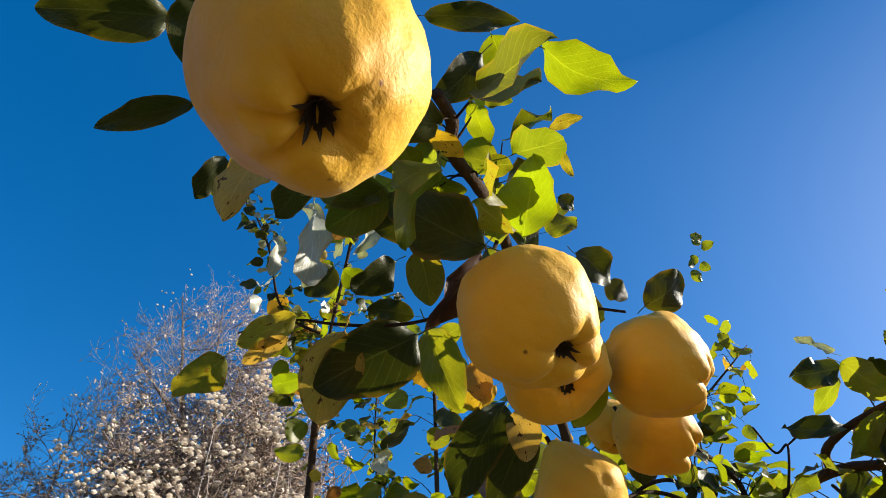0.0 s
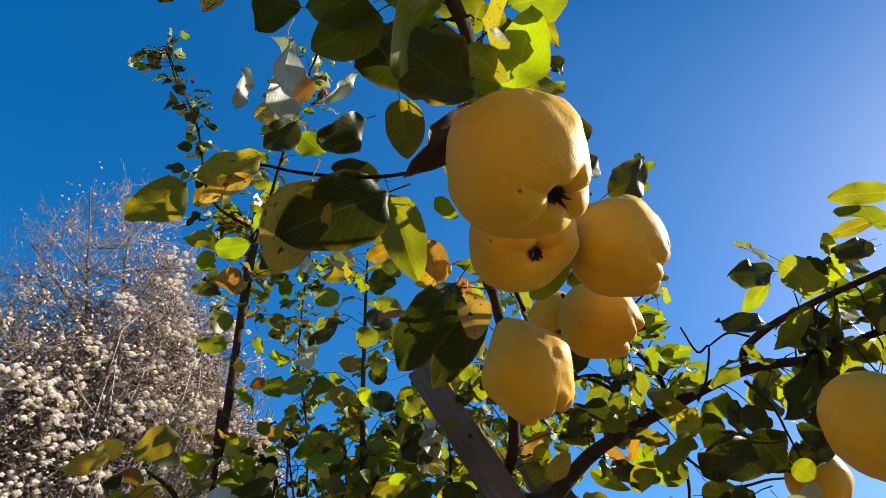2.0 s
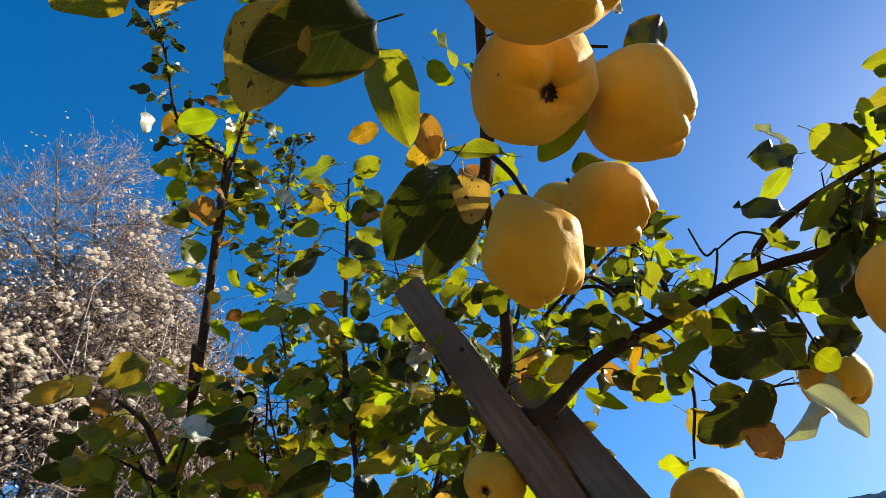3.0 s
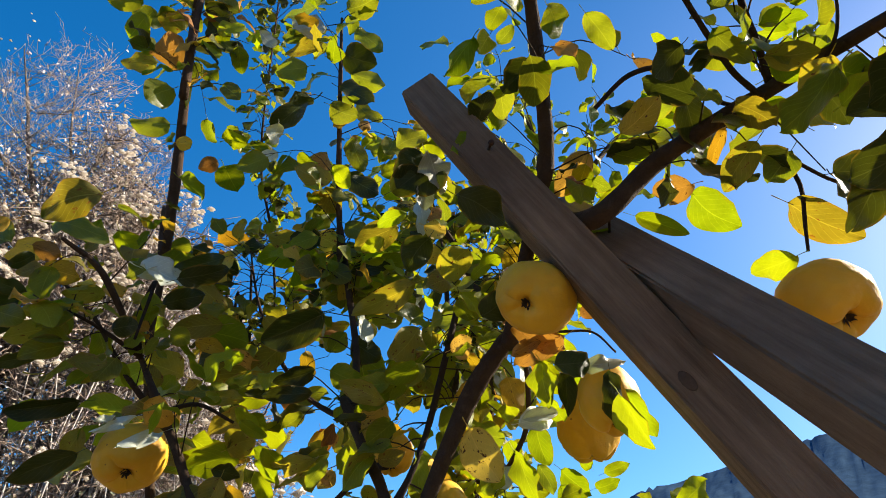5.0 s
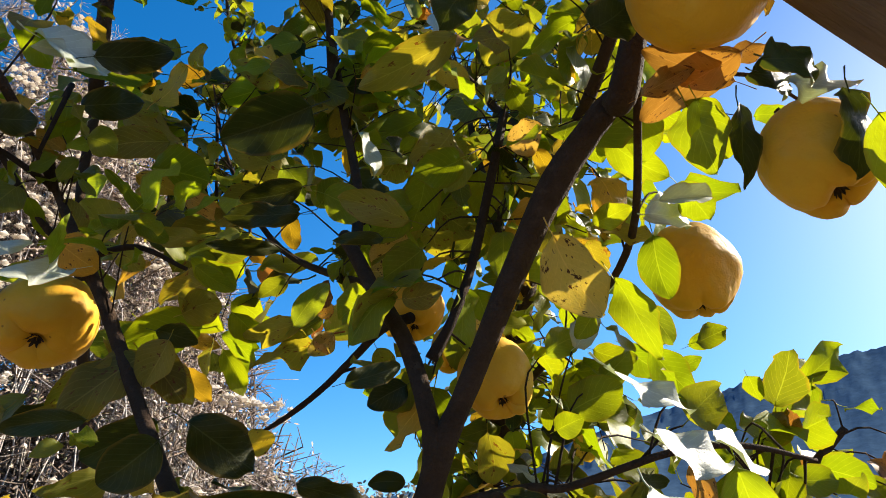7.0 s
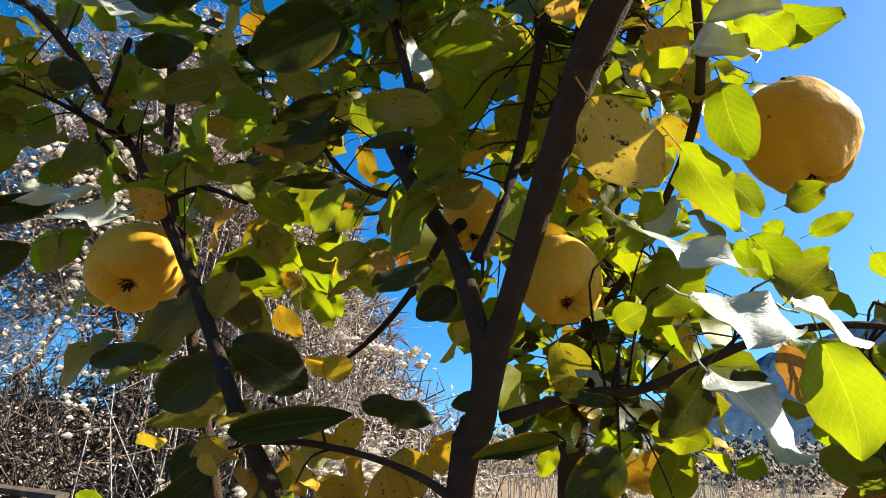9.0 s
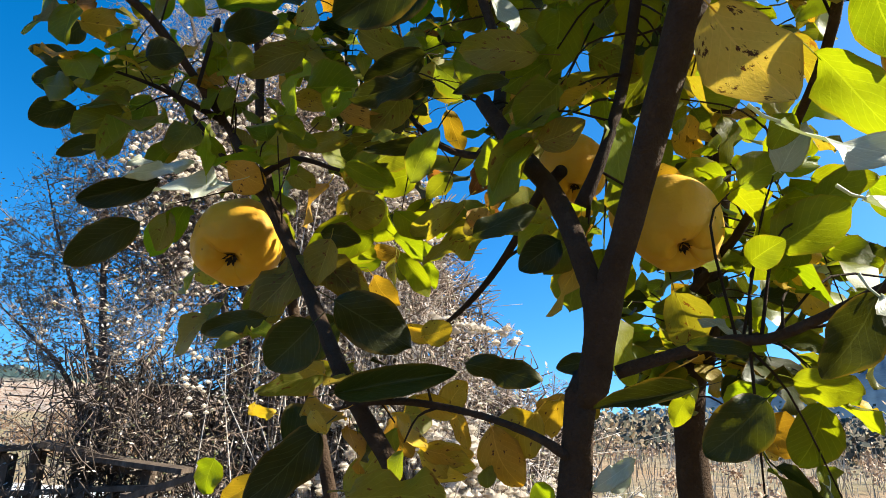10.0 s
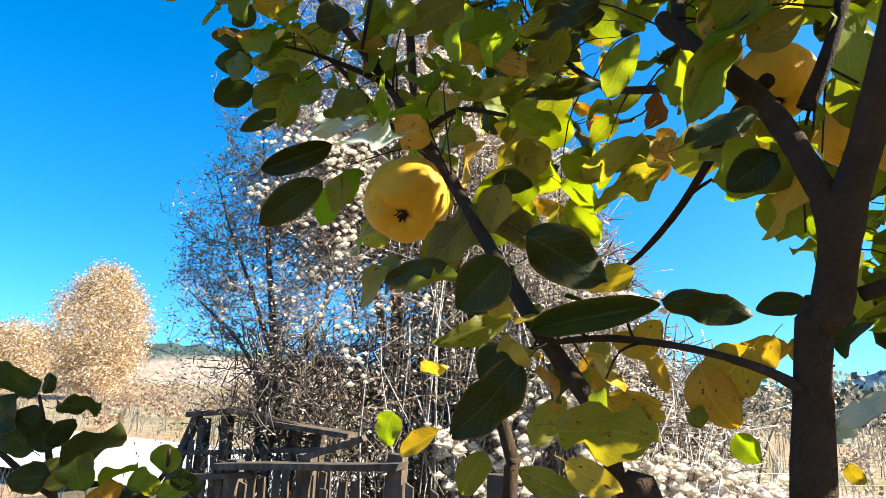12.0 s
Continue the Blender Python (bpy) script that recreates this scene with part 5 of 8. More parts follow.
# room round the walk and open lanes through the crown
CLEAR.append(((0.035, 0.015, 1.687), 0.36))
CLEAR.append(((0, 0.067, 1.651), 0.36))
CLEAR.append(((0.012, 0.33, 1.578), 0.36))
CLEAR.append(((0.017, 0.531, 1.545), 0.36))
CLEAR.append(((-0.002, 0.684, 1.534), 0.42))
CLEAR.append(((0.085, 0.778, 1.521), 0.42))
CLEAR.append(((0.074, 0.806, 1.499), 0.42))
CLEAR.append(((0.035, 0.815, 1.474), 0.42))
lane((0.06, 0.81, 1.49), (-0.26, 1.4, 1.68), 0.06)
lane((0.08, 0.79, 1.51), (-0.26, 1.4, 1.68), 0.06)
lane((0.04, 0.81, 1.47), (-0.27, 1.4, 1.67), 0.06)
lane((0.06, 0.81, 1.49), (0.16, 1.22, 1.63), 0.04)
lane((0.08, 0.79, 1.51), (0.16, 1.22, 1.63), 0.05)
lane((0.09, 0.78, 1.52), (0.16, 1.22, 1.63), 0.05)
lane((0.02, 0.53, 1.54), (0.19, 0.95, 1.8), 0.04)
lane((-0, 0.68, 1.53), (0.19, 0.95, 1.8), 0.04)
lane((-0, 0.68, 1.53), (0.29, 1, 1.74), 0.04)
lane((0.01, 0.61, 1.54), (0.3, 1, 1.74), 0.04)
lane((0.09, 0.78, 1.52), (0.29, 1.12, 1.71), 0.04)
lane((0.01, 0.33, 1.58), (0.42, 0.85, 1.79), 0.05)
lane((-0.01, 0.1, 1.64), (0.51, 0.72, 1.9), 0.04)
lane((-0.01, 0.1, 1.64), (0.4, 0.5, 1.87), 0.05)
lane((-0.01, 0.1, 1.64), (0.15, 0.66, 1.96), 0.07)
lane((-0.01, 0.1, 1.64), (0.23, 0.64, 2.02), 0.06)
lane((-0.01, 0.1, 1.64), (0.2, 0.5, 2.02), 0.06)
lane((0.01, 0.33, 1.58), (0.14, 0.64, 1.96), 0.06)
lane((0.01, 0.33, 1.58), (0.19, 0.95, 1.8), 0.05)
lane((0.06, 0.81, 1.49), (0.11, 1.44, 1.77), 0.04)
lane((0.05, 0.81, 1.49), (-0.64, 1.75, 1.61), 0.11)
lane((0.05, 0.81, 1.49), (-0.49, 1.75, 1.54), 0.08)
lane((0.05, 0.81, 1.49), (-0.83, 1.75, 1.71), 0.15)
lane((0.05, 0.81, 1.49), (-0.03, 1.6, 1.68), 0.08)
lane((0.05, 0.81, 1.49), (0.03, 1.6, 1.61), 0.04)
lane((0.09, 0.78, 1.52), (0.1, 1.44, 1.76), 0.03)
lane((0.09, 0.78, 1.52), (-0.06, 3.2, 1.85), 0.17)
lane((0.09, 0.78, 1.52), (-0.16, 3.2, 1.65), 0.11)
lane((0.08, 0.79, 1.51), (-0.05, 3.2, 1.94), 0.16)
lane((0.08, 0.79, 1.51), (-0.21, 3.2, 1.8), 0.13)
lane((0.04, 0.81, 1.47), (-0.14, 3.2, 2), 0.16)
lane((0.04, 0.81, 1.47), (0.04, 3.2, 2.12), 0.13)
lane((0.04, 0.81, 1.47), (-0.18, 3.2, 2.26), 0.11)
lane((0.06, 0.81, 1.49), (-0.05, 3.2, 2.03), 0.19)
lane((0.09, 0.78, 1.52), (1.96, 3.2, 2.6), 0.28)
lane((0.09, 0.78, 1.52), (1.77, 3.2, 2.35), 0.15)
lane((-0, 0.68, 1.53), (2.28, 3.2, 2.57), 0.31)
lane((-0, 0.68, 1.53), (2.59, 3.2, 2.49), 0.23)
lane((-0, 0.68, 1.53), (-0.03, 3.2, 2.16), 0.12)
lane((-0, 0.68, 1.53), (0.14, 3.2, 1.9), 0.12)
lane((-0, 0.68, 1.53), (-0.02, 3.2, 1.78), 0.09)
lane((0.04, 0.81, 1.47), (-3.12, 3.2, 2.66), 0.64)
lane((0.04, 0.81, 1.47), (-3.52, 3.2, 3.39), 0.62)
lane((0.04, 0.81, 1.47), (-2.47, 3.2, 2.2), 0.18)
lane((0.01, 0.33, 1.58), (-0.45, 3.2, 2.7), 0.11)
lane((0.01, 0.33, 1.58), (-0.02, 3.2, 4.11), 0.24)
lane((0.01, 0.33, 1.58), (0.06, 3.2, 3.74), 0.16)
lane((0.01, 0.33, 1.58), (-0.62, 3.2, 3.08), 0.13)
lane((0.01, 0.33, 1.58), (-0.13, 3.2, 2.27), 0.12)
lane((0.01, 0.33, 1.58), (0.21, 3.2, 2.47), 0.08)
lane((-0.01, 0.1, 1.64), (-2.41, 3.2, 4.79), 0.38)
lane((-0.01, 0.1, 1.64), (-0.36, 3.2, 3.22), 0.09)
lane((-0.01, 0.1, 1.64), (0.07, 3.2, 3.08), 0.11)
lane((-0.01, 0.1, 1.64), (-0.28, 3.2, 2.83), 0.07)
lane((-0.01, 0.1, 1.64), (2.33, 3.2, 4.32), 0.40)
lane((-0.01, 0.1, 1.64), (2.79, 3.2, 5.37), 0.68)
lane((0.01, 0.33, 1.58), (1.77, 3.2, 3.03), 0.19)
lane((0.01, 0.33, 1.58), (2.41, 3.2, 3.13), 0.13)
lane((0.02, 0.53, 1.54), (-0.25, 3.2, 2.46), 0.10)
lane((0.02, 0.53, 1.54), (-0.04, 3.2, 2.13), 0.10)
lane((0.02, 0.53, 1.54), (-0.4, 3.2, 2.96), 0.08)
lane((0.01, 0.33, 1.58), (1.99, 3.2, 5.5), 0.26)
lane((0.04, 0.81, 1.47), (-0.24, 3.20, 2.65), 0.08)
lane((0.04, 0.81, 1.47), (-0.20, 3.20, 2.13), 0.08)
lane((0.04, 0.81, 1.47), (-0.01, 3.20, 2.24), 0.14)
lane((0.04, 0.81, 1.47), (0.03, 3.20, 1.93), 0.14)
lane((0.04, 0.81, 1.47), (-0.08, 3.20, 2.96), 0.06)
lane((0.04, 0.81, 1.47), (-0.34, 3.20, 2.88), 0.04)
lane((0.09, 0.78, 1.51), (-0.31, 3.20, 2.52), 0.08)
lane((0.09, 0.78, 1.51), (-0.04, 3.20, 2.27), 0.07)
lane((0.09, 0.78, 1.51), (-0.98, 3.20, 3.40), 0.07)
lane((0.09, 0.78, 1.51), (-0.48, 3.20, 2.93), 0.05)
lane((0.09, 0.78, 1.51), (0.24, 3.20, 2.93), 0.04)
lane((0.09, 0.78, 1.51), (0.62, 3.20, 1.72), 0.06)
lane((0.09, 0.78, 1.51), (0.80, 3.20, 1.73), 0.06)

# leaves along the stems
SUNNY = (("green", 4), ("lime", 5), ("olive", 2), ("yellow", 2))
D4 = (("green", 4), ("lime", 6), ("olive", 4), ("yellow", 2))
# inner crown: a large share of the leaf kind with painted shade
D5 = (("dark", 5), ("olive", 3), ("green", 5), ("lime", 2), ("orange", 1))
BRIGHT = (("lime", 6), ("green", 3), ("yellow", 1))
leafy(leader, 26, 1, start=0.2, end=0.85, reach=0.07, size=(0.045, 0.065), kinds=(("dark", 4), ("green", 4), ("lime", 2), ("olive", 1)))
leafy(left_fork, 70, 3, start=0.40, reach=0.14, kinds=SUNNY)
leafy(left_fork, 56, 4, start=0.58, reach=0.20, size=(0.045, 0.065), kinds=SUNNY)
leafy(tall_stem, 60, 5, start=0.52, reach=0.11, size=(0.045, 0.065), kinds=(("dark", 2), ("green", 4), ("lime", 3), ("yellow", 2), ("orange", 1)))
leafy(left_limb, 30, 6, start=0.38, reach=0.14, kinds=D4)
leafy(left_shoot, 96, 7, reach=0.06, size=(0.028, 0.048), kinds=(("green", 3), ("dark", 5), ("lime", 1), ("pale", 2)))
leafy(mid_shoot, 80, 8, reach=0.10, size=(0.032, 0.055), kinds=(("green", 3), ("dark", 4), ("lime", 1), ("pale", 2), ("orange", 1)))
leafy(thin_shoot, 190, 9, reach=0.07, size=(0.03, 0.05), kinds=(("green", 4), ("lime", 2), ("dark", 4)))
leafy(shoot_a, 22, 10, reach=0.12, kinds=(("yellow", 3), ("olive", 3), ("green", 3), ("dark", 2)))
leafy(shoot_b, 22, 11, reach=0.12, kinds=(("yellow", 3), ("olive", 3), ("lime", 2), ("dark", 3)))
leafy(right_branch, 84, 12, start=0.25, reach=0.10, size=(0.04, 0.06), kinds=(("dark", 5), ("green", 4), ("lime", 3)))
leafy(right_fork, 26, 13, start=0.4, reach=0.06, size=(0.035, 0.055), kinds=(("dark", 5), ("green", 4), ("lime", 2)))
leafy(second_trunk, 120, 14, start=0.52, reach=0.18, kinds=(("green", 3), ("lime", 6), ("olive", 1), ("yellow", 2)))
leafy(second_trunk, 120, 44, start=0.28, end=0.52, reach=0.16, kinds=(("dark", 4), ("green", 3), ("lime", 2), ("yellow", 1)))
leafy(trunk, 40, 15, start=0.72, reach=0.16, size=(0.04, 0.06), kinds=(("green", 4), ("lime", 4), ("orange", 1), ("dark", 2)))
leafy(low_branch, 10, 16, start=0.3, reach=0.04, kinds=(("yellow", 3), ("dark", 3), ("green", 2)))
leafy(low_right, 40, 17, start=0.3, reach=0.14, kinds=(("lime", 6), ("green", 2), ("dark", 1), ("pale", 1)))
leafy(inner_right, 44, 18, reach=0.12, kinds=BRIGHT)
leafy(far_right, 70, 19, reach=0.12, kinds=(("lime", 6), ("green", 3), ("orange", 1)))
leafy(inner_shoot, 60, 20, reach=0.12, kinds=D4)
leafy(q9_twig, 14, 21, reach=0.05, kinds=D4)
leafy(fruit_twig, 26, 22, reach=0.06, size=(0.03, 0.05), kinds=(("green", 4), ("lime", 3), ("dark", 3)))
leafy(back_a, 84, 23, reach=0.14, size=(0.04, 0.06), kinds=BRIGHT)
leafy(back_b, 96, 24, reach=0.14, size=(0.04, 0.06), kinds=BRIGHT)
leafy(back_c, 120, 25, reach=0.20, size=(0.04, 0.065), kinds=D5)
leafy(back_d, 105, 26, reach=0.20, size=(0.04, 0.065), kinds=D5)
leafy(back_e, 90, 27, reach=0.16, kinds=D5)
leafy(left_outer, 28, 28, reach=0.13, kinds=D4)

# ---- quinces ----
quince((-0.048, 0.155, 1.913), (0.106, 0.124), (0.32, -0.17, -0.93), 3, 0.05, "large ripe yellow quince with grey down, hanging from a branch", 0.10, 0.32, 0.36)
quince((0.063, 0.345, 1.936), (0.101, 0.104), (0.50, -0.31, -0.81), 4, 0.08, "large ripe yellow quince with grey down, hanging from a branch", 0.10, 0.20, 0.20)
quince((0.094, 0.466, 1.977), (0.096, 0.086), (0.25, -0.45, -0.86), 5, 0.05, "ripe yellow quince hanging from a branch", 0.06)
quince((0.191, 0.495, 2.008), (0.098, 0.104), (0.88, -0.14, -0.45), 6, 0.10, "knobbly ripe yellow quince hanging in a cluster", 0.16, 0.20, 0.20)
quince((0.221, 0.628, 2.010), (0.088, 0.094), (0.86, -0.12, -0.50), 7, 0.10, "spotted yellow quince hanging in a cluster", 0.17, 0.20, 0.20)
quince((0.190, 0.690, 2.046), (0.061, 0.068), (0.1, -0.2, -1), 8, 0.1, "ripe yellow quince hanging from a branch")
quince((0.132, 0.604, 1.926), (0.092, 0.114), (0.50, 0.10, -0.86), 9, 0.44, "pear-shaped ripe yellow quince hanging in a cluster", 0.10, 0.16, 0.14)
quince((0.402, 0.500, 1.871), (0.082, 0.098), (0.17, -0.43, -0.89), 10, 0.1, "yellow quince with a dark rotten patch")
quince((0.507, 0.722, 1.902), (0.068, 0.072), (0.3, -0.3, -1), 11, 0.1, "ripe yellow quince hanging from a branch")
quince((0.404, 0.836, 1.787), (0.077, 0.077), (0.05, -0.60, -0.79), 12, 0.1, "yellow quince with brown scars, hanging from a twig", 0.10)
quince((0.189, 0.957, 1.809), (0.076, 0.077), (-0.51, -0.62, -0.59), 13, 0.02, "ripe yellow quince hanging against a timber prop", 0.06)
quince((0.270, 0.979, 1.724), (0.061, 0.075), (0.10, -0.30, -0.94), 14, 0.14, "pear-shaped yellow quince against the sky", 0.12)
quince((0.349, 1.215, 1.753), (0.083, 0.099), (0.10, -0.10, -1), 15, 0.1, "yellow quince partly behind leaves", 0.14)
quince((0.162, 1.234, 1.636), (0.063, 0.082), (0.10, -0.56, -0.82), 16, 0.10, "ripe yellow quince behind the trunk", 0.08)
quince((0.098, 1.300, 1.706), (0.060, 0.060), (0, -0.4, -1), 17, 0.1, "ripe yellow quince hanging from a branch")
quince((0.158, 1.4, 1.697), (0.044, 0.064), (0, -0.4, -1), 18, 0.1, "ripe yellow quince hanging from a branch")
quince((-0.268, 1.42, 1.681), (0.103, 0.092), (0.13, -0.65, -0.75), 19, 0.02, "round ripe yellow quince below a pale leaf")

# ---- leaves that stand alone ----
far_leaf((0.428, 0.9, 2.581), (0.447, 0.912, 2.603), (-0.63, 0.77, 0.12), 0.92, "green", 5)
far_leaf((0.441, 0.9, 2.559), (0.464, 0.891, 2.572), (-0.25, 0.5, 0.83), 0.83, "green", 1)
far_leaf((0.432, 0.9, 2.536), (0.411, 0.911, 2.521), (-0.31, 0.49, 0.81), 0.88, "green", 8)
far_leaf((0.434, 0.9, 2.521), (0.453, 0.91, 2.513), (-0.09, 0.74, 0.67), 0.90, "green", 7)
far_leaf((0.415, 0.9, 2.5), (0.433, 0.916, 2.485), (-0.25, 0.79, 0.56), 0.78, "green", 3)
far_leaf((0.372, 0.8, 2.072), (0.411, 0.786, 2.086), (-0.21, 0.34, 0.92), 0.62, "lime", 5)
far_leaf((0.359, 0.82, 2.055), (0.387, 0.806, 2.071), (-0.53, -0.82, 0.24), 0.88, "dark", 5)
far_leaf((0.416, 0.78, 2.004), (0.462, 0.779, 1.999), (0.11, 0.48, 0.87), 0.90, "lime", 4)
far_leaf((0.276, 0.75, 1.983), (0.308, 0.763, 1.96), (-0.02, 0.89, 0.46), 0.69, "green", 2)
far_leaf((0.246, 0.75, 1.956), (0.223, 0.769, 1.932), (-0.17, 0.69, 0.7), 0.86, "dark", 8)
far_leaf((0.105, 0.8, 2.02), (0.098, 0.813, 1.999), (0.41, 0.83, 0.38), 0.82, "lime", 6)
far_leaf((-0.114, 1.5, 1.739), (-0.155, 1.557, 1.734), (0.68, 0.54, 0.49), 0.92, "lime", 1)
far_leaf((-0.007, 1.5, 1.707), (-0.028, 1.533, 1.75), (-0.35, -0.82, 0.46), 0.92, "dark", 3)
far_leaf((0.018, 1.5, 1.741), (0.004, 1.494, 1.761), (-0.01, 0.96, 0.29), 0.89, "orange", 1)
far_leaf((0.024, 1.4, 1.866), (0.066, 1.45, 1.87), (-0.67, 0.51, 0.55), 0.92, "green", 8)
far_leaf((0.087, 1.5, 1.999), (0.071, 1.567, 1.992), (0.34, 0.18, 0.92), 0.92, "olive", 0)
far_leaf((0.381, 1.2, 1.653), (0.397, 1.206, 1.634), (0.7, 0.28, 0.66), 0.76, "lime", 6)
far_leaf((0.167, 1.35, 1.753), (0.189, 1.358, 1.726), (0.44, 0.69, 0.57), 0.90, "lime", 8)
far_leaf((-0.05, 1.4, 1.574), (-0.02, 1.404, 1.586), (-0.22, 0.95, 0.22), 0.88, "yellow", 5)
far_leaf((-0.067, 1.4, 1.498), (-0.04, 1.435, 1.504), (0.78, -0.62, 0.11), 0.92, "olive", 9)
far_leaf((-0.159, 1.4, 1.507), (-0.144, 1.411, 1.48), (-0.2, 0.94, 0.26), 0.89, "yellow", 2)
far_leaf((0, 1.6, 1.755), (-0.021, 1.63, 1.791), (-0.57, -0.77, 0.29), 0.92, "yellow", 1)
far_leaf((0.225, 1.38, 1.61), (0.234, 1.389, 1.583), (0.52, 0.74, 0.42), 0.88, "lime", 3)
far_leaf((0.234, 1.4, 1.55), (0.256, 1.401, 1.567), (-0.02, -1, 0.1), 0.71, "yellow", 2)
far_leaf((0.245, 1.4, 1.542), (0.262, 1.401, 1.553), (0.04, -1, 0.04), 0.84, "yellow", 6)
far_leaf((0.227, 1.4, 1.488), (0.244, 1.407, 1.475), (0.11, 0.8, 0.58), 0.91, "lime", 6)
far_leaf((0.124, 1.4, 1.44), (0.145, 1.401, 1.455), (-0.1, -0.98, 0.2), 0.81, "pale", 6)
far_leaf((0.182, 1.45, 1.588), (0.208, 1.461, 1.57), (0.32, 0.55, 0.77), 0.88, "lime", 6)
far_leaf((0.213, 1.25, 1.615), (0.233, 1.254, 1.601), (0.26, 0.78, 0.57), 0.90, "lime", 5)
far_leaf((0.223, 1.3, 1.564), (0.236, 1.303, 1.554), (0.28, 0.77, 0.57), 0.90, "lime", 1)
far_leaf((0.281, 1.3, 1.528), (0.296, 1.304, 1.516), (0.27, 0.8, 0.53), 0.90, "lime", 0)
far_leaf((0.222, 1.4, 1.505), (0.251, 1.428, 1.489), (-0.45, 0.74, 0.5), 0.92, "tan", 1)
far_leaf((0.313, 1.3, 1.508), (0.337, 1.303, 1.495), (0.15, 0.86, 0.49), 0.91, "lime", 4)
far_leaf((0.256, 1.3, 1.505), (0.28, 1.303, 1.493), (0.16, -0.99, 0.07), 0.89, "dark", 0)
far_leaf((-0.706, 1.504, 2.816), (-0.681, 1.528, 2.768), (0.81, -0.56, 0.15), 0.89, "pale", 8)
far_leaf((-0.565, 1.432, 2.759), (-0.617, 1.466, 2.714), (-0.21, 0.66, 0.72), 0.79, "yellow", 1)
far_leaf((-0.486, 1.475, 2.721), (-0.56, 1.5, 2.695), (0.01, 0.73, 0.68), 0.79, "lime", 1)
far_leaf((-0.478, 1.49, 2.721), (-0.49, 1.474, 2.65), (0.55, -0.83, 0.1), 0.92, "yellow", 4)
far_leaf((-0.519, 1.406, 2.58), (-0.582, 1.425, 2.561), (0.13, 0.87, 0.47), 0.73, "green", 3)
far_leaf((-0.489, 1.401, 2.523), (-0.525, 1.43, 2.481), (0.08, 0.85, 0.52), 0.88, "lime", 4)
far_leaf((-0.435, 1.456, 2.556), (-0.495, 1.447, 2.585), (-0.09, 0.99, 0.12), 0.90, "olive", 6)
far_leaf((-0.405, 1.402, 2.461), (-0.471, 1.457, 2.476), (0.53, 0.45, 0.72), 0.92, "orange", 9)
far_leaf((-0.479, 1.472, 2.491), (-0.502, 1.435, 2.481), (-0.75, 0.32, 0.58), 0.92, "green", 7)
far_leaf((-0.469, 1.471, 2.466), (-0.535, 1.488, 2.452), (0.23, 0.97, 0.1), 0.81, "olive", 5)
far_leaf((-0.399, 1.42, 2.363), (-0.432, 1.401, 2.305), (-0.65, 0.75, 0.13), 0.92, "green", 1)
far_leaf((-0.404, 1.475, 2.317), (-0.477, 1.489, 2.31), (0.19, 0.98, 0.04), 0.71, "green", 9)
far_leaf((-0.439, 1.43, 2.815), (-0.408, 1.473, 2.731), (0.68, 0.51, 0.52), 0.88, "lime", 6)
far_leaf((-0.402, 1.441, 2.713), (-0.364, 1.451, 2.687), (-0.03, 0.95, 0.31), 0.78, "green", 1)
far_leaf((-0.428, 1.463, 2.525), (-0.332, 1.45, 2.523), (-0.12, -0.98, 0.15), 0.62, "olive", 3)
far_leaf((-0.29, 1.438, 2.278), (-0.237, 1.431, 2.277), (0.06, 0.29, 0.96), 0.86, "lime", 0)
far_leaf((-0.358, 1.41, 2.231), (-0.322, 1.404, 2.232), (0.12, 0.87, 0.47), 0.81, "yellow", 5)
far_leaf((-0.354, 1.473, 2.197), (-0.295, 1.481, 2.169), (0.38, 0.28, 0.88), 0.80, "lime", 3)
far_leaf((-0.275, 1.41, 2.207), (-0.306, 1.423, 2.192), (-0.12, 0.61, 0.78), 0.89, "orange", 9)
far_leaf((-0.278, 1.468, 2.237), (-0.254, 1.525, 2.219), (-0.34, 0.41, 0.85), 0.92, "lime", 0)
far_leaf((-0.274, 1.418, 2.559), (-0.241, 1.434, 2.522), (-0.37, 0.92, 0.1), 0.86, "pale", 2)
far_leaf((-0.23, 1.503, 2.327), (-0.197, 1.517, 2.294), (-0.38, 0.93, 0.02), 0.89, "pale", 8)
far_leaf((-0.319, 1.413, 2.596), (-0.374, 1.41, 2.615), (-0.01, 0.99, 0.14), 0.77, "green", 8)
far_leaf((-0.493, 1.402, 2.685), (-0.519, 1.374, 2.664), (-0.79, 0.37, 0.5), 0.92, "green", 7)
far_leaf((-0.52, 1.506, 2.62), (-0.575, 1.509, 2.627), (0.11, 0.9, 0.41), 0.85, "green", 5)
far_leaf((-0.144, 1.389, 2.644), (-0.245, 1.412, 2.629), (-0.26, -0.92, 0.29), 0.90, "green", 5)
far_leaf((-0.129, 1.353, 2.529), (-0.2, 1.358, 2.537), (0.08, 1, 0.04), 0.90, "pale", 6)
far_leaf((-0.121, 1.394, 2.523), (-0.216, 1.413, 2.515), (-0.19, -0.97, 0.11), 0.65, "olive", 1)
far_leaf((-0.149, 1.366, 2.435), (-0.211, 1.385, 2.418), (0.21, 0.94, 0.25), 0.82, "green", 6)
far_leaf((-0.127, 1.393, 2.378), (-0.206, 1.434, 2.325), (-0.58, -0.06, 0.81), 0.85, "dark", 6)
far_leaf((-0.092, 1.36, 2.343), (-0.034, 1.363, 2.324), (0.04, 0.97, 0.24), 0.86, "green", 7)
far_leaf((-0.1, 1.365, 2.612), (-0.036, 1.339, 2.641), (0.04, 0.79, 0.61), 0.80, "green", 7)
far_leaf((-0.072, 1.368, 2.572), (-0.01, 1.385, 2.529), (-0.18, 0.98, 0.1), 0.64, "green", 6)
far_leaf((-0.087, 1.384, 2.505), (-0.032, 1.427, 2.539), (-0.7, 0.45, 0.55), 0.92, "dark", 5)
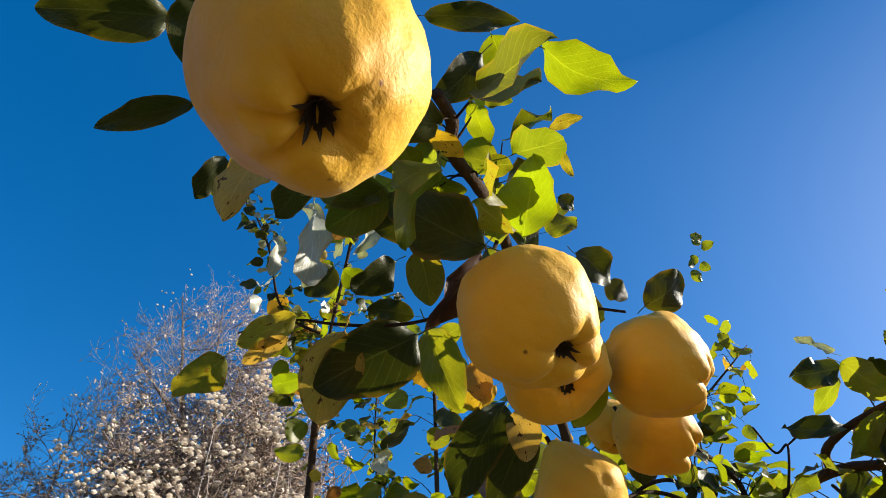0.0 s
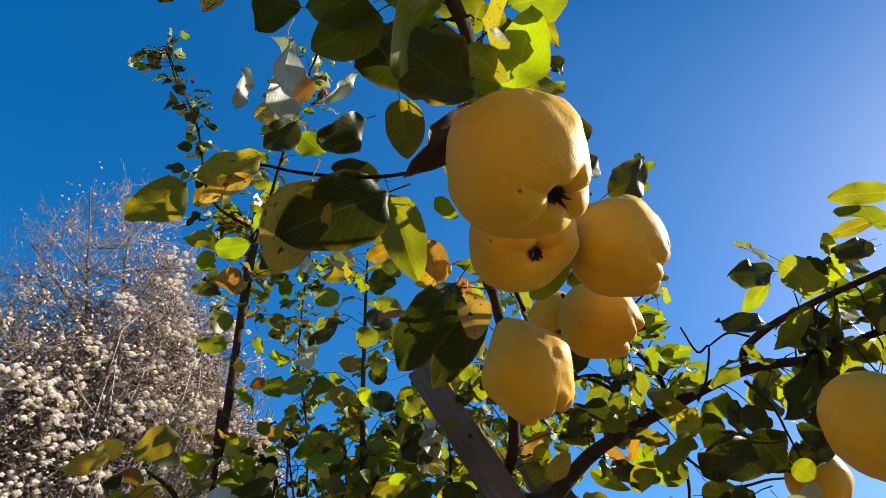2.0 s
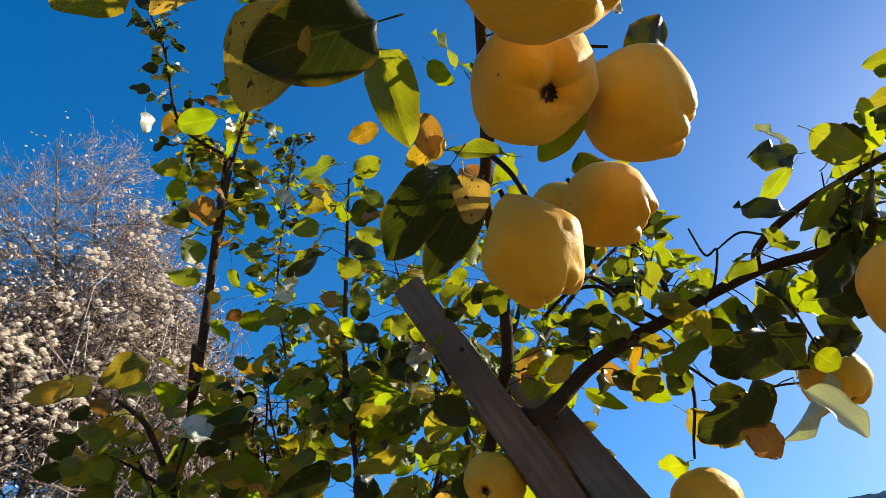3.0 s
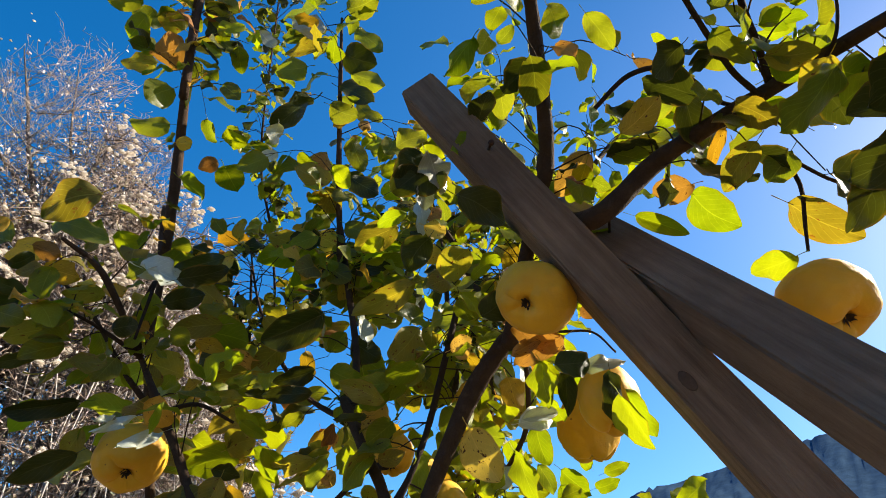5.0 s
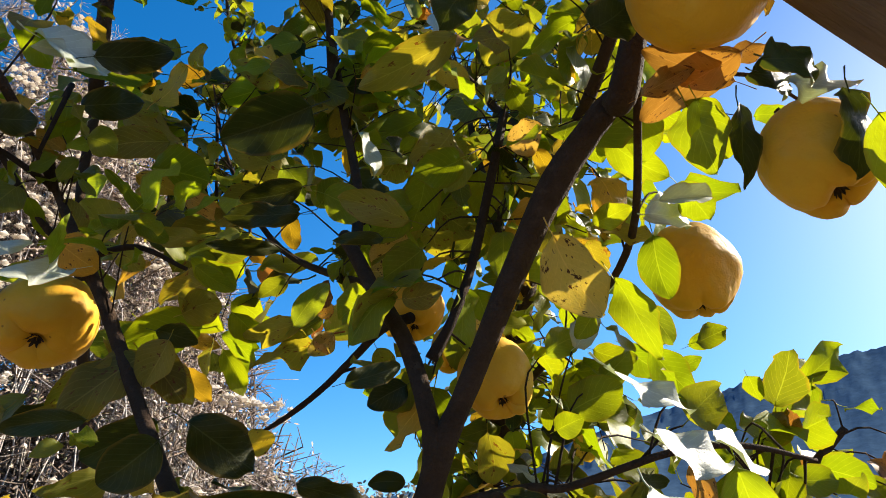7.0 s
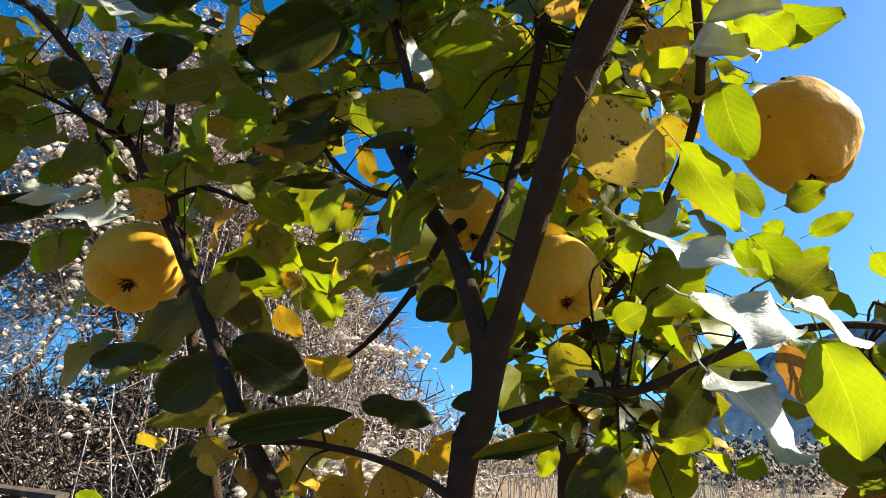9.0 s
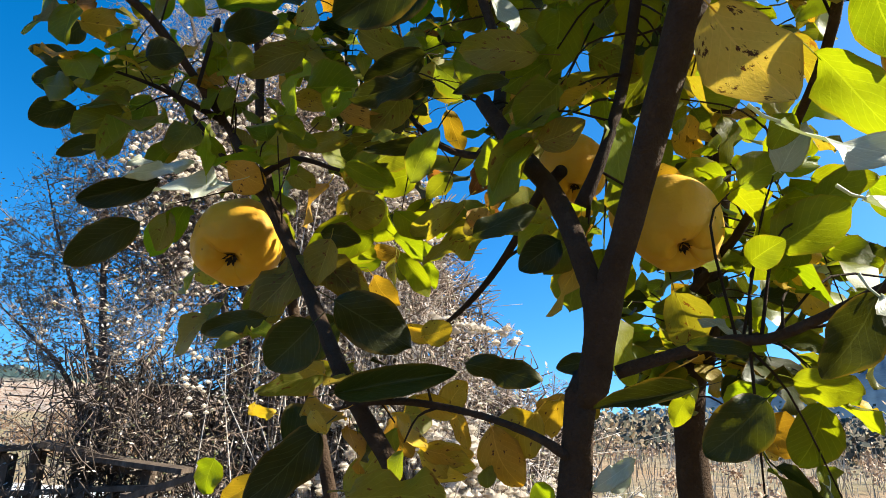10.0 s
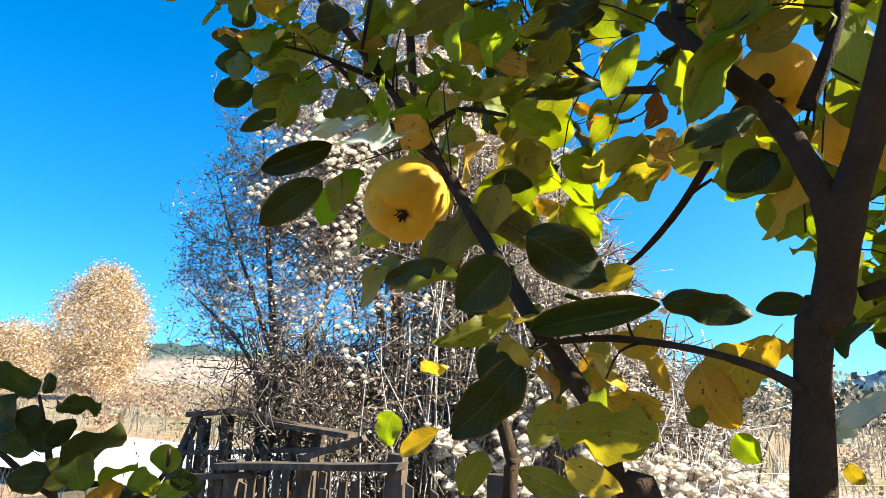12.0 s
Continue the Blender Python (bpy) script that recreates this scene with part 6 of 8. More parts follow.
far_leaf((-0.065, 1.368, 2.44), (0.008, 1.371, 2.417), (0.03, 0.98, 0.21), 0.65, "green", 3)
far_leaf((-0.08, 1.344, 2.377), (-0.008, 1.344, 2.36), (0.03, -0.99, 0.14), 0.80, "dark", 0)
far_leaf((-0.044, 1.394, 2.388), (0.007, 1.408, 2.351), (-0.24, 0.97, 0.03), 0.62, "green", 8)
far_leaf((-0.047, 1.457, 2.35), (-0.011, 1.487, 2.288), (-0.28, 0.92, 0.29), 0.63, "green", 6)
far_leaf((-0.058, 1.36, 2.171), (-0.125, 1.364, 2.181), (0.08, 0.98, 0.16), 0.72, "olive", 2)
far_leaf((-0.11, 1.372, 2.201), (-0.194, 1.392, 2.187), (-0.27, -0.86, 0.43), 0.76, "green", 8)
far_leaf((-0.063, 1.351, 2.197), (-0.023, 1.363, 2.167), (0.41, 0.53, 0.74), 0.82, "lime", 7)
far_leaf((-0.185, 1.405, 2.313), (-0.188, 1.427, 2.276), (-0.69, 0.6, 0.41), 0.88, "pale", 4)
far_leaf((-0.03, 1.388, 2.206), (0.026, 1.396, 2.179), (-0.14, 0.99, 0), 0.88, "dark", 0)
far_leaf((-0.083, 1.454, 2.128), (-0.045, 1.424, 2.171), (-0.19, 0.72, 0.67), 0.73, "green", 3)
far_leaf((-0.059, 1.387, 2.051), (-0.114, 1.387, 2.065), (0.04, -0.99, 0.12), 0.86, "dark", 9)
far_leaf((-0.025, 1.387, 2.104), (0.02, 1.389, 2.088), (0, 0.98, 0.17), 0.83, "green", 5)
far_leaf((0.101, 1.404, 2.185), (0.134, 1.427, 2.136), (0.65, -0.76, 0.08), 0.86, "pale", 2)
far_leaf((0.069, 1.295, 2.187), (0.025, 1.312, 2.17), (-0.03, 0.69, 0.73), 0.79, "lime", 3)
far_leaf((0.003, 1.367, 2.052), (0.091, 1.348, 2.064), (-0.13, 0.01, 0.99), 0.76, "lime", 1)
far_leaf((0.045, 1.409, 2.042), (0.096, 1.395, 2.055), (-0.04, 0.59, 0.81), 0.72, "lime", 3)
far_leaf((0.109, 1.389, 2.079), (0.16, 1.391, 2.063), (0.14, 0.81, 0.56), 0.74, "yellow", 6)
far_leaf((0.116, 1.334, 1.837), (0.166, 1.339, 1.816), (-0.05, 0.99, 0.12), 0.87, "olive", 4)
far_leaf((0.021, 1.316, 1.906), (0.051, 1.334, 1.867), (0.73, -0.62, 0.28), 0.86, "pale", 3)
far_leaf((0.018, 1.383, 1.887), (0.07, 1.388, 1.865), (-0.08, 1, 0.04), 0.89, "dark", 4)
far_leaf((-0.043, 1.387, 2.019), (0.002, 1.394, 1.995), (-0.05, 0.98, 0.2), 0.85, "green", 5)
far_leaf((-0.474, 1.357, 2.004), (-0.389, 1.344, 2.005), (-0.14, -0.89, 0.43), 0.65, "green", 8)
far_leaf((-0.388, 1.396, 2.028), (-0.354, 1.416, 1.986), (0.25, 0.78, 0.57), 0.90, "lime", 4)
far_leaf((-0.44, 1.326, 1.918), (-0.389, 1.326, 1.906), (0.13, 0.84, 0.53), 0.73, "yellow", 4)
far_leaf((-0.469, 1.327, 1.949), (-0.422, 1.326, 1.94), (0.1, 0.93, 0.34), 0.65, "orange", 1)
far_leaf((-0.31, 1.38, 1.965), (-0.22, 1.361, 1.976), (-0.09, 0.19, 0.98), 0.68, "green", 7)
far_leaf((-0.395, 1.332, 1.763), (-0.302, 1.311, 1.777), (-0.25, -0.56, 0.79), 0.76, "olive", 4)
far_leaf((-0.255, 1.347, 1.744), (-0.209, 1.353, 1.722), (0.1, 0.89, 0.45), 0.87, "yellow", 6)
far_leaf((-0.521, 1.357, 1.964), (-0.582, 1.395, 1.993), (-0.45, -0.87, 0.18), 0.92, "green", 1)
far_leaf((-0.48, 1.329, 1.843), (-0.436, 1.328, 1.835), (0.07, 0.98, 0.16), 0.84, "green", 6)
far_leaf((-0.026, 1.566, 1.812), (-0.124, 1.591, 1.793), (-0.3, -0.64, 0.71), 0.68, "dark", 8)
far_leaf((-0.087, 1.581, 1.823), (-0.01, 1.557, 1.846), (-0.4, -0.71, 0.59), 0.73, "green", 0)
far_leaf((-0.087, 1.609, 2.014), (-0.036, 1.63, 1.965), (-0.08, 0.94, 0.33), 0.82, "green", 3)
far_leaf((-0.118, 1.588, 1.774), (-0.066, 1.592, 1.754), (0.13, 0.85, 0.51), 0.86, "lime", 8)
far_leaf((0.02, 1.595, 1.79), (0.075, 1.647, 1.772), (-0.51, 0.72, 0.47), 0.92, "olive", 1)
far_leaf((-0.013, 1.625, 1.791), (0.005, 1.645, 1.753), (0.42, 0.71, 0.56), 0.71, "orange", 9)
far_leaf((0.062, 1.627, 1.822), (0.114, 1.641, 1.785), (-0.12, 0.97, 0.19), 0.82, "olive", 6)
far_leaf((0.133, 1.637, 1.82), (0.112, 1.665, 1.777), (0.07, 0.85, 0.52), 0.86, "yellow", 8)
far_leaf((-0.112, 1.678, 2.008), (-0.165, 1.745, 2.01), (0.69, 0.54, 0.48), 0.92, "olive", 2)
far_leaf((-0.209, 1.646, 1.91), (-0.272, 1.714, 1.897), (0.59, 0.65, 0.48), 0.92, "dark", 1)
far_leaf((-0.079, 1.643, 2.108), (-0.124, 1.67, 2.071), (0.28, 0.9, 0.34), 0.83, "lime", 7)
far_leaf((0.158, 1.668, 2.015), (0.121, 1.695, 1.978), (0.21, 0.88, 0.42), 0.68, "lime", 2)
far_leaf((-0.273, 1.728, 1.734), (-0.212, 1.73, 1.716), (0.21, 0.6, 0.77), 0.82, "lime", 8)
far_leaf((-0.297, 1.654, 2.158), (-0.228, 1.634, 2.177), (-0.19, 0.21, 0.96), 0.73, "yellow", 3)
far_leaf((-0.2, 1.506, 1.884), (-0.135, 1.498, 1.883), (0.05, 0.26, 0.97), 0.86, "green", 2)
far_leaf((-0.155, 1.547, 1.829), (-0.092, 1.53, 1.844), (0.24, 0.96, 0.13), 0.79, "green", 3)
far_leaf((-0.253, 1.528, 1.833), (-0.334, 1.528, 1.853), (0.04, 0.99, 0.15), 0.77, "olive", 4)
far_leaf((0.119, 1.73, 2.196), (0.002, 1.749, 2.191), (-0.17, -0.95, 0.28), 0.72, "green", 0)
far_leaf((-0.491, 1.631, 1.781), (-0.557, 1.663, 1.742), (-0.34, 0.36, 0.87), 0.66, "lime", 7)
far_leaf((-0.379, 1.739, 1.906), (-0.435, 1.771, 1.864), (0.36, 0.91, 0.21), 0.71, "lime", 8)
far_leaf((-0.323, 1.619, 1.804), (-0.271, 1.595, 1.833), (-0.51, -0.82, 0.24), 0.85, "green", 4)
far_leaf((0.065, 1.604, 2.169), (-0.007, 1.603, 2.188), (0.01, 1, 0.08), 0.89, "olive", 5)
far_leaf((-0.265, 1.528, 1.962), (-0.215, 1.523, 1.96), (0.11, 0.99, 0.04), 0.60, "green", 1)
far_leaf((0.01, 1.584, 2.092), (0.058, 1.594, 2.062), (0.44, 0.36, 0.82), 0.85, "lime", 1)
far_leaf((-0.028, 1.707, 2.217), (-0.108, 1.706, 2.237), (0.03, 0.99, 0.15), 0.75, "olive", 5)
far_leaf((0.09, 1.565, 2.007), (0.033, 1.568, 2.015), (-0.06, -1, 0.02), 0.81, "green", 2)
far_leaf((-0.13, 1.512, 1.879), (-0.093, 1.495, 1.899), (0.22, 0.91, 0.35), 0.67, "lime", 5)
far_leaf((-0.25, 1.49, 1.716), (-0.292, 1.519, 1.677), (-0.01, 0.81, 0.59), 0.76, "yellow", 5)
far_leaf((-0.222, 1.721, 1.72), (-0.308, 1.73, 1.726), (-0.04, -0.82, 0.57), 0.64, "olive", 4)
far_leaf((-0.311, 1.548, 2.021), (-0.22, 1.552, 1.991), (0.15, -0.93, 0.32), 0.61, "olive", 2)
far_leaf((-0.122, 1.455, 1.7), (-0.202, 1.473, 1.688), (0.06, 0.72, 0.69), 0.72, "lime", 5)
far_leaf((-0.31, 1.72, 2.117), (-0.393, 1.713, 2.148), (-0.03, 0.99, 0.11), 0.86, "olive", 6)
far_leaf((-0.246, 1.656, 1.751), (-0.176, 1.659, 1.727), (0.25, 0.52, 0.82), 0.90, "lime", 6)
far_leaf((-0.022, 1.478, 2.033), (0.031, 1.491, 1.997), (0.3, -0.95, 0.08), 0.63, "green", 7)
far_leaf((-0.297, 1.71, 2.086), (-0.343, 1.708, 2.102), (0.15, 0.81, 0.56), 0.89, "lime", 4)
far_leaf((-0.05, 1.543, 2.107), (0.005, 1.525, 2.124), (-0.31, -0.95, 0.02), 0.82, "green", 1)
far_leaf((0.062, 1.518, 2.136), (-0.026, 1.556, 2.092), (-0.42, -0.91, 0.05), 0.63, "lime", 3)
far_leaf((0.084, 1.531, 2.012), (0.13, 1.511, 2.036), (0.18, 0.89, 0.41), 0.90, "green", 2)
far_leaf((-0.152, 1.565, 1.792), (-0.194, 1.568, 1.797), (-0.06, -0.98, 0.2), 0.76, "dark", 1)
far_leaf((-0.361, 1.708, 1.989), (-0.435, 1.754, 1.928), (-0.54, -0.84, 0.02), 0.76, "lime", 0)
far_leaf((-0.319, 1.602, 1.776), (-0.364, 1.629, 1.741), (0.45, 0.89, 0.09), 0.70, "yellow", 1)
far_leaf((-0.259, 1.532, 2.021), (-0.299, 1.53, 2.034), (-0.03, 1, 0.02), 0.62, "olive", 9)
far_leaf((0.12, 1.5, 2.049), (0.026, 1.512, 2.051), (-0.12, -0.99, 0.06), 0.73, "green", 5)
far_leaf((-0.038, 1.656, 2.003), (-0.128, 1.658, 2.023), (0.04, 0.99, 0.12), 0.79, "olive", 1)
far_leaf((-0.03, 1.551, 2.029), (-0.08, 1.556, 2.033), (-0.09, -1, 0), 0.88, "dark", 5)
far_leaf((-0.59, 1.596, 2.072), (-0.654, 1.622, 2.044), (0.21, 0.92, 0.34), 0.70, "yellow", 5)
far_leaf((-0.102, 1.467, 1.701), (-0.056, 1.475, 1.676), (0.34, 0.53, 0.78), 0.87, "lime", 1)
far_leaf((-0.227, 1.459, 1.895), (-0.148, 1.452, 1.889), (0.12, 0.7, 0.7), 0.84, "lime", 9)
far_leaf((-0.366, 1.677, 1.795), (-0.459, 1.685, 1.803), (0.12, 0.6, 0.79), 0.63, "green", 9)
far_leaf((0.02, 1.721, 2.233), (0.117, 1.715, 2.219), (-0, -0.94, 0.34), 0.69, "green", 7)
far_leaf((-0.31, 1.544, 1.755), (-0.255, 1.551, 1.729), (0.2, 0.75, 0.63), 0.74, "green", 1)
far_leaf((-0.105, 1.542, 2.12), (-0.173, 1.544, 2.133), (0.07, 0.97, 0.21), 0.73, "olive", 5)
far_leaf((0.133, 1.716, 2.158), (0.18, 1.701, 2.173), (-0.35, -0.92, 0.16), 0.84, "green", 8)
far_leaf((0.023, 1.672, 2.215), (-0.027, 1.698, 2.18), (0.06, 0.82, 0.56), 0.70, "lime", 9)
far_leaf((-0.318, 1.6, 1.745), (-0.393, 1.62, 1.728), (0.04, 0.72, 0.69), 0.74, "lime", 1)
far_leaf((-0.193, 1.747, 1.743), (-0.245, 1.746, 1.757), (0.03, 0.99, 0.16), 0.91, "lime", 9)
far_leaf((-0.233, 1.583, 1.815), (-0.299, 1.616, 1.774), (-0.57, -0.77, 0.29), 0.67, "yellow", 2)
far_leaf((-0.346, 1.664, 2.058), (-0.245, 1.647, 2.063), (0.04, 0.47, 0.88), 0.66, "lime", 3)
far_leaf((-0.349, 1.513, 1.683), (-0.426, 1.534, 1.665), (-0.34, -0.74, 0.58), 0.78, "green", 2)
far_leaf((-0.093, 1.678, 2.113), (-0.133, 1.713, 2.062), (-0.24, 0.7, 0.67), 0.68, "green", 7)
far_leaf((-0.19, 1.563, 1.82), (-0.129, 1.536, 1.85), (-0.48, -0.85, 0.22), 0.77, "green", 5)
far_leaf((-0.121, 1.485, 1.77), (-0.196, 1.509, 1.745), (-0.39, -0.88, 0.29), 0.63, "olive", 9)
far_leaf((-0.113, 1.629, 1.844), (-0.189, 1.645, 1.835), (0.07, 0.72, 0.69), 0.81, "lime", 6)
far_leaf((-0.245, 1.462, 1.991), (-0.197, 1.434, 2.028), (0.43, 0.89, 0.11), 0.70, "yellow", 2)
far_leaf((-0.095, 1.568, 2.151), (-0.194, 1.605, 2.111), (0.03, 0.77, 0.64), 0.63, "lime", 3)
far_leaf((0.082, 1.567, 2.031), (0.121, 1.554, 2.046), (0.28, 0.95, 0.16), 0.76, "green", 7)
far_leaf((0.007, 1.617, 2.05), (0.079, 1.587, 2.086), (0.02, 0.78, 0.63), 0.81, "lime", 1)
far_leaf((-0.234, 1.741, 1.729), (-0.332, 1.755, 1.729), (0.14, 0.98, 0.11), 0.72, "green", 5)
far_leaf((-0.091, 1.46, 1.891), (-0.14, 1.489, 1.853), (-0.1, 0.73, 0.67), 0.74, "olive", 8)
far_leaf((0.042, 1.479, 2.017), (-0.046, 1.493, 2.014), (-0.16, -0.99, 0.07), 0.72, "green", 2)
far_leaf((-0.153, 1.581, 1.883), (-0.214, 1.623, 1.826), (-0.33, 0.56, 0.76), 0.86, "olive", 1)
far_leaf((-0.436, 1.594, 1.709), (-0.391, 1.605, 1.678), (-0.03, 0.95, 0.31), 0.80, "olive", 0)
far_leaf((0.075, 1.54, 2.156), (0.008, 1.583, 2.097), (-0.48, 0.35, 0.8), 0.78, "green", 7)
far_leaf((-0.214, 1.614, 1.907), (-0.14, 1.605, 1.903), (0.12, 0.99, 0.07), 0.68, "green", 2)
far_leaf((0.112, 1.47, 2.048), (0.037, 1.506, 2.004), (0.22, 0.91, 0.36), 0.67, "lime", 1)
far_leaf((0.261, 1.02, 1.826), (0.281, 1.013, 1.833), (0.3, 0.95, 0.08), 0.85, "orange", 9)
far_leaf((0.215, 1.15, 1.673), (0.204, 1.16, 1.655), (-0.7, -0.72, 0.02), 0.88, "lime", 6)
far_leaf((0.265, 1.1, 1.645), (0.287, 1.092, 1.655), (0.15, 0.89, 0.43), 0.73, "lime", 4)
leaf((0.058, 0.352, 2.016), (0.058, 0.306, 2.064), (-0.40, -0.66, -0.63), 0.69, "lime", 8)
leaf((0.015, 0.331, 2.029), (0.050, 0.325, 1.997), (-0.66, -0.29, -0.69), 0.50, "olive", 3)
leaf((0.031, 0.339, 1.993), (-0.048, 0.310, 2.006), (0.26, -0.87, -0.41), 0.61, "dark", 3)
leaf((0.025, 0.351, 2.002), (-0.024, 0.341, 1.988), (0.31, -0.74, -0.59), 0.29, "olive", 3)
leaf((-0.043, 0.292, 1.998), (-0.079, 0.308, 1.968), (0.41, -0.52, -0.75), 0.72, "green", 6)
leaf((-0.098, 0.292, 2.004), (-0.109, 0.301, 1.970), (0.81, -0.44, -0.39), 0.77, "dark", 2)
leaf((-0.112, 0.252, 1.995), (-0.127, 0.264, 1.930), (0.21, -0.95, -0.21), 0.45, "tan", 0)
leaf((-0.166, 0.294, 2.023), (-0.178, 0.308, 1.990), (0.75, -0.46, -0.48), 0.53, "dark", 2)
leaf((-0.119, 0.362, 2.052), (-0.105, 0.367, 1.963), (0.90, -0.43, 0.12), 0.41, "pale", 3)
leaf((-0.143, 0.376, 2.024), (-0.143, 0.387, 1.988), (0.81, -0.56, -0.16), 0.38, "pale", 3)
leaf((-0.045, 0.270, 2.024), (-0.028, 0.297, 2.014), (0.28, -0.51, -0.81), 0.62, "lime", 2)
leaf((-0.018, 0.276, 2.041), (0.008, 0.292, 2.036), (0.04, -0.35, -0.94), 0.55, "yellow", 5)
leaf((0.002, 0.353, 2.197), (0.018, 0.386, 2.177), (-0.36, -0.34, -0.87), 0.64, "lime", 5)
leaf((0.009, 0.345, 2.211), (0.041, 0.356, 2.209), (0.05, -0.29, -0.95), 0.76, "green", 4)
leaf((-0.038, 0.325, 2.059), (0.010, 0.332, 2.043), (-0.22, -0.40, -0.89), 0.39, "lime", 0)
leaf((0.075, 0.363, 2.036), (0.100, 0.362, 2.050), (-0.04, -1.00, -0.04), 0.95, "green", 5)
leaf((0.102, 0.393, 2.044), (0.135, 0.413, 2.030), (0.35, -0.84, -0.42), 0.84, "dark", 9)
leaf((0.188, 0.498, 2.077), (0.226, 0.478, 2.110), (0.10, -0.81, -0.59), 0.77, "dark", 2)
leaf((0.132, 0.423, 2.037), (0.153, 0.425, 2.029), (-0.00, -0.96, -0.27), 0.98, "dark", 7)
leaf((-0.121, 0.414, 1.970), (-0.156, 0.406, 1.935), (0.48, -0.82, -0.30), 0.53, "olive", 8)
leaf((-0.152, 0.386, 1.911), (-0.187, 0.401, 1.887), (0.41, -0.36, -0.84), 0.70, "olive", 5)
leaf((-0.121, 0.413, 1.950), (-0.159, 0.428, 1.928), (0.09, -0.76, -0.65), 0.34, "tan", 1)
leaf((-0.085, 0.436, 1.976), (-0.099, 0.476, 1.908), (0.30, -0.72, -0.62), 0.66, "tan", 4)
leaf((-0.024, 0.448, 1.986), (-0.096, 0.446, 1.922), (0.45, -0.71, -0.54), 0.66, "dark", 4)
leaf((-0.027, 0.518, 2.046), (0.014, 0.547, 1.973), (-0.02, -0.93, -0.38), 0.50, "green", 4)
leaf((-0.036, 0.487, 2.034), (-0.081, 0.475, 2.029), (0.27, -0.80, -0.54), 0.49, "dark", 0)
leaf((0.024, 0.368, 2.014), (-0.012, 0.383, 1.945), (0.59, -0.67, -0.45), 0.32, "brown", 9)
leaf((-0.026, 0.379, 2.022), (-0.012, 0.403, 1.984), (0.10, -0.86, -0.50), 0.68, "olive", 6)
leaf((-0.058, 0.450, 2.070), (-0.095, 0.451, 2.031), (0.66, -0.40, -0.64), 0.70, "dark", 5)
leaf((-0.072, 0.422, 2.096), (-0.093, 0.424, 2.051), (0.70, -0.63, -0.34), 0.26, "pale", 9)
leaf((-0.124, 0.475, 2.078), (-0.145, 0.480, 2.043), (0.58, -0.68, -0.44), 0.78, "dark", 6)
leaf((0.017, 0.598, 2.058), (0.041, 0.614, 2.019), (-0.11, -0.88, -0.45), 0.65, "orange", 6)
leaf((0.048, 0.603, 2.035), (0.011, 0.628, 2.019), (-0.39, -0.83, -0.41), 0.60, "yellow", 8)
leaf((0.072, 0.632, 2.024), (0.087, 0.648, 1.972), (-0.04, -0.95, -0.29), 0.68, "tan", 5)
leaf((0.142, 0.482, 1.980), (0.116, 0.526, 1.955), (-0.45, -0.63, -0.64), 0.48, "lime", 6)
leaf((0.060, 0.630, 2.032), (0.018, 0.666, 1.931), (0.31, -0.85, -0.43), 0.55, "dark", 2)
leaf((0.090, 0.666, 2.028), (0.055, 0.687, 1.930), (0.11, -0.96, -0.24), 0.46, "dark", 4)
leaf((0.408, 0.578, 2.078), (0.358, 0.575, 2.064), (0.10, -0.98, -0.16), 0.68, "dark", 8)
leaf((0.369, 0.516, 2.042), (0.397, 0.496, 2.000), (-0.85, -0.27, -0.44), 0.65, "green", 0)
leaf((0.415, 0.594, 2.078), (0.400, 0.639, 2.055), (-0.66, -0.50, -0.56), 0.38, "green", 4)
leaf((0.432, 0.620, 2.036), (0.342, 0.608, 2.015), (0.08, -0.98, 0.17), 0.26, "dark", 5)
leaf((0.472, 0.458, 2.106), (0.422, 0.488, 2.113), (-0.44, -0.60, -0.67), 0.43, "green", 0)
leaf((0.448, 0.464, 2.071), (0.421, 0.510, 2.077), (-0.78, -0.39, -0.49), 0.29, "olive", 4)
leaf((0.442, 0.481, 2.055), (0.399, 0.485, 2.034), (0.15, -0.87, -0.47), 0.41, "dark", 5)
leaf((0.404, 0.533, 2.005), (0.393, 0.585, 1.982), (-0.77, -0.38, -0.51), 0.38, "green", 5)
leaf((0.420, 0.548, 2.017), (0.421, 0.555, 1.935), (-0.44, -0.89, -0.08), 0.44, "dark", 7)
leaf((0.424, 0.554, 1.962), (0.377, 0.551, 1.892), (0.33, -0.93, -0.18), 0.45, "dark", 2)
leaf((0.394, 0.832, 2.033), (0.428, 0.792, 2.052), (-0.61, -0.70, -0.37), 0.63, "lime", 7)
leaf((0.420, 0.598, 2.112), (0.377, 0.587, 2.121), (0.22, -0.96, -0.16), 0.26, "pale", 9)
leaf((0.317, 0.746, 2.086), (0.352, 0.735, 2.066), (-0.54, -0.53, -0.65), 0.47, "lime", 6)
leaf((0.408, 0.856, 2.123), (0.441, 0.824, 2.112), (-0.68, -0.53, -0.51), 0.31, "lime", 0)
leaf((0.078, 0.359, 2.170), (0.107, 0.342, 2.168), (-0.40, -0.59, -0.70), 0.39, "olive", 9)
leaf((0.087, 0.364, 2.150), (0.103, 0.383, 2.131), (-0.17, -0.60, -0.78), 0.32, "olive", 0)
leaf((0.057, 0.263, 2.149), (0.128, 0.278, 2.108), (-0.50, 0.06, -0.86), 0.55, "lime", 2)
leaf((0.018, 0.281, 2.198), (0.035, 0.318, 2.180), (-0.11, -0.39, -0.92), 0.87, "lime", 3)
leaf((0.013, 0.276, 2.155), (-0.020, 0.294, 2.110), (0.51, -0.61, -0.61), 0.59, "dark", 5)
leaf((-0.034, 0.238, 2.140), (0.039, 0.253, 2.167), (0.38, -0.35, -0.86), 0.30, "dark", 5)
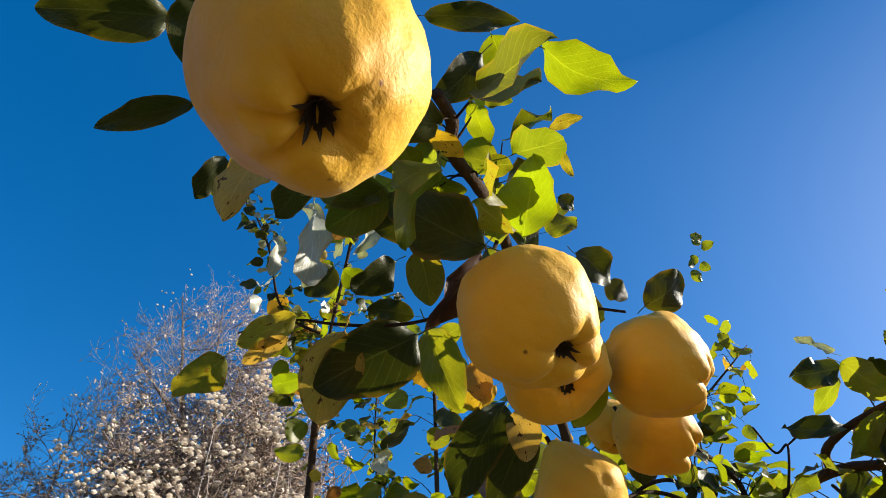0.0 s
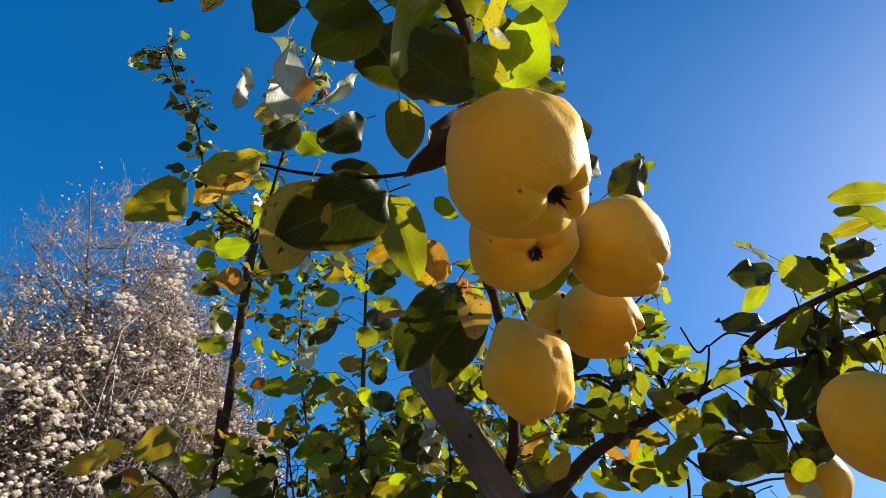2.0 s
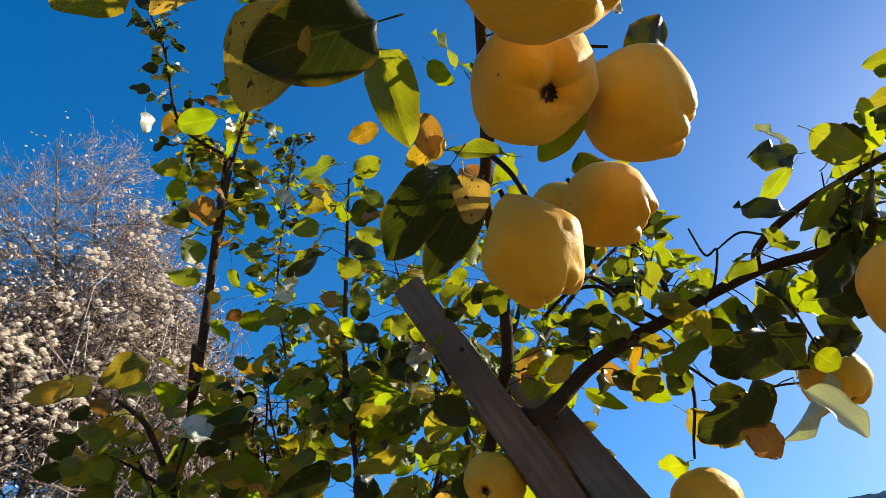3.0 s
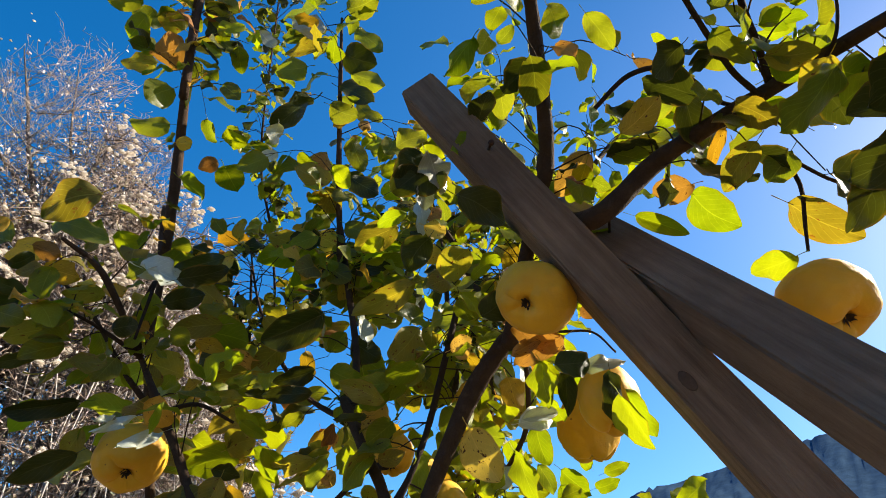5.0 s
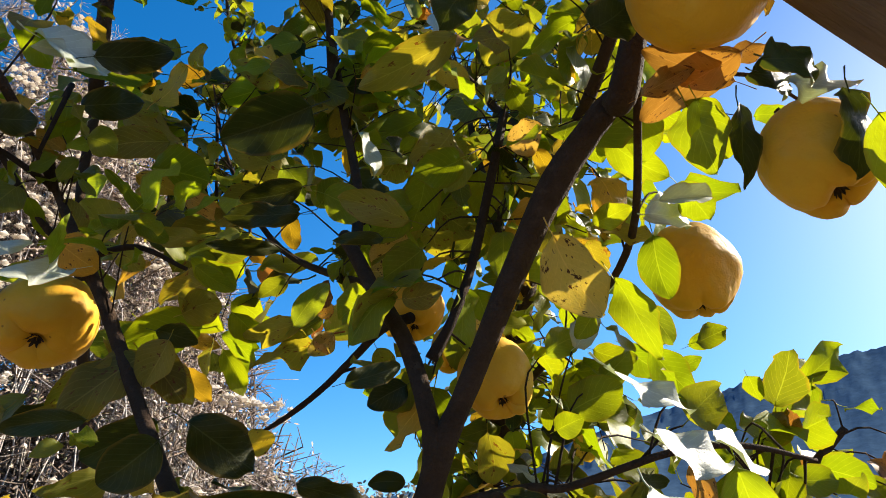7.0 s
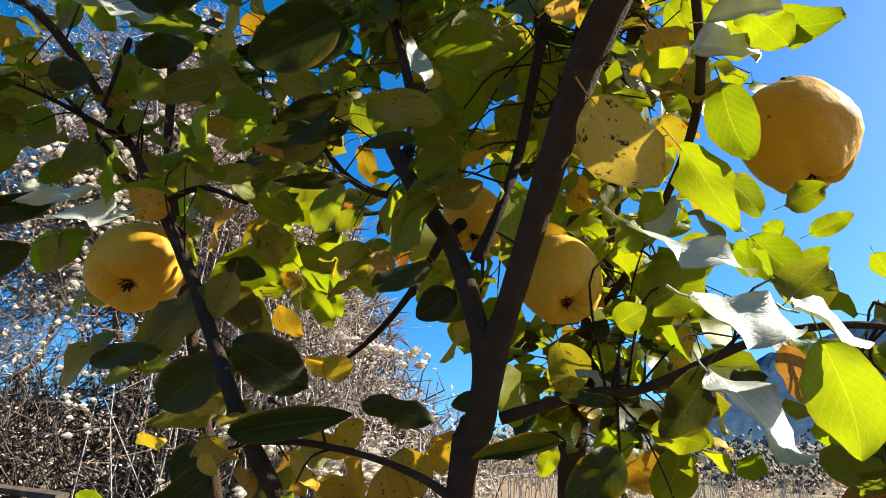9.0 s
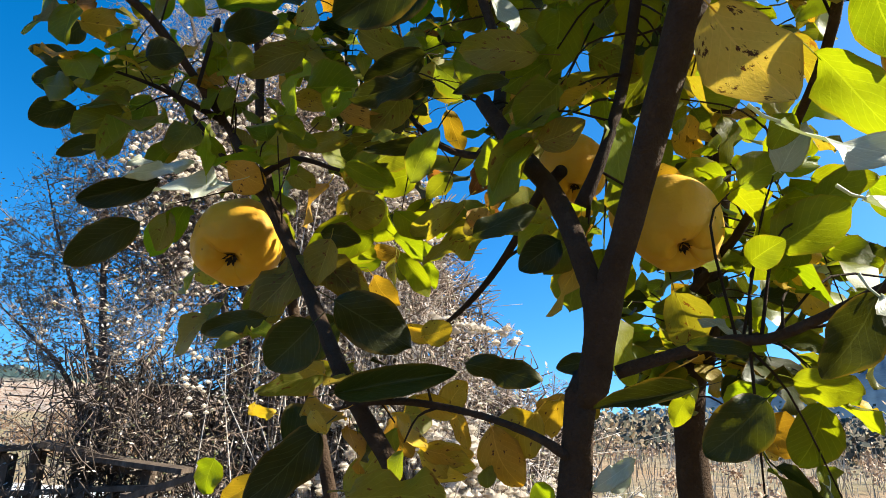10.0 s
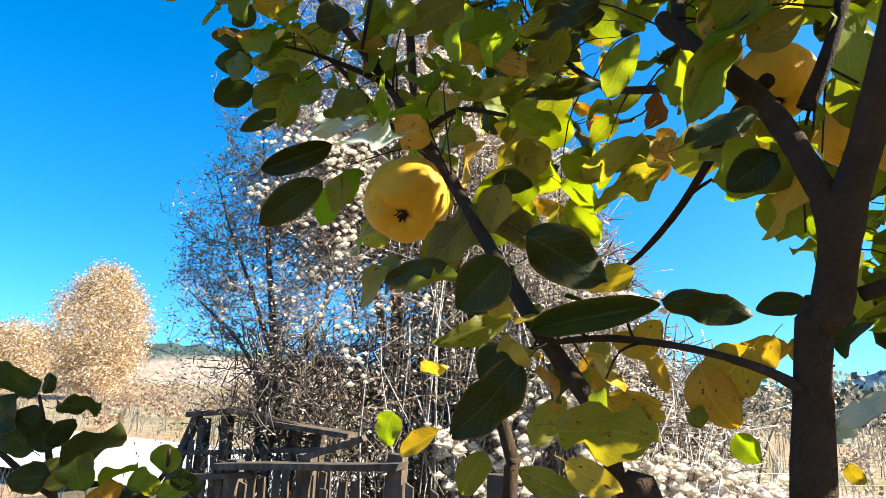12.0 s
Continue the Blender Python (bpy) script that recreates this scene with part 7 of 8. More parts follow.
leaf((-0.169, 0.187, 2.022), (-0.225, 0.167, 1.984), (0.61, -0.26, -0.75), 0.46, "dark", 4)
leaf((-0.108, 0.140, 1.954), (-0.116, 0.161, 1.929), (0.61, -0.50, -0.61), 0.61, "dark", 0)
leaf((-0.105, 0.171, 1.911), (-0.143, 0.170, 1.888), (0.43, -0.60, -0.67), 0.30, "dark", 4)
leaf((0.007, 0.322, 2.180), (0.041, 0.333, 2.170), (-0.15, -0.37, -0.92), 0.53, "green", 2)
leaf((0.005, 0.334, 2.171), (0.020, 0.357, 2.136), (-0.36, -0.70, -0.61), 0.55, "lime", 8)
leaf((-0.046, 0.305, 2.032), (-0.021, 0.289, 2.035), (-0.15, -0.42, -0.90), 0.80, "lime", 3)
leaf((0.021, 0.339, 2.081), (0.046, 0.329, 2.077), (-0.24, -0.24, -0.94), 0.76, "green", 5)
leaf((0.082, 0.345, 2.058), (0.097, 0.354, 2.055), (0.38, -0.79, -0.48), 0.83, "dark", 9)
leaf((-0.087, 0.289, 1.982), (-0.040, 0.297, 1.998), (0.33, -0.72, -0.61), 0.53, "green", 9)
leaf((-0.172, 0.628, 2.037), (-0.214, 0.644, 2.032), (-0.16, -0.63, -0.76), 0.59, "lime", 6)
leaf((-0.162, 0.548, 2.162), (-0.190, 0.540, 2.147), (0.40, -0.88, -0.27), 0.92, "tan", 2)
leaf((-0.139, 0.535, 2.212), (-0.161, 0.550, 2.186), (-0.00, -0.87, -0.49), 0.77, "orange", 6)
leaf((-0.138, 0.546, 2.136), (-0.110, 0.565, 2.127), (-0.01, -0.41, -0.91), 0.92, "lime", 4)
leaf((-0.019, 0.626, 2.062), (-0.048, 0.649, 2.056), (-0.31, -0.62, -0.72), 0.56, "yellow", 9)
leaf((0.018, 0.549, 2.078), (0.045, 0.558, 2.064), (-0.27, -0.51, -0.82), 0.62, "lime", 0)
leaf((0.124, 0.652, 2.076), (0.054, 0.653, 2.076), (-0.02, -0.98, -0.18), 0.31, "green", 4)
leaf((0.202, 0.783, 1.878), (0.226, 0.760, 1.904), (-0.49, -0.83, -0.28), 0.59, "yellow", 0)
leaf((0.088, 1.027, 2.002), (0.046, 1.013, 1.953), (0.20, -0.97, 0.10), 1.02, "dark", 4)
leaf((0.070, 1.009, 2.002), (0.102, 1.022, 1.961), (0.39, -0.92, 0.01), 0.78, "pale", 8)
leaf((-0.358, 1.228, 2.001), (-0.433, 1.235, 1.956), (0.04, -0.97, -0.22), 0.68, "olive", 2)
leaf((-0.490, 1.289, 1.966), (-0.562, 1.294, 1.932), (0.01, -0.98, -0.19), 0.51, "yellow", 5)
leaf((-0.284, 1.242, 1.903), (-0.236, 1.297, 1.909), (0.66, -0.63, 0.41), 0.67, "pale", 9)
leaf((0.429, 0.834, 1.980), (0.395, 0.838, 2.009), (-0.43, -0.82, -0.39), 0.67, "green", 8)
leaf((0.472, 0.808, 2.025), (0.436, 0.823, 2.009), (-0.45, -0.88, 0.15), 0.71, "dark", 0)
leaf((0.456, 0.721, 1.948), (0.441, 0.729, 1.985), (-0.19, -0.97, 0.12), 0.96, "dark", 9)
leaf((0.451, 0.712, 1.923), (0.374, 0.738, 1.904), (-0.30, -0.95, -0.08), 0.65, "dark", 6)
leaf((0.447, 0.684, 1.897), (0.507, 0.672, 1.930), (-0.26, -0.96, 0.11), 0.48, "dark", 3)
leaf((0.425, 0.745, 1.931), (0.408, 0.747, 1.951), (-0.49, -0.80, -0.35), 1.15, "dark", 0)
leaf((0.428, 0.597, 1.956), (0.441, 0.600, 1.909), (-0.30, -0.94, -0.15), 0.91, "dark", 4)
leaf((0.441, 0.662, 1.956), (0.453, 0.632, 1.978), (-0.65, -0.61, -0.45), 0.76, "lime", 8)
leaf((0.421, 0.641, 1.884), (0.437, 0.635, 1.869), (-0.60, -0.72, -0.35), 1.15, "lime", 8)
leaf((0.431, 0.507, 2.060), (0.415, 0.506, 2.070), (-0.52, -0.32, -0.79), 0.84, "green", 3)
leaf((0.447, 0.481, 2.049), (0.414, 0.488, 2.034), (-0.19, -0.98, -0.06), 0.51, "dark", 1)
leaf((0.401, 0.644, 1.846), (0.443, 0.631, 1.806), (-0.08, -0.97, 0.25), 0.62, "pale", 6)
leaf((0.400, 0.793, 1.888), (0.439, 0.770, 1.893), (-0.50, -0.86, 0.02), 0.87, "dark", 1)
leaf((0.420, 1.026, 2.025), (0.465, 1.006, 1.968), (-0.77, -0.45, -0.45), 0.72, "lime", 2)
leaf((0.381, 0.958, 1.984), (0.350, 1.016, 1.994), (-0.69, -0.27, -0.67), 0.54, "orange", 7)
leaf((0.284, 0.925, 1.948), (0.259, 0.975, 1.930), (-0.40, -0.48, -0.78), 0.29, "lime", 9)
leaf((0.350, 1.045, 1.986), (0.405, 1.016, 1.953), (-0.61, -0.67, -0.43), 0.35, "lime", 6)
leaf((0.254, 0.960, 2.006), (0.229, 1.000, 1.963), (-0.25, -0.78, -0.57), 0.57, "tan", 6)
leaf((0.327, 0.835, 2.067), (0.362, 0.835, 2.045), (-0.49, -0.42, -0.76), 0.77, "green", 6)
leaf((0.364, 0.792, 2.003), (0.394, 0.787, 1.990), (-0.41, -0.31, -0.86), 0.67, "lime", 5)
leaf((0.338, 0.770, 1.985), (0.372, 0.744, 1.975), (-0.52, -0.38, -0.77), 0.58, "olive", 4)
leaf((0.329, 0.804, 1.963), (0.379, 0.816, 1.951), (-0.20, -0.17, -0.96), 0.60, "olive", 8)
leaf((0.355, 0.817, 1.932), (0.340, 0.853, 1.896), (-0.46, -0.71, -0.53), 0.55, "olive", 1)
leaf((0.399, 0.848, 1.893), (0.445, 0.821, 1.849), (-0.71, -0.58, -0.40), 0.55, "olive", 2)
leaf((0.386, 0.835, 1.827), (0.367, 0.881, 1.822), (-0.68, -0.35, -0.65), 0.55, "lime", 7)
leaf((0.312, 0.856, 2.018), (0.351, 0.878, 1.965), (0.09, -0.94, -0.34), 0.64, "dark", 1)
leaf((0.358, 0.858, 1.983), (0.356, 0.896, 1.951), (-0.69, -0.47, -0.55), 0.29, "yellow", 1)
leaf((0.397, 0.763, 1.937), (0.408, 0.729, 1.944), (-0.69, -0.34, -0.63), 0.73, "lime", 5)
leaf((0.440, 0.776, 1.895), (0.408, 0.792, 1.836), (-0.31, -0.95, -0.09), 0.53, "dark", 8)
leaf((0.387, 0.749, 1.982), (0.372, 0.774, 1.947), (-0.67, -0.71, -0.22), 0.71, "olive", 3)
leaf((0.161, 0.835, 2.078), (0.193, 0.867, 2.070), (0.34, -0.54, -0.77), 0.69, "green", 7)
leaf((0.206, 0.845, 2.092), (0.244, 0.864, 2.067), (-0.18, -0.61, -0.77), 0.57, "green", 3)
leaf((0.037, 1.066, 2.044), (0.074, 1.058, 2.068), (-0.25, -0.96, 0.07), 0.89, "green", 5)
leaf((0.069, 1.094, 2.071), (0.106, 1.095, 2.058), (-0.21, -0.75, -0.63), 0.68, "lime", 4)
leaf((0.036, 1.033, 1.953), (0.077, 1.023, 1.983), (0.16, -0.85, -0.50), 0.75, "dark", 5)
leaf((0.071, 1.027, 1.968), (0.080, 1.038, 1.939), (0.42, -0.88, -0.22), 0.84, "pale", 6)
leaf((0.059, 1.045, 1.934), (0.024, 1.072, 1.925), (-0.39, -0.70, -0.60), 0.46, "lime", 2)
leaf((0.038, 1.068, 1.909), (0.013, 1.082, 1.897), (-0.25, -0.83, -0.49), 0.60, "lime", 5)
leaf((0.095, 0.919, 1.887), (0.150, 0.932, 1.872), (0.13, -0.93, -0.34), 0.67, "dark", 9)
leaf((0.204, 0.987, 1.755), (0.231, 0.996, 1.725), (-0.32, -0.80, -0.51), 0.60, "lime", 2)
leaf((0.273, 0.947, 1.725), (0.292, 0.946, 1.681), (-0.77, -0.56, -0.31), 0.46, "lime", 7)
leaf((0.199, 1.040, 1.704), (0.246, 1.056, 1.723), (0.24, -0.95, 0.21), 0.53, "pale", 4)
leaf((0.157, 1.089, 1.705), (0.198, 1.100, 1.655), (-0.05, -0.97, -0.24), 0.69, "tan", 0)
leaf((0.222, 0.965, 1.776), (0.189, 1.021, 1.758), (-0.70, -0.56, -0.45), 0.40, "orange", 0)
leaf((0.253, 0.936, 1.737), (0.263, 0.940, 1.691), (0.00, -0.99, -0.10), 0.47, "dark", 2)
leaf((0.207, 0.944, 1.741), (0.245, 0.952, 1.753), (0.22, -0.97, -0.09), 0.59, "dark", 2)
leaf((0.011, 1.392, 1.755), (-0.002, 1.387, 1.718), (0.67, -0.74, -0.12), 0.64, "orange", 9)
leaf((0.075, 1.242, 1.760), (0.048, 1.267, 1.737), (-0.03, -0.69, -0.73), 0.86, "tan", 5)
leaf((-0.192, 1.316, 1.971), (-0.256, 1.295, 1.928), (0.49, -0.80, -0.34), 0.40, "dark", 5)
leaf((-0.001, 1.366, 2.002), (0.064, 1.375, 2.028), (0.26, -0.90, -0.34), 0.45, "dark", 3)
leaf((0.143, 0.992, 1.795), (0.171, 0.992, 1.825), (0.04, -1.00, -0.05), 0.82, "dark", 0)
leaf((0.098, 1.125, 1.953), (0.074, 1.132, 1.903), (0.12, -0.97, -0.21), 0.77, "dark", 0)
leaf((0.157, 1.150, 1.960), (0.125, 1.166, 1.910), (-0.11, -0.97, -0.23), 0.74, "olive", 2)
leaf((0.106, 1.214, 1.860), (0.071, 1.199, 1.802), (0.33, -0.94, 0.05), 0.66, "olive", 5)
leaf((0.228, 0.981, 1.767), (0.176, 0.993, 1.788), (-0.42, -0.57, -0.70), 0.37, "orange", 3)
leaf((-0.200, 1.275, 1.696), (-0.229, 1.209, 1.662), (0.79, -0.52, 0.32), 0.23, "pale", 3)
leaf((-0.238, 1.311, 1.926), (-0.277, 1.240, 1.890), (0.85, -0.52, 0.11), 0.29, "pale", 0)
leaf((-0.232, 1.249, 1.894), (-0.173, 1.271, 1.933), (0.58, -0.63, -0.52), 0.47, "dark", 0)
leaf((-0.264, 1.325, 1.885), (-0.210, 1.343, 1.914), (0.48, -0.77, -0.43), 0.58, "dark", 8)
leaf((-0.175, 1.347, 1.873), (-0.248, 1.344, 1.850), (0.14, -0.94, -0.33), 0.49, "olive", 1)
leaf((-0.260, 1.217, 1.693), (-0.250, 1.260, 1.706), (0.88, -0.32, 0.36), 0.27, "pale", 2)
leaf((-0.020, 1.230, 1.757), (-0.084, 1.230, 1.746), (0.04, -0.98, -0.20), 0.38, "dark", 8)
leaf((-0.183, 1.368, 1.587), (-0.250, 1.344, 1.566), (0.30, -0.94, 0.16), 0.34, "olive", 6)
leaf((-0.146, 1.344, 1.641), (-0.201, 1.318, 1.590), (0.09, -0.92, 0.37), 0.67, "olive", 7)
leaf((0.020, 1.395, 1.693), (-0.062, 1.448, 1.654), (0.06, -0.53, -0.84), 0.34, "olive", 8)
leaf((0.010, 1.419, 1.719), (-0.031, 1.397, 1.682), (0.25, -0.93, 0.27), 0.41, "green", 6)
leaf((0.235, 1.093, 1.719), (0.252, 1.104, 1.675), (-0.48, -0.79, -0.38), 0.61, "lime", 1)
leaf((0.217, 1.122, 1.694), (0.245, 1.108, 1.632), (-0.77, -0.60, -0.22), 0.41, "lime", 3)
leaf((0.202, 0.995, 1.758), (0.218, 0.995, 1.711), (-0.82, -0.50, -0.27), 0.65, "lime", 3)
leaf((0.228, 0.983, 1.754), (0.237, 0.988, 1.705), (0.07, -0.99, -0.10), 0.41, "dark", 1)
leaf((0.255, 0.926, 1.714), (0.284, 0.926, 1.667), (-0.81, -0.33, -0.49), 0.55, "lime", 6)
leaf((0.197, 0.925, 1.732), (0.232, 0.925, 1.742), (-0.03, -0.99, 0.10), 0.78, "dark", 2)
leaf((0.277, 1.239, 1.901), (0.337, 1.222, 1.856), (-0.57, -0.64, -0.52), 0.52, "lime", 0)
leaf((0.196, 1.021, 1.704), (0.236, 1.023, 1.716), (0.03, -1.00, 0.04), 0.36, "pale", 6)
leaf((0.319, 1.249, 1.680), (0.362, 1.252, 1.641), (-0.31, -0.86, -0.40), 0.64, "lime", 4)
leaf((0.268, 1.266, 1.678), (0.302, 1.246, 1.666), (-0.56, -0.68, -0.47), 0.64, "lime", 1)
leaf((0.151, 1.007, 1.598), (0.204, 1.017, 1.582), (0.31, -0.81, 0.50), 0.27, "pale", 0)
leaf((0.429, 1.354, 1.720), (0.456, 1.325, 1.733), (-0.64, -0.72, -0.28), 0.50, "lime", 4)
leaf((0.192, 1.100, 1.722), (0.210, 1.075, 1.729), (-0.50, -0.54, -0.67), 0.58, "lime", 3)
leaf((0.032, 1.136, 1.599), (0.069, 1.137, 1.617), (0.01, -1.00, 0.04), 0.41, "dark", 2)
leaf((0.054, 1.095, 1.945), (0.006, 1.114, 1.910), (0.14, -0.78, -0.62), 0.64, "olive", 1)
leaf((-0.026, 1.256, 1.879), (-0.086, 1.254, 1.834), (0.35, -0.82, -0.44), 0.60, "dark", 6)
leaf((0.085, 1.106, 1.876), (0.015, 1.155, 1.846), (-0.20, -0.70, -0.68), 0.39, "olive", 5)
leaf((-0.005, 1.270, 1.801), (0.042, 1.264, 1.790), (-0.23, -0.81, -0.54), 0.85, "green", 0)
leaf((-0.206, 1.242, 1.688), (-0.193, 1.210, 1.715), (-0.01, -0.65, -0.76), 0.26, "lime", 8)
leaf((-0.124, 1.326, 1.656), (-0.137, 1.328, 1.611), (-0.17, -0.98, 0.01), 0.79, "olive", 6)
leaf((-0.120, 1.430, 1.734), (-0.140, 1.434, 1.707), (0.16, -0.96, -0.24), 1.15, "olive", 0)
leaf((-0.089, 1.416, 1.713), (-0.052, 1.442, 1.689), (0.08, -0.72, -0.68), 0.62, "lime", 6)
leaf((-0.120, 1.412, 1.757), (-0.088, 1.416, 1.741), (-0.07, -0.92, -0.38), 0.69, "lime", 3)
leaf((-0.217, 1.357, 1.823), (-0.182, 1.377, 1.791), (-0.11, -0.78, -0.62), 0.31, "lime", 5)
leaf((0.141, 1.148, 1.810), (0.163, 1.126, 1.820), (-0.63, -0.74, -0.25), 1.01, "tan", 0)
leaf((0.164, 1.142, 1.809), (0.179, 1.144, 1.778), (-0.56, -0.76, -0.33), 0.49, "yellow", 7)
leaf((0.094, 1.172, 1.998), (0.129, 1.185, 1.996), (0.28, -0.78, -0.56), 0.77, "tan", 6)
leaf((0.221, 1.205, 1.949), (0.263, 1.224, 1.933), (0.09, -0.75, -0.66), 0.86, "olive", 5)
leaf((0.179, 1.004, 1.762), (0.205, 0.982, 1.778), (-0.44, -0.81, -0.38), 0.40, "orange", 8)
leaf((0.224, 0.948, 1.739), (0.274, 0.941, 1.751), (-0.13, -0.99, -0.02), 0.29, "pale", 8)
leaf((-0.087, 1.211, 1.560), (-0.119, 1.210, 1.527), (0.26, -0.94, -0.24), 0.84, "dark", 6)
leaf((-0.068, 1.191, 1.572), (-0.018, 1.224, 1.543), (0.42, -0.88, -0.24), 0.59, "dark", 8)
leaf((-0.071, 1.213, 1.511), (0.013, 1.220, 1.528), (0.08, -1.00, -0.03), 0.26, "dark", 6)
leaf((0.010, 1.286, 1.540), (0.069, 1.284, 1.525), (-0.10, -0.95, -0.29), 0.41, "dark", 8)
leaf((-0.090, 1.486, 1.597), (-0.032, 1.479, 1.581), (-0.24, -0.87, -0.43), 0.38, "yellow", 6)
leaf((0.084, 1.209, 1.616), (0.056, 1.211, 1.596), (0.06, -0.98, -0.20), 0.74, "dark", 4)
leaf((0.230, 1.024, 1.558), (0.240, 1.025, 1.512), (-0.74, -0.65, -0.18), 0.64, "lime", 5)
leaf((0.168, 0.996, 1.566), (0.214, 1.007, 1.558), (0.28, -0.78, 0.55), 0.55, "pale", 0)
leaf((0.224, 1.032, 1.570), (0.267, 1.048, 1.567), (0.31, -0.70, 0.65), 0.67, "pale", 1)
leaf((0.193, 1.047, 1.546), (0.216, 1.023, 1.508), (0.41, -0.65, 0.64), 0.71, "pale", 5)
leaf((0.198, 1.059, 1.549), (0.177, 1.064, 1.517), (-0.11, -0.99, -0.08), 0.54, "dark", 9)
leaf((0.171, 1.107, 1.511), (0.144, 1.114, 1.485), (-0.13, -0.99, -0.11), 0.69, "dark", 3)
leaf((0.141, 1.101, 1.515), (0.094, 1.099, 1.505), (-0.02, -0.97, 0.26), 0.23, "dark", 6)
leaf((0.066, 1.254, 1.504), (0.035, 1.270, 1.469), (-0.19, -0.95, -0.26), 0.75, "yellow", 8)
leaf((0.084, 1.307, 1.517), (0.060, 1.336, 1.485), (-0.19, -0.78, -0.59), 0.49, "yellow", 9)
leaf((0.256, 1.150, 1.686), (0.272, 1.136, 1.652), (-0.67, -0.74, -0.00), 0.50, "green", 5)
leaf((0.385, 1.423, 1.731), (0.422, 1.397, 1.691), (-0.74, -0.61, -0.27), 0.67, "lime", 4)
leaf((0.428, 1.399, 1.733), (0.411, 1.403, 1.747), (-0.46, -0.83, -0.32), 1.08, "lime", 2)
leaf((0.446, 1.431, 1.708), (0.467, 1.391, 1.719), (-0.82, -0.50, -0.29), 0.50, "lime", 2)
leaf((0.225, 1.044, 1.733), (0.253, 1.052, 1.713), (-0.44, -0.45, -0.78), 0.70, "lime", 8)
leaf((-0.025, 1.215, 1.860), (-0.097, 1.221, 1.812), (0.31, -0.76, -0.56), 0.64, "dark", 6)
leaf((0.073, 1.189, 1.747), (0.005, 1.205, 1.765), (-0.32, -0.81, -0.49), 0.41, "olive", 1)
leaf((0.052, 1.184, 1.726), (0.014, 1.175, 1.713), (0.34, -0.86, -0.39), 0.29, "dark", 2)
leaf((-0.024, 1.249, 1.794), (-0.075, 1.243, 1.768), (0.33, -0.83, -0.44), 0.51, "dark", 9)
leaf((0.084, 1.208, 1.724), (0.056, 1.202, 1.698), (0.43, -0.87, -0.25), 0.68, "olive", 9)
leaf((-0.138, 1.413, 1.719), (-0.109, 1.453, 1.711), (0.73, -0.59, -0.34), 0.72, "olive", 7)
leaf((-0.118, 1.330, 1.732), (-0.078, 1.344, 1.714), (0.12, -0.90, -0.43), 0.43, "lime", 1)
leaf((-0.142, 1.342, 1.666), (-0.104, 1.356, 1.662), (0.27, -0.81, -0.52), 0.63, "dark", 3)
leaf((-0.005, 1.349, 1.697), (-0.092, 1.425, 1.669), (-0.40, -0.69, -0.60), 0.23, "olive", 7)
leaf((0.024, 1.311, 1.676), (0.003, 1.316, 1.654), (0.13, -0.93, -0.33), 0.71, "tan", 5)
leaf((-0.150, 1.377, 1.650), (-0.100, 1.381, 1.611), (0.26, -0.94, 0.23), 0.58, "olive", 1)
leaf((-0.142, 1.528, 1.667), (-0.112, 1.543, 1.628), (-0.17, -0.88, -0.45), 0.67, "yellow", 2)
leaf((-0.104, 1.507, 1.692), (-0.073, 1.554, 1.645), (0.20, -0.76, -0.62), 0.39, "lime", 9)
leaf((-0.163, 1.297, 1.577), (-0.231, 1.294, 1.562), (0.08, -0.99, -0.14), 0.31, "dark", 1)
leaf((-0.150, 1.359, 1.639), (-0.186, 1.333, 1.597), (0.52, -0.85, 0.10), 0.53, "olive", 2)
leaf((0.181, 1.145, 1.583), (0.194, 1.129, 1.591), (-0.66, -0.68, -0.32), 0.86, "lime", 6)
leaf((0.253, 1.096, 1.567), (0.266, 1.095, 1.535), (-0.72, -0.64, -0.27), 0.50, "orange", 0)
leaf((0.208, 1.179, 1.525), (0.240, 1.171, 1.512), (-0.39, -0.79, -0.48), 0.65, "lime", 7)
leaf((0.137, 1.101, 1.512), (0.129, 1.103, 1.497), (-0.15, -0.99, -0.05), 0.61, "lime", 1)
leaf((0.193, 1.207, 1.550), (0.173, 1.211, 1.569), (0.39, -0.74, 0.55), 0.48, "pale", 7)
leaf((0.148, 1.157, 1.541), (0.181, 1.154, 1.537), (-0.05, -0.99, 0.13), 0.30, "dark", 3)
leaf((-0.055, 1.451, 1.466), (-0.002, 1.456, 1.459), (0.08, -0.98, -0.19), 0.52, "yellow", 1)
leaf((-0.011, 1.321, 1.500), (0.007, 1.316, 1.528), (0.12, -0.96, -0.25), 0.70, "yellow", 5)
leaf((-0.112, 1.231, 1.479), (-0.086, 1.242, 1.494), (0.37, -0.93, 0.05), 1.15, "dark", 3)
leaf((-0.072, 1.178, 1.500), (-0.061, 1.178, 1.487), (0.15, -0.98, 0.16), 0.62, "yellow", 2)
leaf((-0.048, 1.191, 1.452), (0.010, 1.209, 1.442), (0.10, -0.72, -0.69), 0.84, "olive", 8)
leaf((-0.066, 1.185, 1.489), (-0.113, 1.186, 1.443), (0.30, -0.90, -0.31), 0.50, "dark", 3)
leaf((0.033, 1.260, 1.493), (0.053, 1.268, 1.449), (-0.12, -0.97, -0.22), 0.68, "yellow", 2)
leaf((-0.062, 1.459, 1.462), (-0.001, 1.450, 1.449), (-0.17, -0.97, -0.15), 0.54, "yellow", 4)
leaf((-0.057, 1.472, 1.443), (-0.006, 1.444, 1.441), (-0.48, -0.88, -0.08), 0.32, "yellow", 3)
leaf((-0.050, 1.228, 1.428), (-0.014, 1.217, 1.414), (-0.18, -0.94, 0.29), 0.54, "yellow", 0)
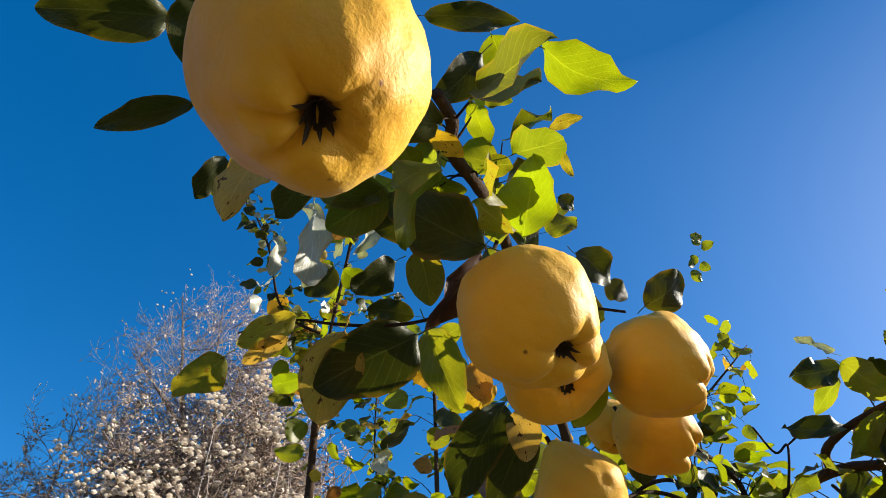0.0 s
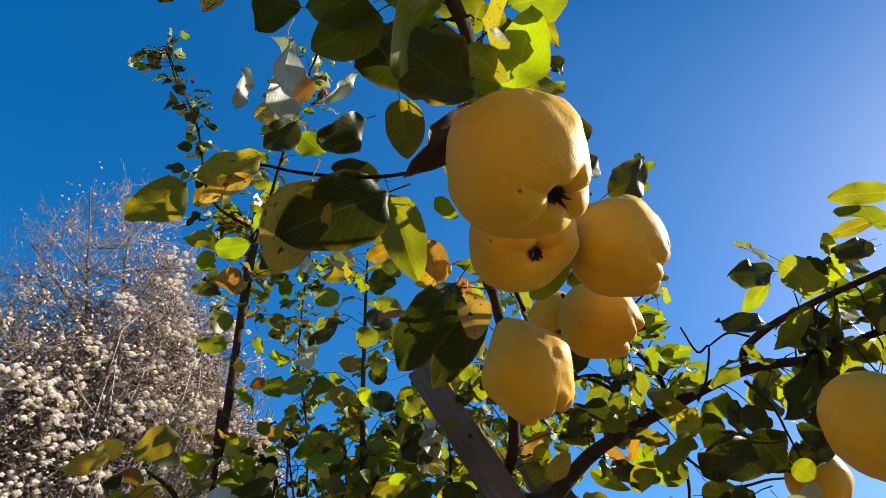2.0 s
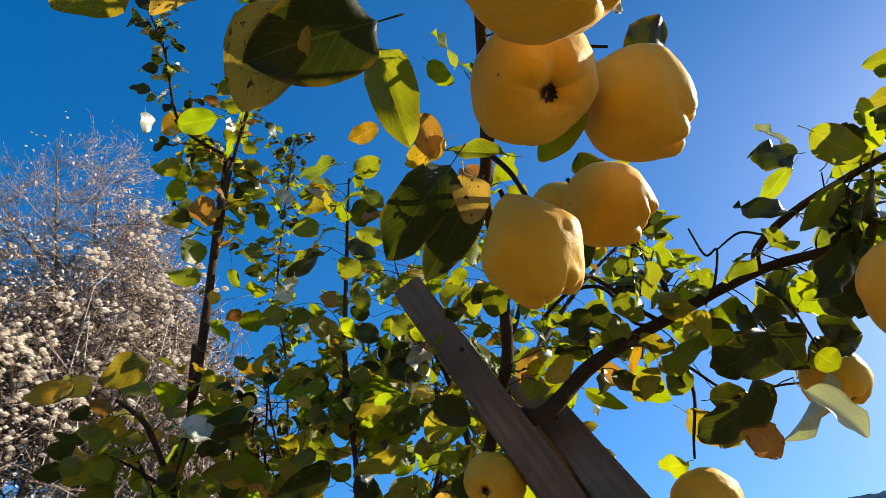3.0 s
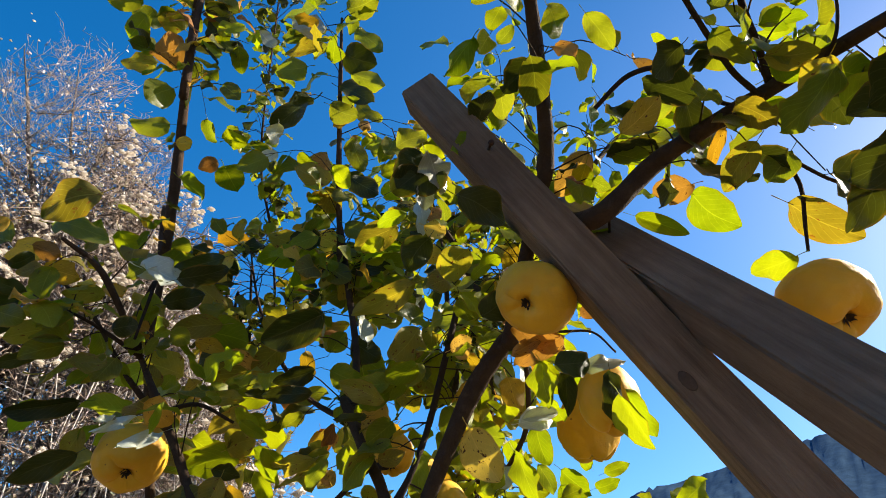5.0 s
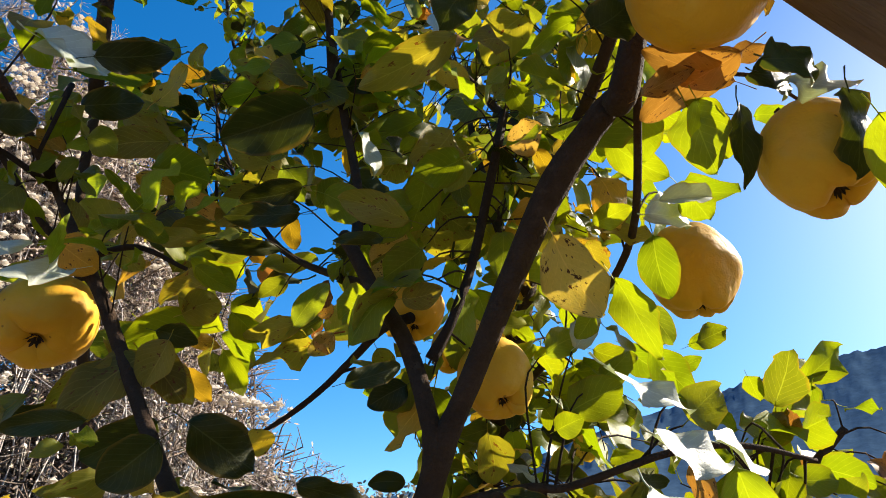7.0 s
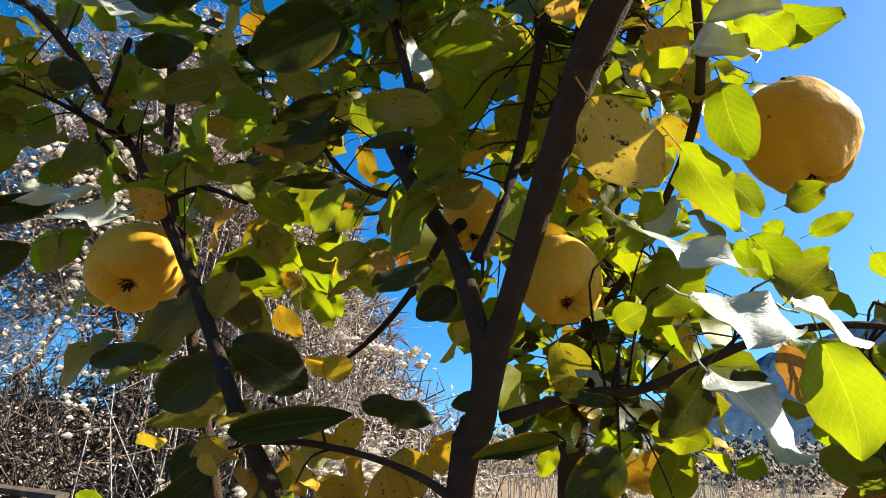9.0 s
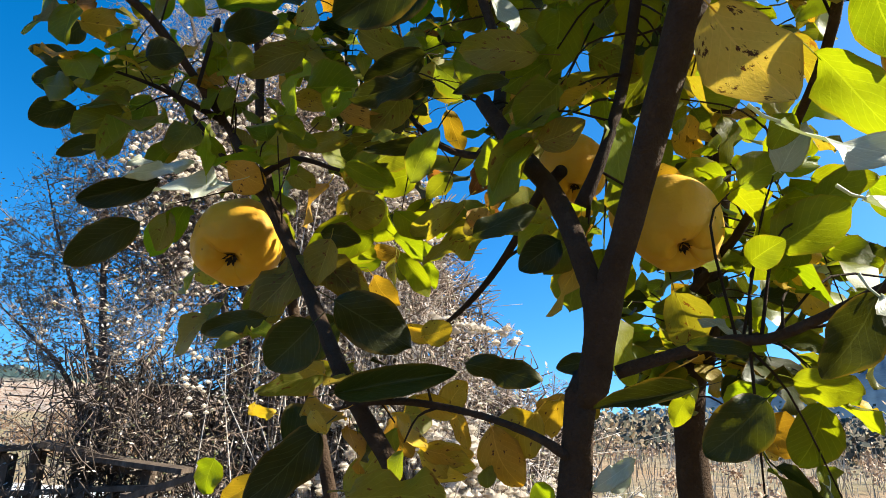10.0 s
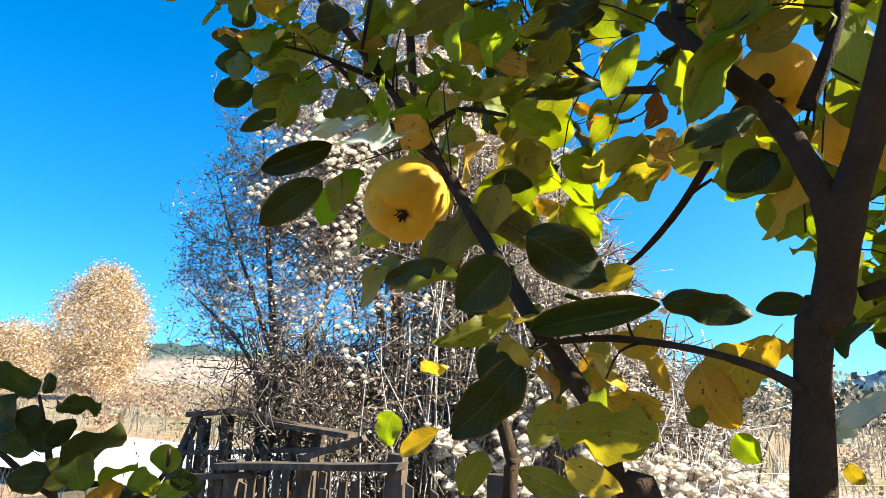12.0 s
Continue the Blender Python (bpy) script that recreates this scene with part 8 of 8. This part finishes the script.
leaf((0.102, 1.375, 1.513), (0.056, 1.397, 1.505), (-0.37, -0.87, -0.33), 0.44, "yellow", 7)
leaf((-0.025, 1.268, 1.513), (0.005, 1.282, 1.498), (0.31, -0.92, -0.25), 0.50, "yellow", 6)
leaf((-0.004, 1.321, 1.505), (0.010, 1.317, 1.473), (-0.13, -0.99, 0.06), 0.41, "yellow", 9)
leaf((-0.381, 1.627, 1.434), (-0.395, 1.640, 1.384), (-0.21, -0.96, -0.20), 0.92, "lime", 0)
leaf((-0.314, 1.647, 1.411), (-0.386, 1.661, 1.371), (-0.21, -0.98, 0.03), 0.38, "yellow", 6)
leaf((-0.302, 1.630, 1.494), (-0.357, 1.646, 1.496), (-0.27, -0.87, -0.41), 0.42, "yellow", 2)
leaf((-0.292, 1.284, 1.663), (-0.351, 1.267, 1.616), (0.50, -0.79, -0.34), 0.45, "dark", 1)
leaf((-0.345, 1.375, 1.742), (-0.428, 1.351, 1.711), (0.40, -0.77, -0.49), 0.36, "dark", 6)
leaf((-0.427, 1.382, 1.801), (-0.476, 1.363, 1.770), (0.56, -0.67, -0.49), 0.37, "dark", 1)
leaf((-0.480, 1.383, 1.845), (-0.530, 1.370, 1.819), (0.49, -0.58, -0.65), 0.69, "dark", 1)
leaf((-0.483, 1.384, 1.882), (-0.519, 1.352, 1.866), (0.71, -0.63, -0.32), 0.75, "dark", 3)
leaf((-0.456, 1.342, 1.881), (-0.502, 1.318, 1.880), (0.35, -0.68, -0.64), 0.48, "dark", 7)
leaf((-0.402, 1.407, 1.892), (-0.461, 1.350, 1.854), (0.75, -0.61, -0.26), 0.37, "olive", 5)
leaf((-0.438, 1.424, 1.858), (-0.485, 1.396, 1.820), (0.70, -0.58, -0.42), 0.65, "olive", 2)
leaf((-0.484, 1.372, 1.954), (-0.510, 1.366, 1.927), (0.59, -0.69, -0.43), 0.77, "dark", 5)
leaf((-0.235, 1.263, 1.708), (-0.252, 1.210, 1.679), (0.90, -0.39, 0.18), 0.22, "pale", 8)
leaf((-0.386, 1.429, 1.925), (-0.434, 1.398, 1.905), (0.62, -0.65, -0.45), 0.56, "olive", 1)
leaf((-0.137, 1.389, 1.761), (-0.098, 1.407, 1.732), (-0.07, -0.79, -0.61), 0.53, "lime", 5)
leaf((-0.140, 1.422, 1.705), (-0.102, 1.424, 1.724), (0.28, -0.85, -0.45), 1.04, "olive", 9)
leaf((-0.271, 1.444, 1.878), (-0.232, 1.477, 1.852), (0.23, -0.75, -0.63), 0.22, "lime", 0)
leaf((-0.333, 1.427, 1.820), (-0.311, 1.464, 1.788), (0.12, -0.69, -0.72), 0.35, "lime", 0)
leaf((-0.049, 1.469, 1.817), (-0.137, 1.437, 1.796), (0.40, -0.85, -0.35), 0.22, "dark", 3)
leaf((-0.116, 1.340, 1.765), (-0.187, 1.352, 1.763), (-0.14, -0.88, -0.45), 0.30, "olive", 8)
leaf((-0.158, 1.377, 1.650), (-0.110, 1.376, 1.606), (0.19, -0.95, 0.23), 0.59, "olive", 5)
leaf((-0.164, 1.364, 1.634), (-0.221, 1.358, 1.584), (0.31, -0.92, -0.25), 0.54, "olive", 1)
leaf((-0.193, 1.380, 1.587), (-0.264, 1.351, 1.577), (0.40, -0.86, -0.33), 0.30, "dark", 8)
leaf((-0.125, 1.369, 1.587), (-0.183, 1.365, 1.547), (0.30, -0.89, -0.34), 0.66, "dark", 6)
leaf((0.048, 1.258, 1.723), (0.074, 1.250, 1.731), (-0.22, -0.92, -0.32), 0.97, "tan", 1)
leaf((0.121, 1.412, 1.551), (0.082, 1.411, 1.548), (0.03, -1.00, 0.06), 0.58, "dark", 1)
leaf((-0.161, 1.479, 1.551), (-0.224, 1.422, 1.514), (0.72, -0.67, -0.19), 0.36, "olive", 8)
leaf((-0.182, 1.463, 1.867), (-0.122, 1.478, 1.854), (0.02, -0.71, -0.70), 0.49, "tan", 0)
leaf((-0.065, 1.591, 1.927), (-0.051, 1.628, 1.873), (-0.11, -0.81, -0.58), 0.49, "yellow", 7)
leaf((-0.231, 1.432, 1.868), (-0.187, 1.457, 1.865), (0.43, -0.80, -0.42), 0.54, "yellow", 5)
leaf((-0.110, 1.595, 1.858), (-0.083, 1.615, 1.844), (0.18, -0.73, -0.66), 0.53, "yellow", 4)
leaf((-0.137, 1.695, 1.754), (-0.079, 1.689, 1.734), (-0.22, -0.90, -0.37), 0.48, "lime", 0)
leaf((-0.108, 1.691, 1.729), (-0.096, 1.714, 1.688), (-0.00, -0.88, -0.48), 0.50, "lime", 3)
leaf((-0.188, 1.673, 1.744), (-0.135, 1.669, 1.727), (-0.11, -0.99, -0.13), 0.47, "yellow", 2)
leaf((-0.230, 1.285, 1.829), (-0.200, 1.288, 1.821), (-0.07, -0.81, -0.58), 0.99, "green", 5)
leaf((-0.293, 1.253, 1.814), (-0.264, 1.268, 1.829), (0.55, -0.77, -0.31), 0.87, "dark", 7)
leaf((-0.060, 1.299, 1.791), (-0.027, 1.309, 1.800), (0.37, -0.80, -0.48), 0.57, "dark", 0)
leaf((-0.006, 1.141, 1.634), (0.013, 1.125, 1.661), (-0.04, -0.86, -0.50), 0.49, "green", 9)
leaf((0.070, 1.185, 1.677), (0.098, 1.169, 1.683), (-0.36, -0.81, -0.45), 0.69, "olive", 1)
leaf((0.063, 1.277, 1.658), (0.080, 1.282, 1.634), (-0.14, -0.95, -0.28), 0.72, "olive", 7)
leaf((0.126, 1.216, 1.476), (0.100, 1.203, 1.460), (0.23, -0.88, 0.41), 0.39, "pale", 8)
leaf((0.130, 1.367, 1.426), (0.139, 1.368, 1.411), (-0.37, -0.88, -0.31), 0.84, "yellow", 1)
leaf((0.032, 1.259, 1.451), (0.028, 1.264, 1.468), (-0.35, -0.93, 0.14), 0.79, "green", 7)
leaf((-0.123, 1.420, 1.418), (-0.091, 1.430, 1.467), (0.22, -0.97, 0.07), 0.53, "olive", 7)
leaf((-0.082, 1.433, 1.373), (-0.140, 1.443, 1.393), (-0.13, -0.98, 0.15), 0.51, "olive", 3)
leaf((-0.166, 1.412, 1.410), (-0.186, 1.405, 1.367), (0.49, -0.86, -0.11), 0.68, "olive", 2)
leaf((0.059, 1.460, 1.437), (0.078, 1.454, 1.414), (-0.40, -0.91, -0.06), 0.91, "lime", 6)
leaf((0.114, 1.390, 1.519), (0.104, 1.406, 1.497), (-0.54, -0.78, -0.33), 0.82, "yellow", 7)
leaf((0.006, 1.311, 1.674), (0.024, 1.316, 1.657), (0.21, -0.98, -0.05), 0.84, "tan", 9)
# right cluster: mostly the dark kind, with shade painted into its colour
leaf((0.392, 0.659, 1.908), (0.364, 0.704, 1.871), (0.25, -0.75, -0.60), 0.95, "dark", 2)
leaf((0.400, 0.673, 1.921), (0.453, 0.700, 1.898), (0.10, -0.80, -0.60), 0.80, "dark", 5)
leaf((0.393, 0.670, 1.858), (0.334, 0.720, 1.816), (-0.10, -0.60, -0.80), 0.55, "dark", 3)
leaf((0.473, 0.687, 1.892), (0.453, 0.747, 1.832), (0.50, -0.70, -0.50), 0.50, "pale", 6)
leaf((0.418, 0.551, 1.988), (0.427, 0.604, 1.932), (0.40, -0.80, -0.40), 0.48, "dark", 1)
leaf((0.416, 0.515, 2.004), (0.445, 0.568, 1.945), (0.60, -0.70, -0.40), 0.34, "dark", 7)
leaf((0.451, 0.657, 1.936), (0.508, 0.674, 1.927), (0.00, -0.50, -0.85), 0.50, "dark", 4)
leaf((0.358, 0.719, 1.932), (0.344, 0.765, 1.892), (0.30, -0.80, -0.50), 0.70, "green", 2)
leaf((0.386, 0.712, 1.833), (0.429, 0.738, 1.813), (0.20, -0.70, -0.70), 0.70, "orange", 3)

# ---- the young quince beside it ----
sapling = tagged(new("quince_sapling"), "low young quince with dark green leaves", "sapling")
limb("trunk", [(-0.805, 1.467, -0.05, 0.014), (-0.805, 1.467, 0.6, 0.011), (-0.785, 1.467, 1.212, 0.007)], tree=sapling)
limb("branch", [(-0.794, 1.472, 1.212, 0.0060), (-0.791, 1.428, 1.308, 0.0050), (-0.784, 1.403, 1.376, 0.0040), (-0.771, 1.370, 1.444, 0.0020)], tree=sapling)
limb("branch", [(-0.794, 1.472, 1.212, 0.0060), (-0.704, 1.479, 1.294, 0.0040), (-0.642, 1.471, 1.344, 0.0030), (-0.617, 1.451, 1.380, 0.0020)], tree=sapling)
limb("branch", [(-0.791, 1.428, 1.308, 0.0050), (-0.831, 1.389, 1.353, 0.0040), (-0.861, 1.340, 1.412, 0.0020)], tree=sapling)
leaf((-0.781, 1.377, 1.443), (-0.827, 1.348, 1.486), (-0.28, 0.9, 0.33), 0.62, "dark", 2, tree=sapling)
leaf((-0.775, 1.379, 1.445), (-0.764, 1.377, 1.473), (-0.28, 0.94, 0.18), 0.72, "dark", 6, tree=sapling)
leaf((-0.762, 1.389, 1.428), (-0.703, 1.411, 1.44), (-0.33, 0.42, 0.84), 0.74, "dark", 8, tree=sapling)
leaf((-0.774, 1.396, 1.378), (-0.737, 1.403, 1.412), (-0.62, 0.56, 0.55), 0.63, "dark", 0, tree=sapling)
leaf((-0.777, 1.391, 1.392), (-0.82, 1.367, 1.416), (-0.34, 0.89, 0.29), 0.83, "dark", 9, tree=sapling)
leaf((-0.792, 1.39, 1.37), (-0.832, 1.367, 1.394), (0.52, -0.86, 0.04), 0.89, "dark", 0, tree=sapling)
leaf((-0.774, 1.398, 1.37), (-0.779, 1.385, 1.414), (-0.67, 0.73, 0.14), 0.92, "dark", 2, tree=sapling)
leaf((-0.755, 1.411, 1.349), (-0.684, 1.427, 1.406), (-0.64, 0.09, 0.76), 0.88, "dark", 5, tree=sapling)
leaf((-0.773, 1.405, 1.341), (-0.777, 1.359, 1.339), (0.99, -0.09, 0.09), 0.92, "dark", 7, tree=sapling)
leaf((-0.732, 1.428, 1.32), (-0.743, 1.409, 1.379), (-0.52, 0.84, 0.17), 0.80, "green", 0, tree=sapling)
leaf((-0.634, 1.463, 1.346), (-0.621, 1.458, 1.388), (-0.52, 0.82, 0.25), 0.92, "green", 1, tree=sapling)
leaf((-0.627, 1.466, 1.346), (-0.59, 1.487, 1.325), (-0.32, 0.89, 0.32), 0.70, "dark", 0, tree=sapling)
leaf((-0.68, 1.448, 1.329), (-0.634, 1.465, 1.338), (-0.39, 0.85, 0.35), 0.84, "green", 4, tree=sapling)
leaf((-0.711, 1.435, 1.328), (-0.667, 1.444, 1.366), (-0.66, 0.04, 0.75), 0.77, "lime", 4, tree=sapling)
leaf((-0.698, 1.445, 1.307), (-0.681, 1.4, 1.343), (-0.78, 0.19, 0.6), 0.92, "yellow", 2, tree=sapling)
leaf((-0.753, 1.417, 1.327), (-0.786, 1.396, 1.355), (0.61, -0.79, 0.13), 0.89, "olive", 1, tree=sapling)
leaf((-0.822, 1.39, 1.317), (-0.793, 1.395, 1.348), (-0.5, 0.79, 0.36), 0.71, "orange", 6, tree=sapling)
leaf((-0.643, 1.468, 1.309), (-0.6, 1.479, 1.339), (-0.54, 0.65, 0.53), 0.64, "green", 6, tree=sapling)
leaf((-0.846, 1.361, 1.397), (-0.808, 1.366, 1.442), (0.08, -1, 0.05), 0.91, "dark", 0, tree=sapling)
leaf((-0.678, 1.455, 1.3), (-0.693, 1.48, 1.334), (0.53, -0.56, 0.64), 0.92, "dark", 8, tree=sapling)

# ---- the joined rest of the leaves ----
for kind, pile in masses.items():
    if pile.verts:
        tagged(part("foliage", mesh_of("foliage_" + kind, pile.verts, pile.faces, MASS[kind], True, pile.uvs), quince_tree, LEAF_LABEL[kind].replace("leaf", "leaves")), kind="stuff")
tagged(part("fine_growth", mesh_of("side_twigs", side_twigs.verts, side_twigs.faces, TWIG), quince_tree), kind="stuff")
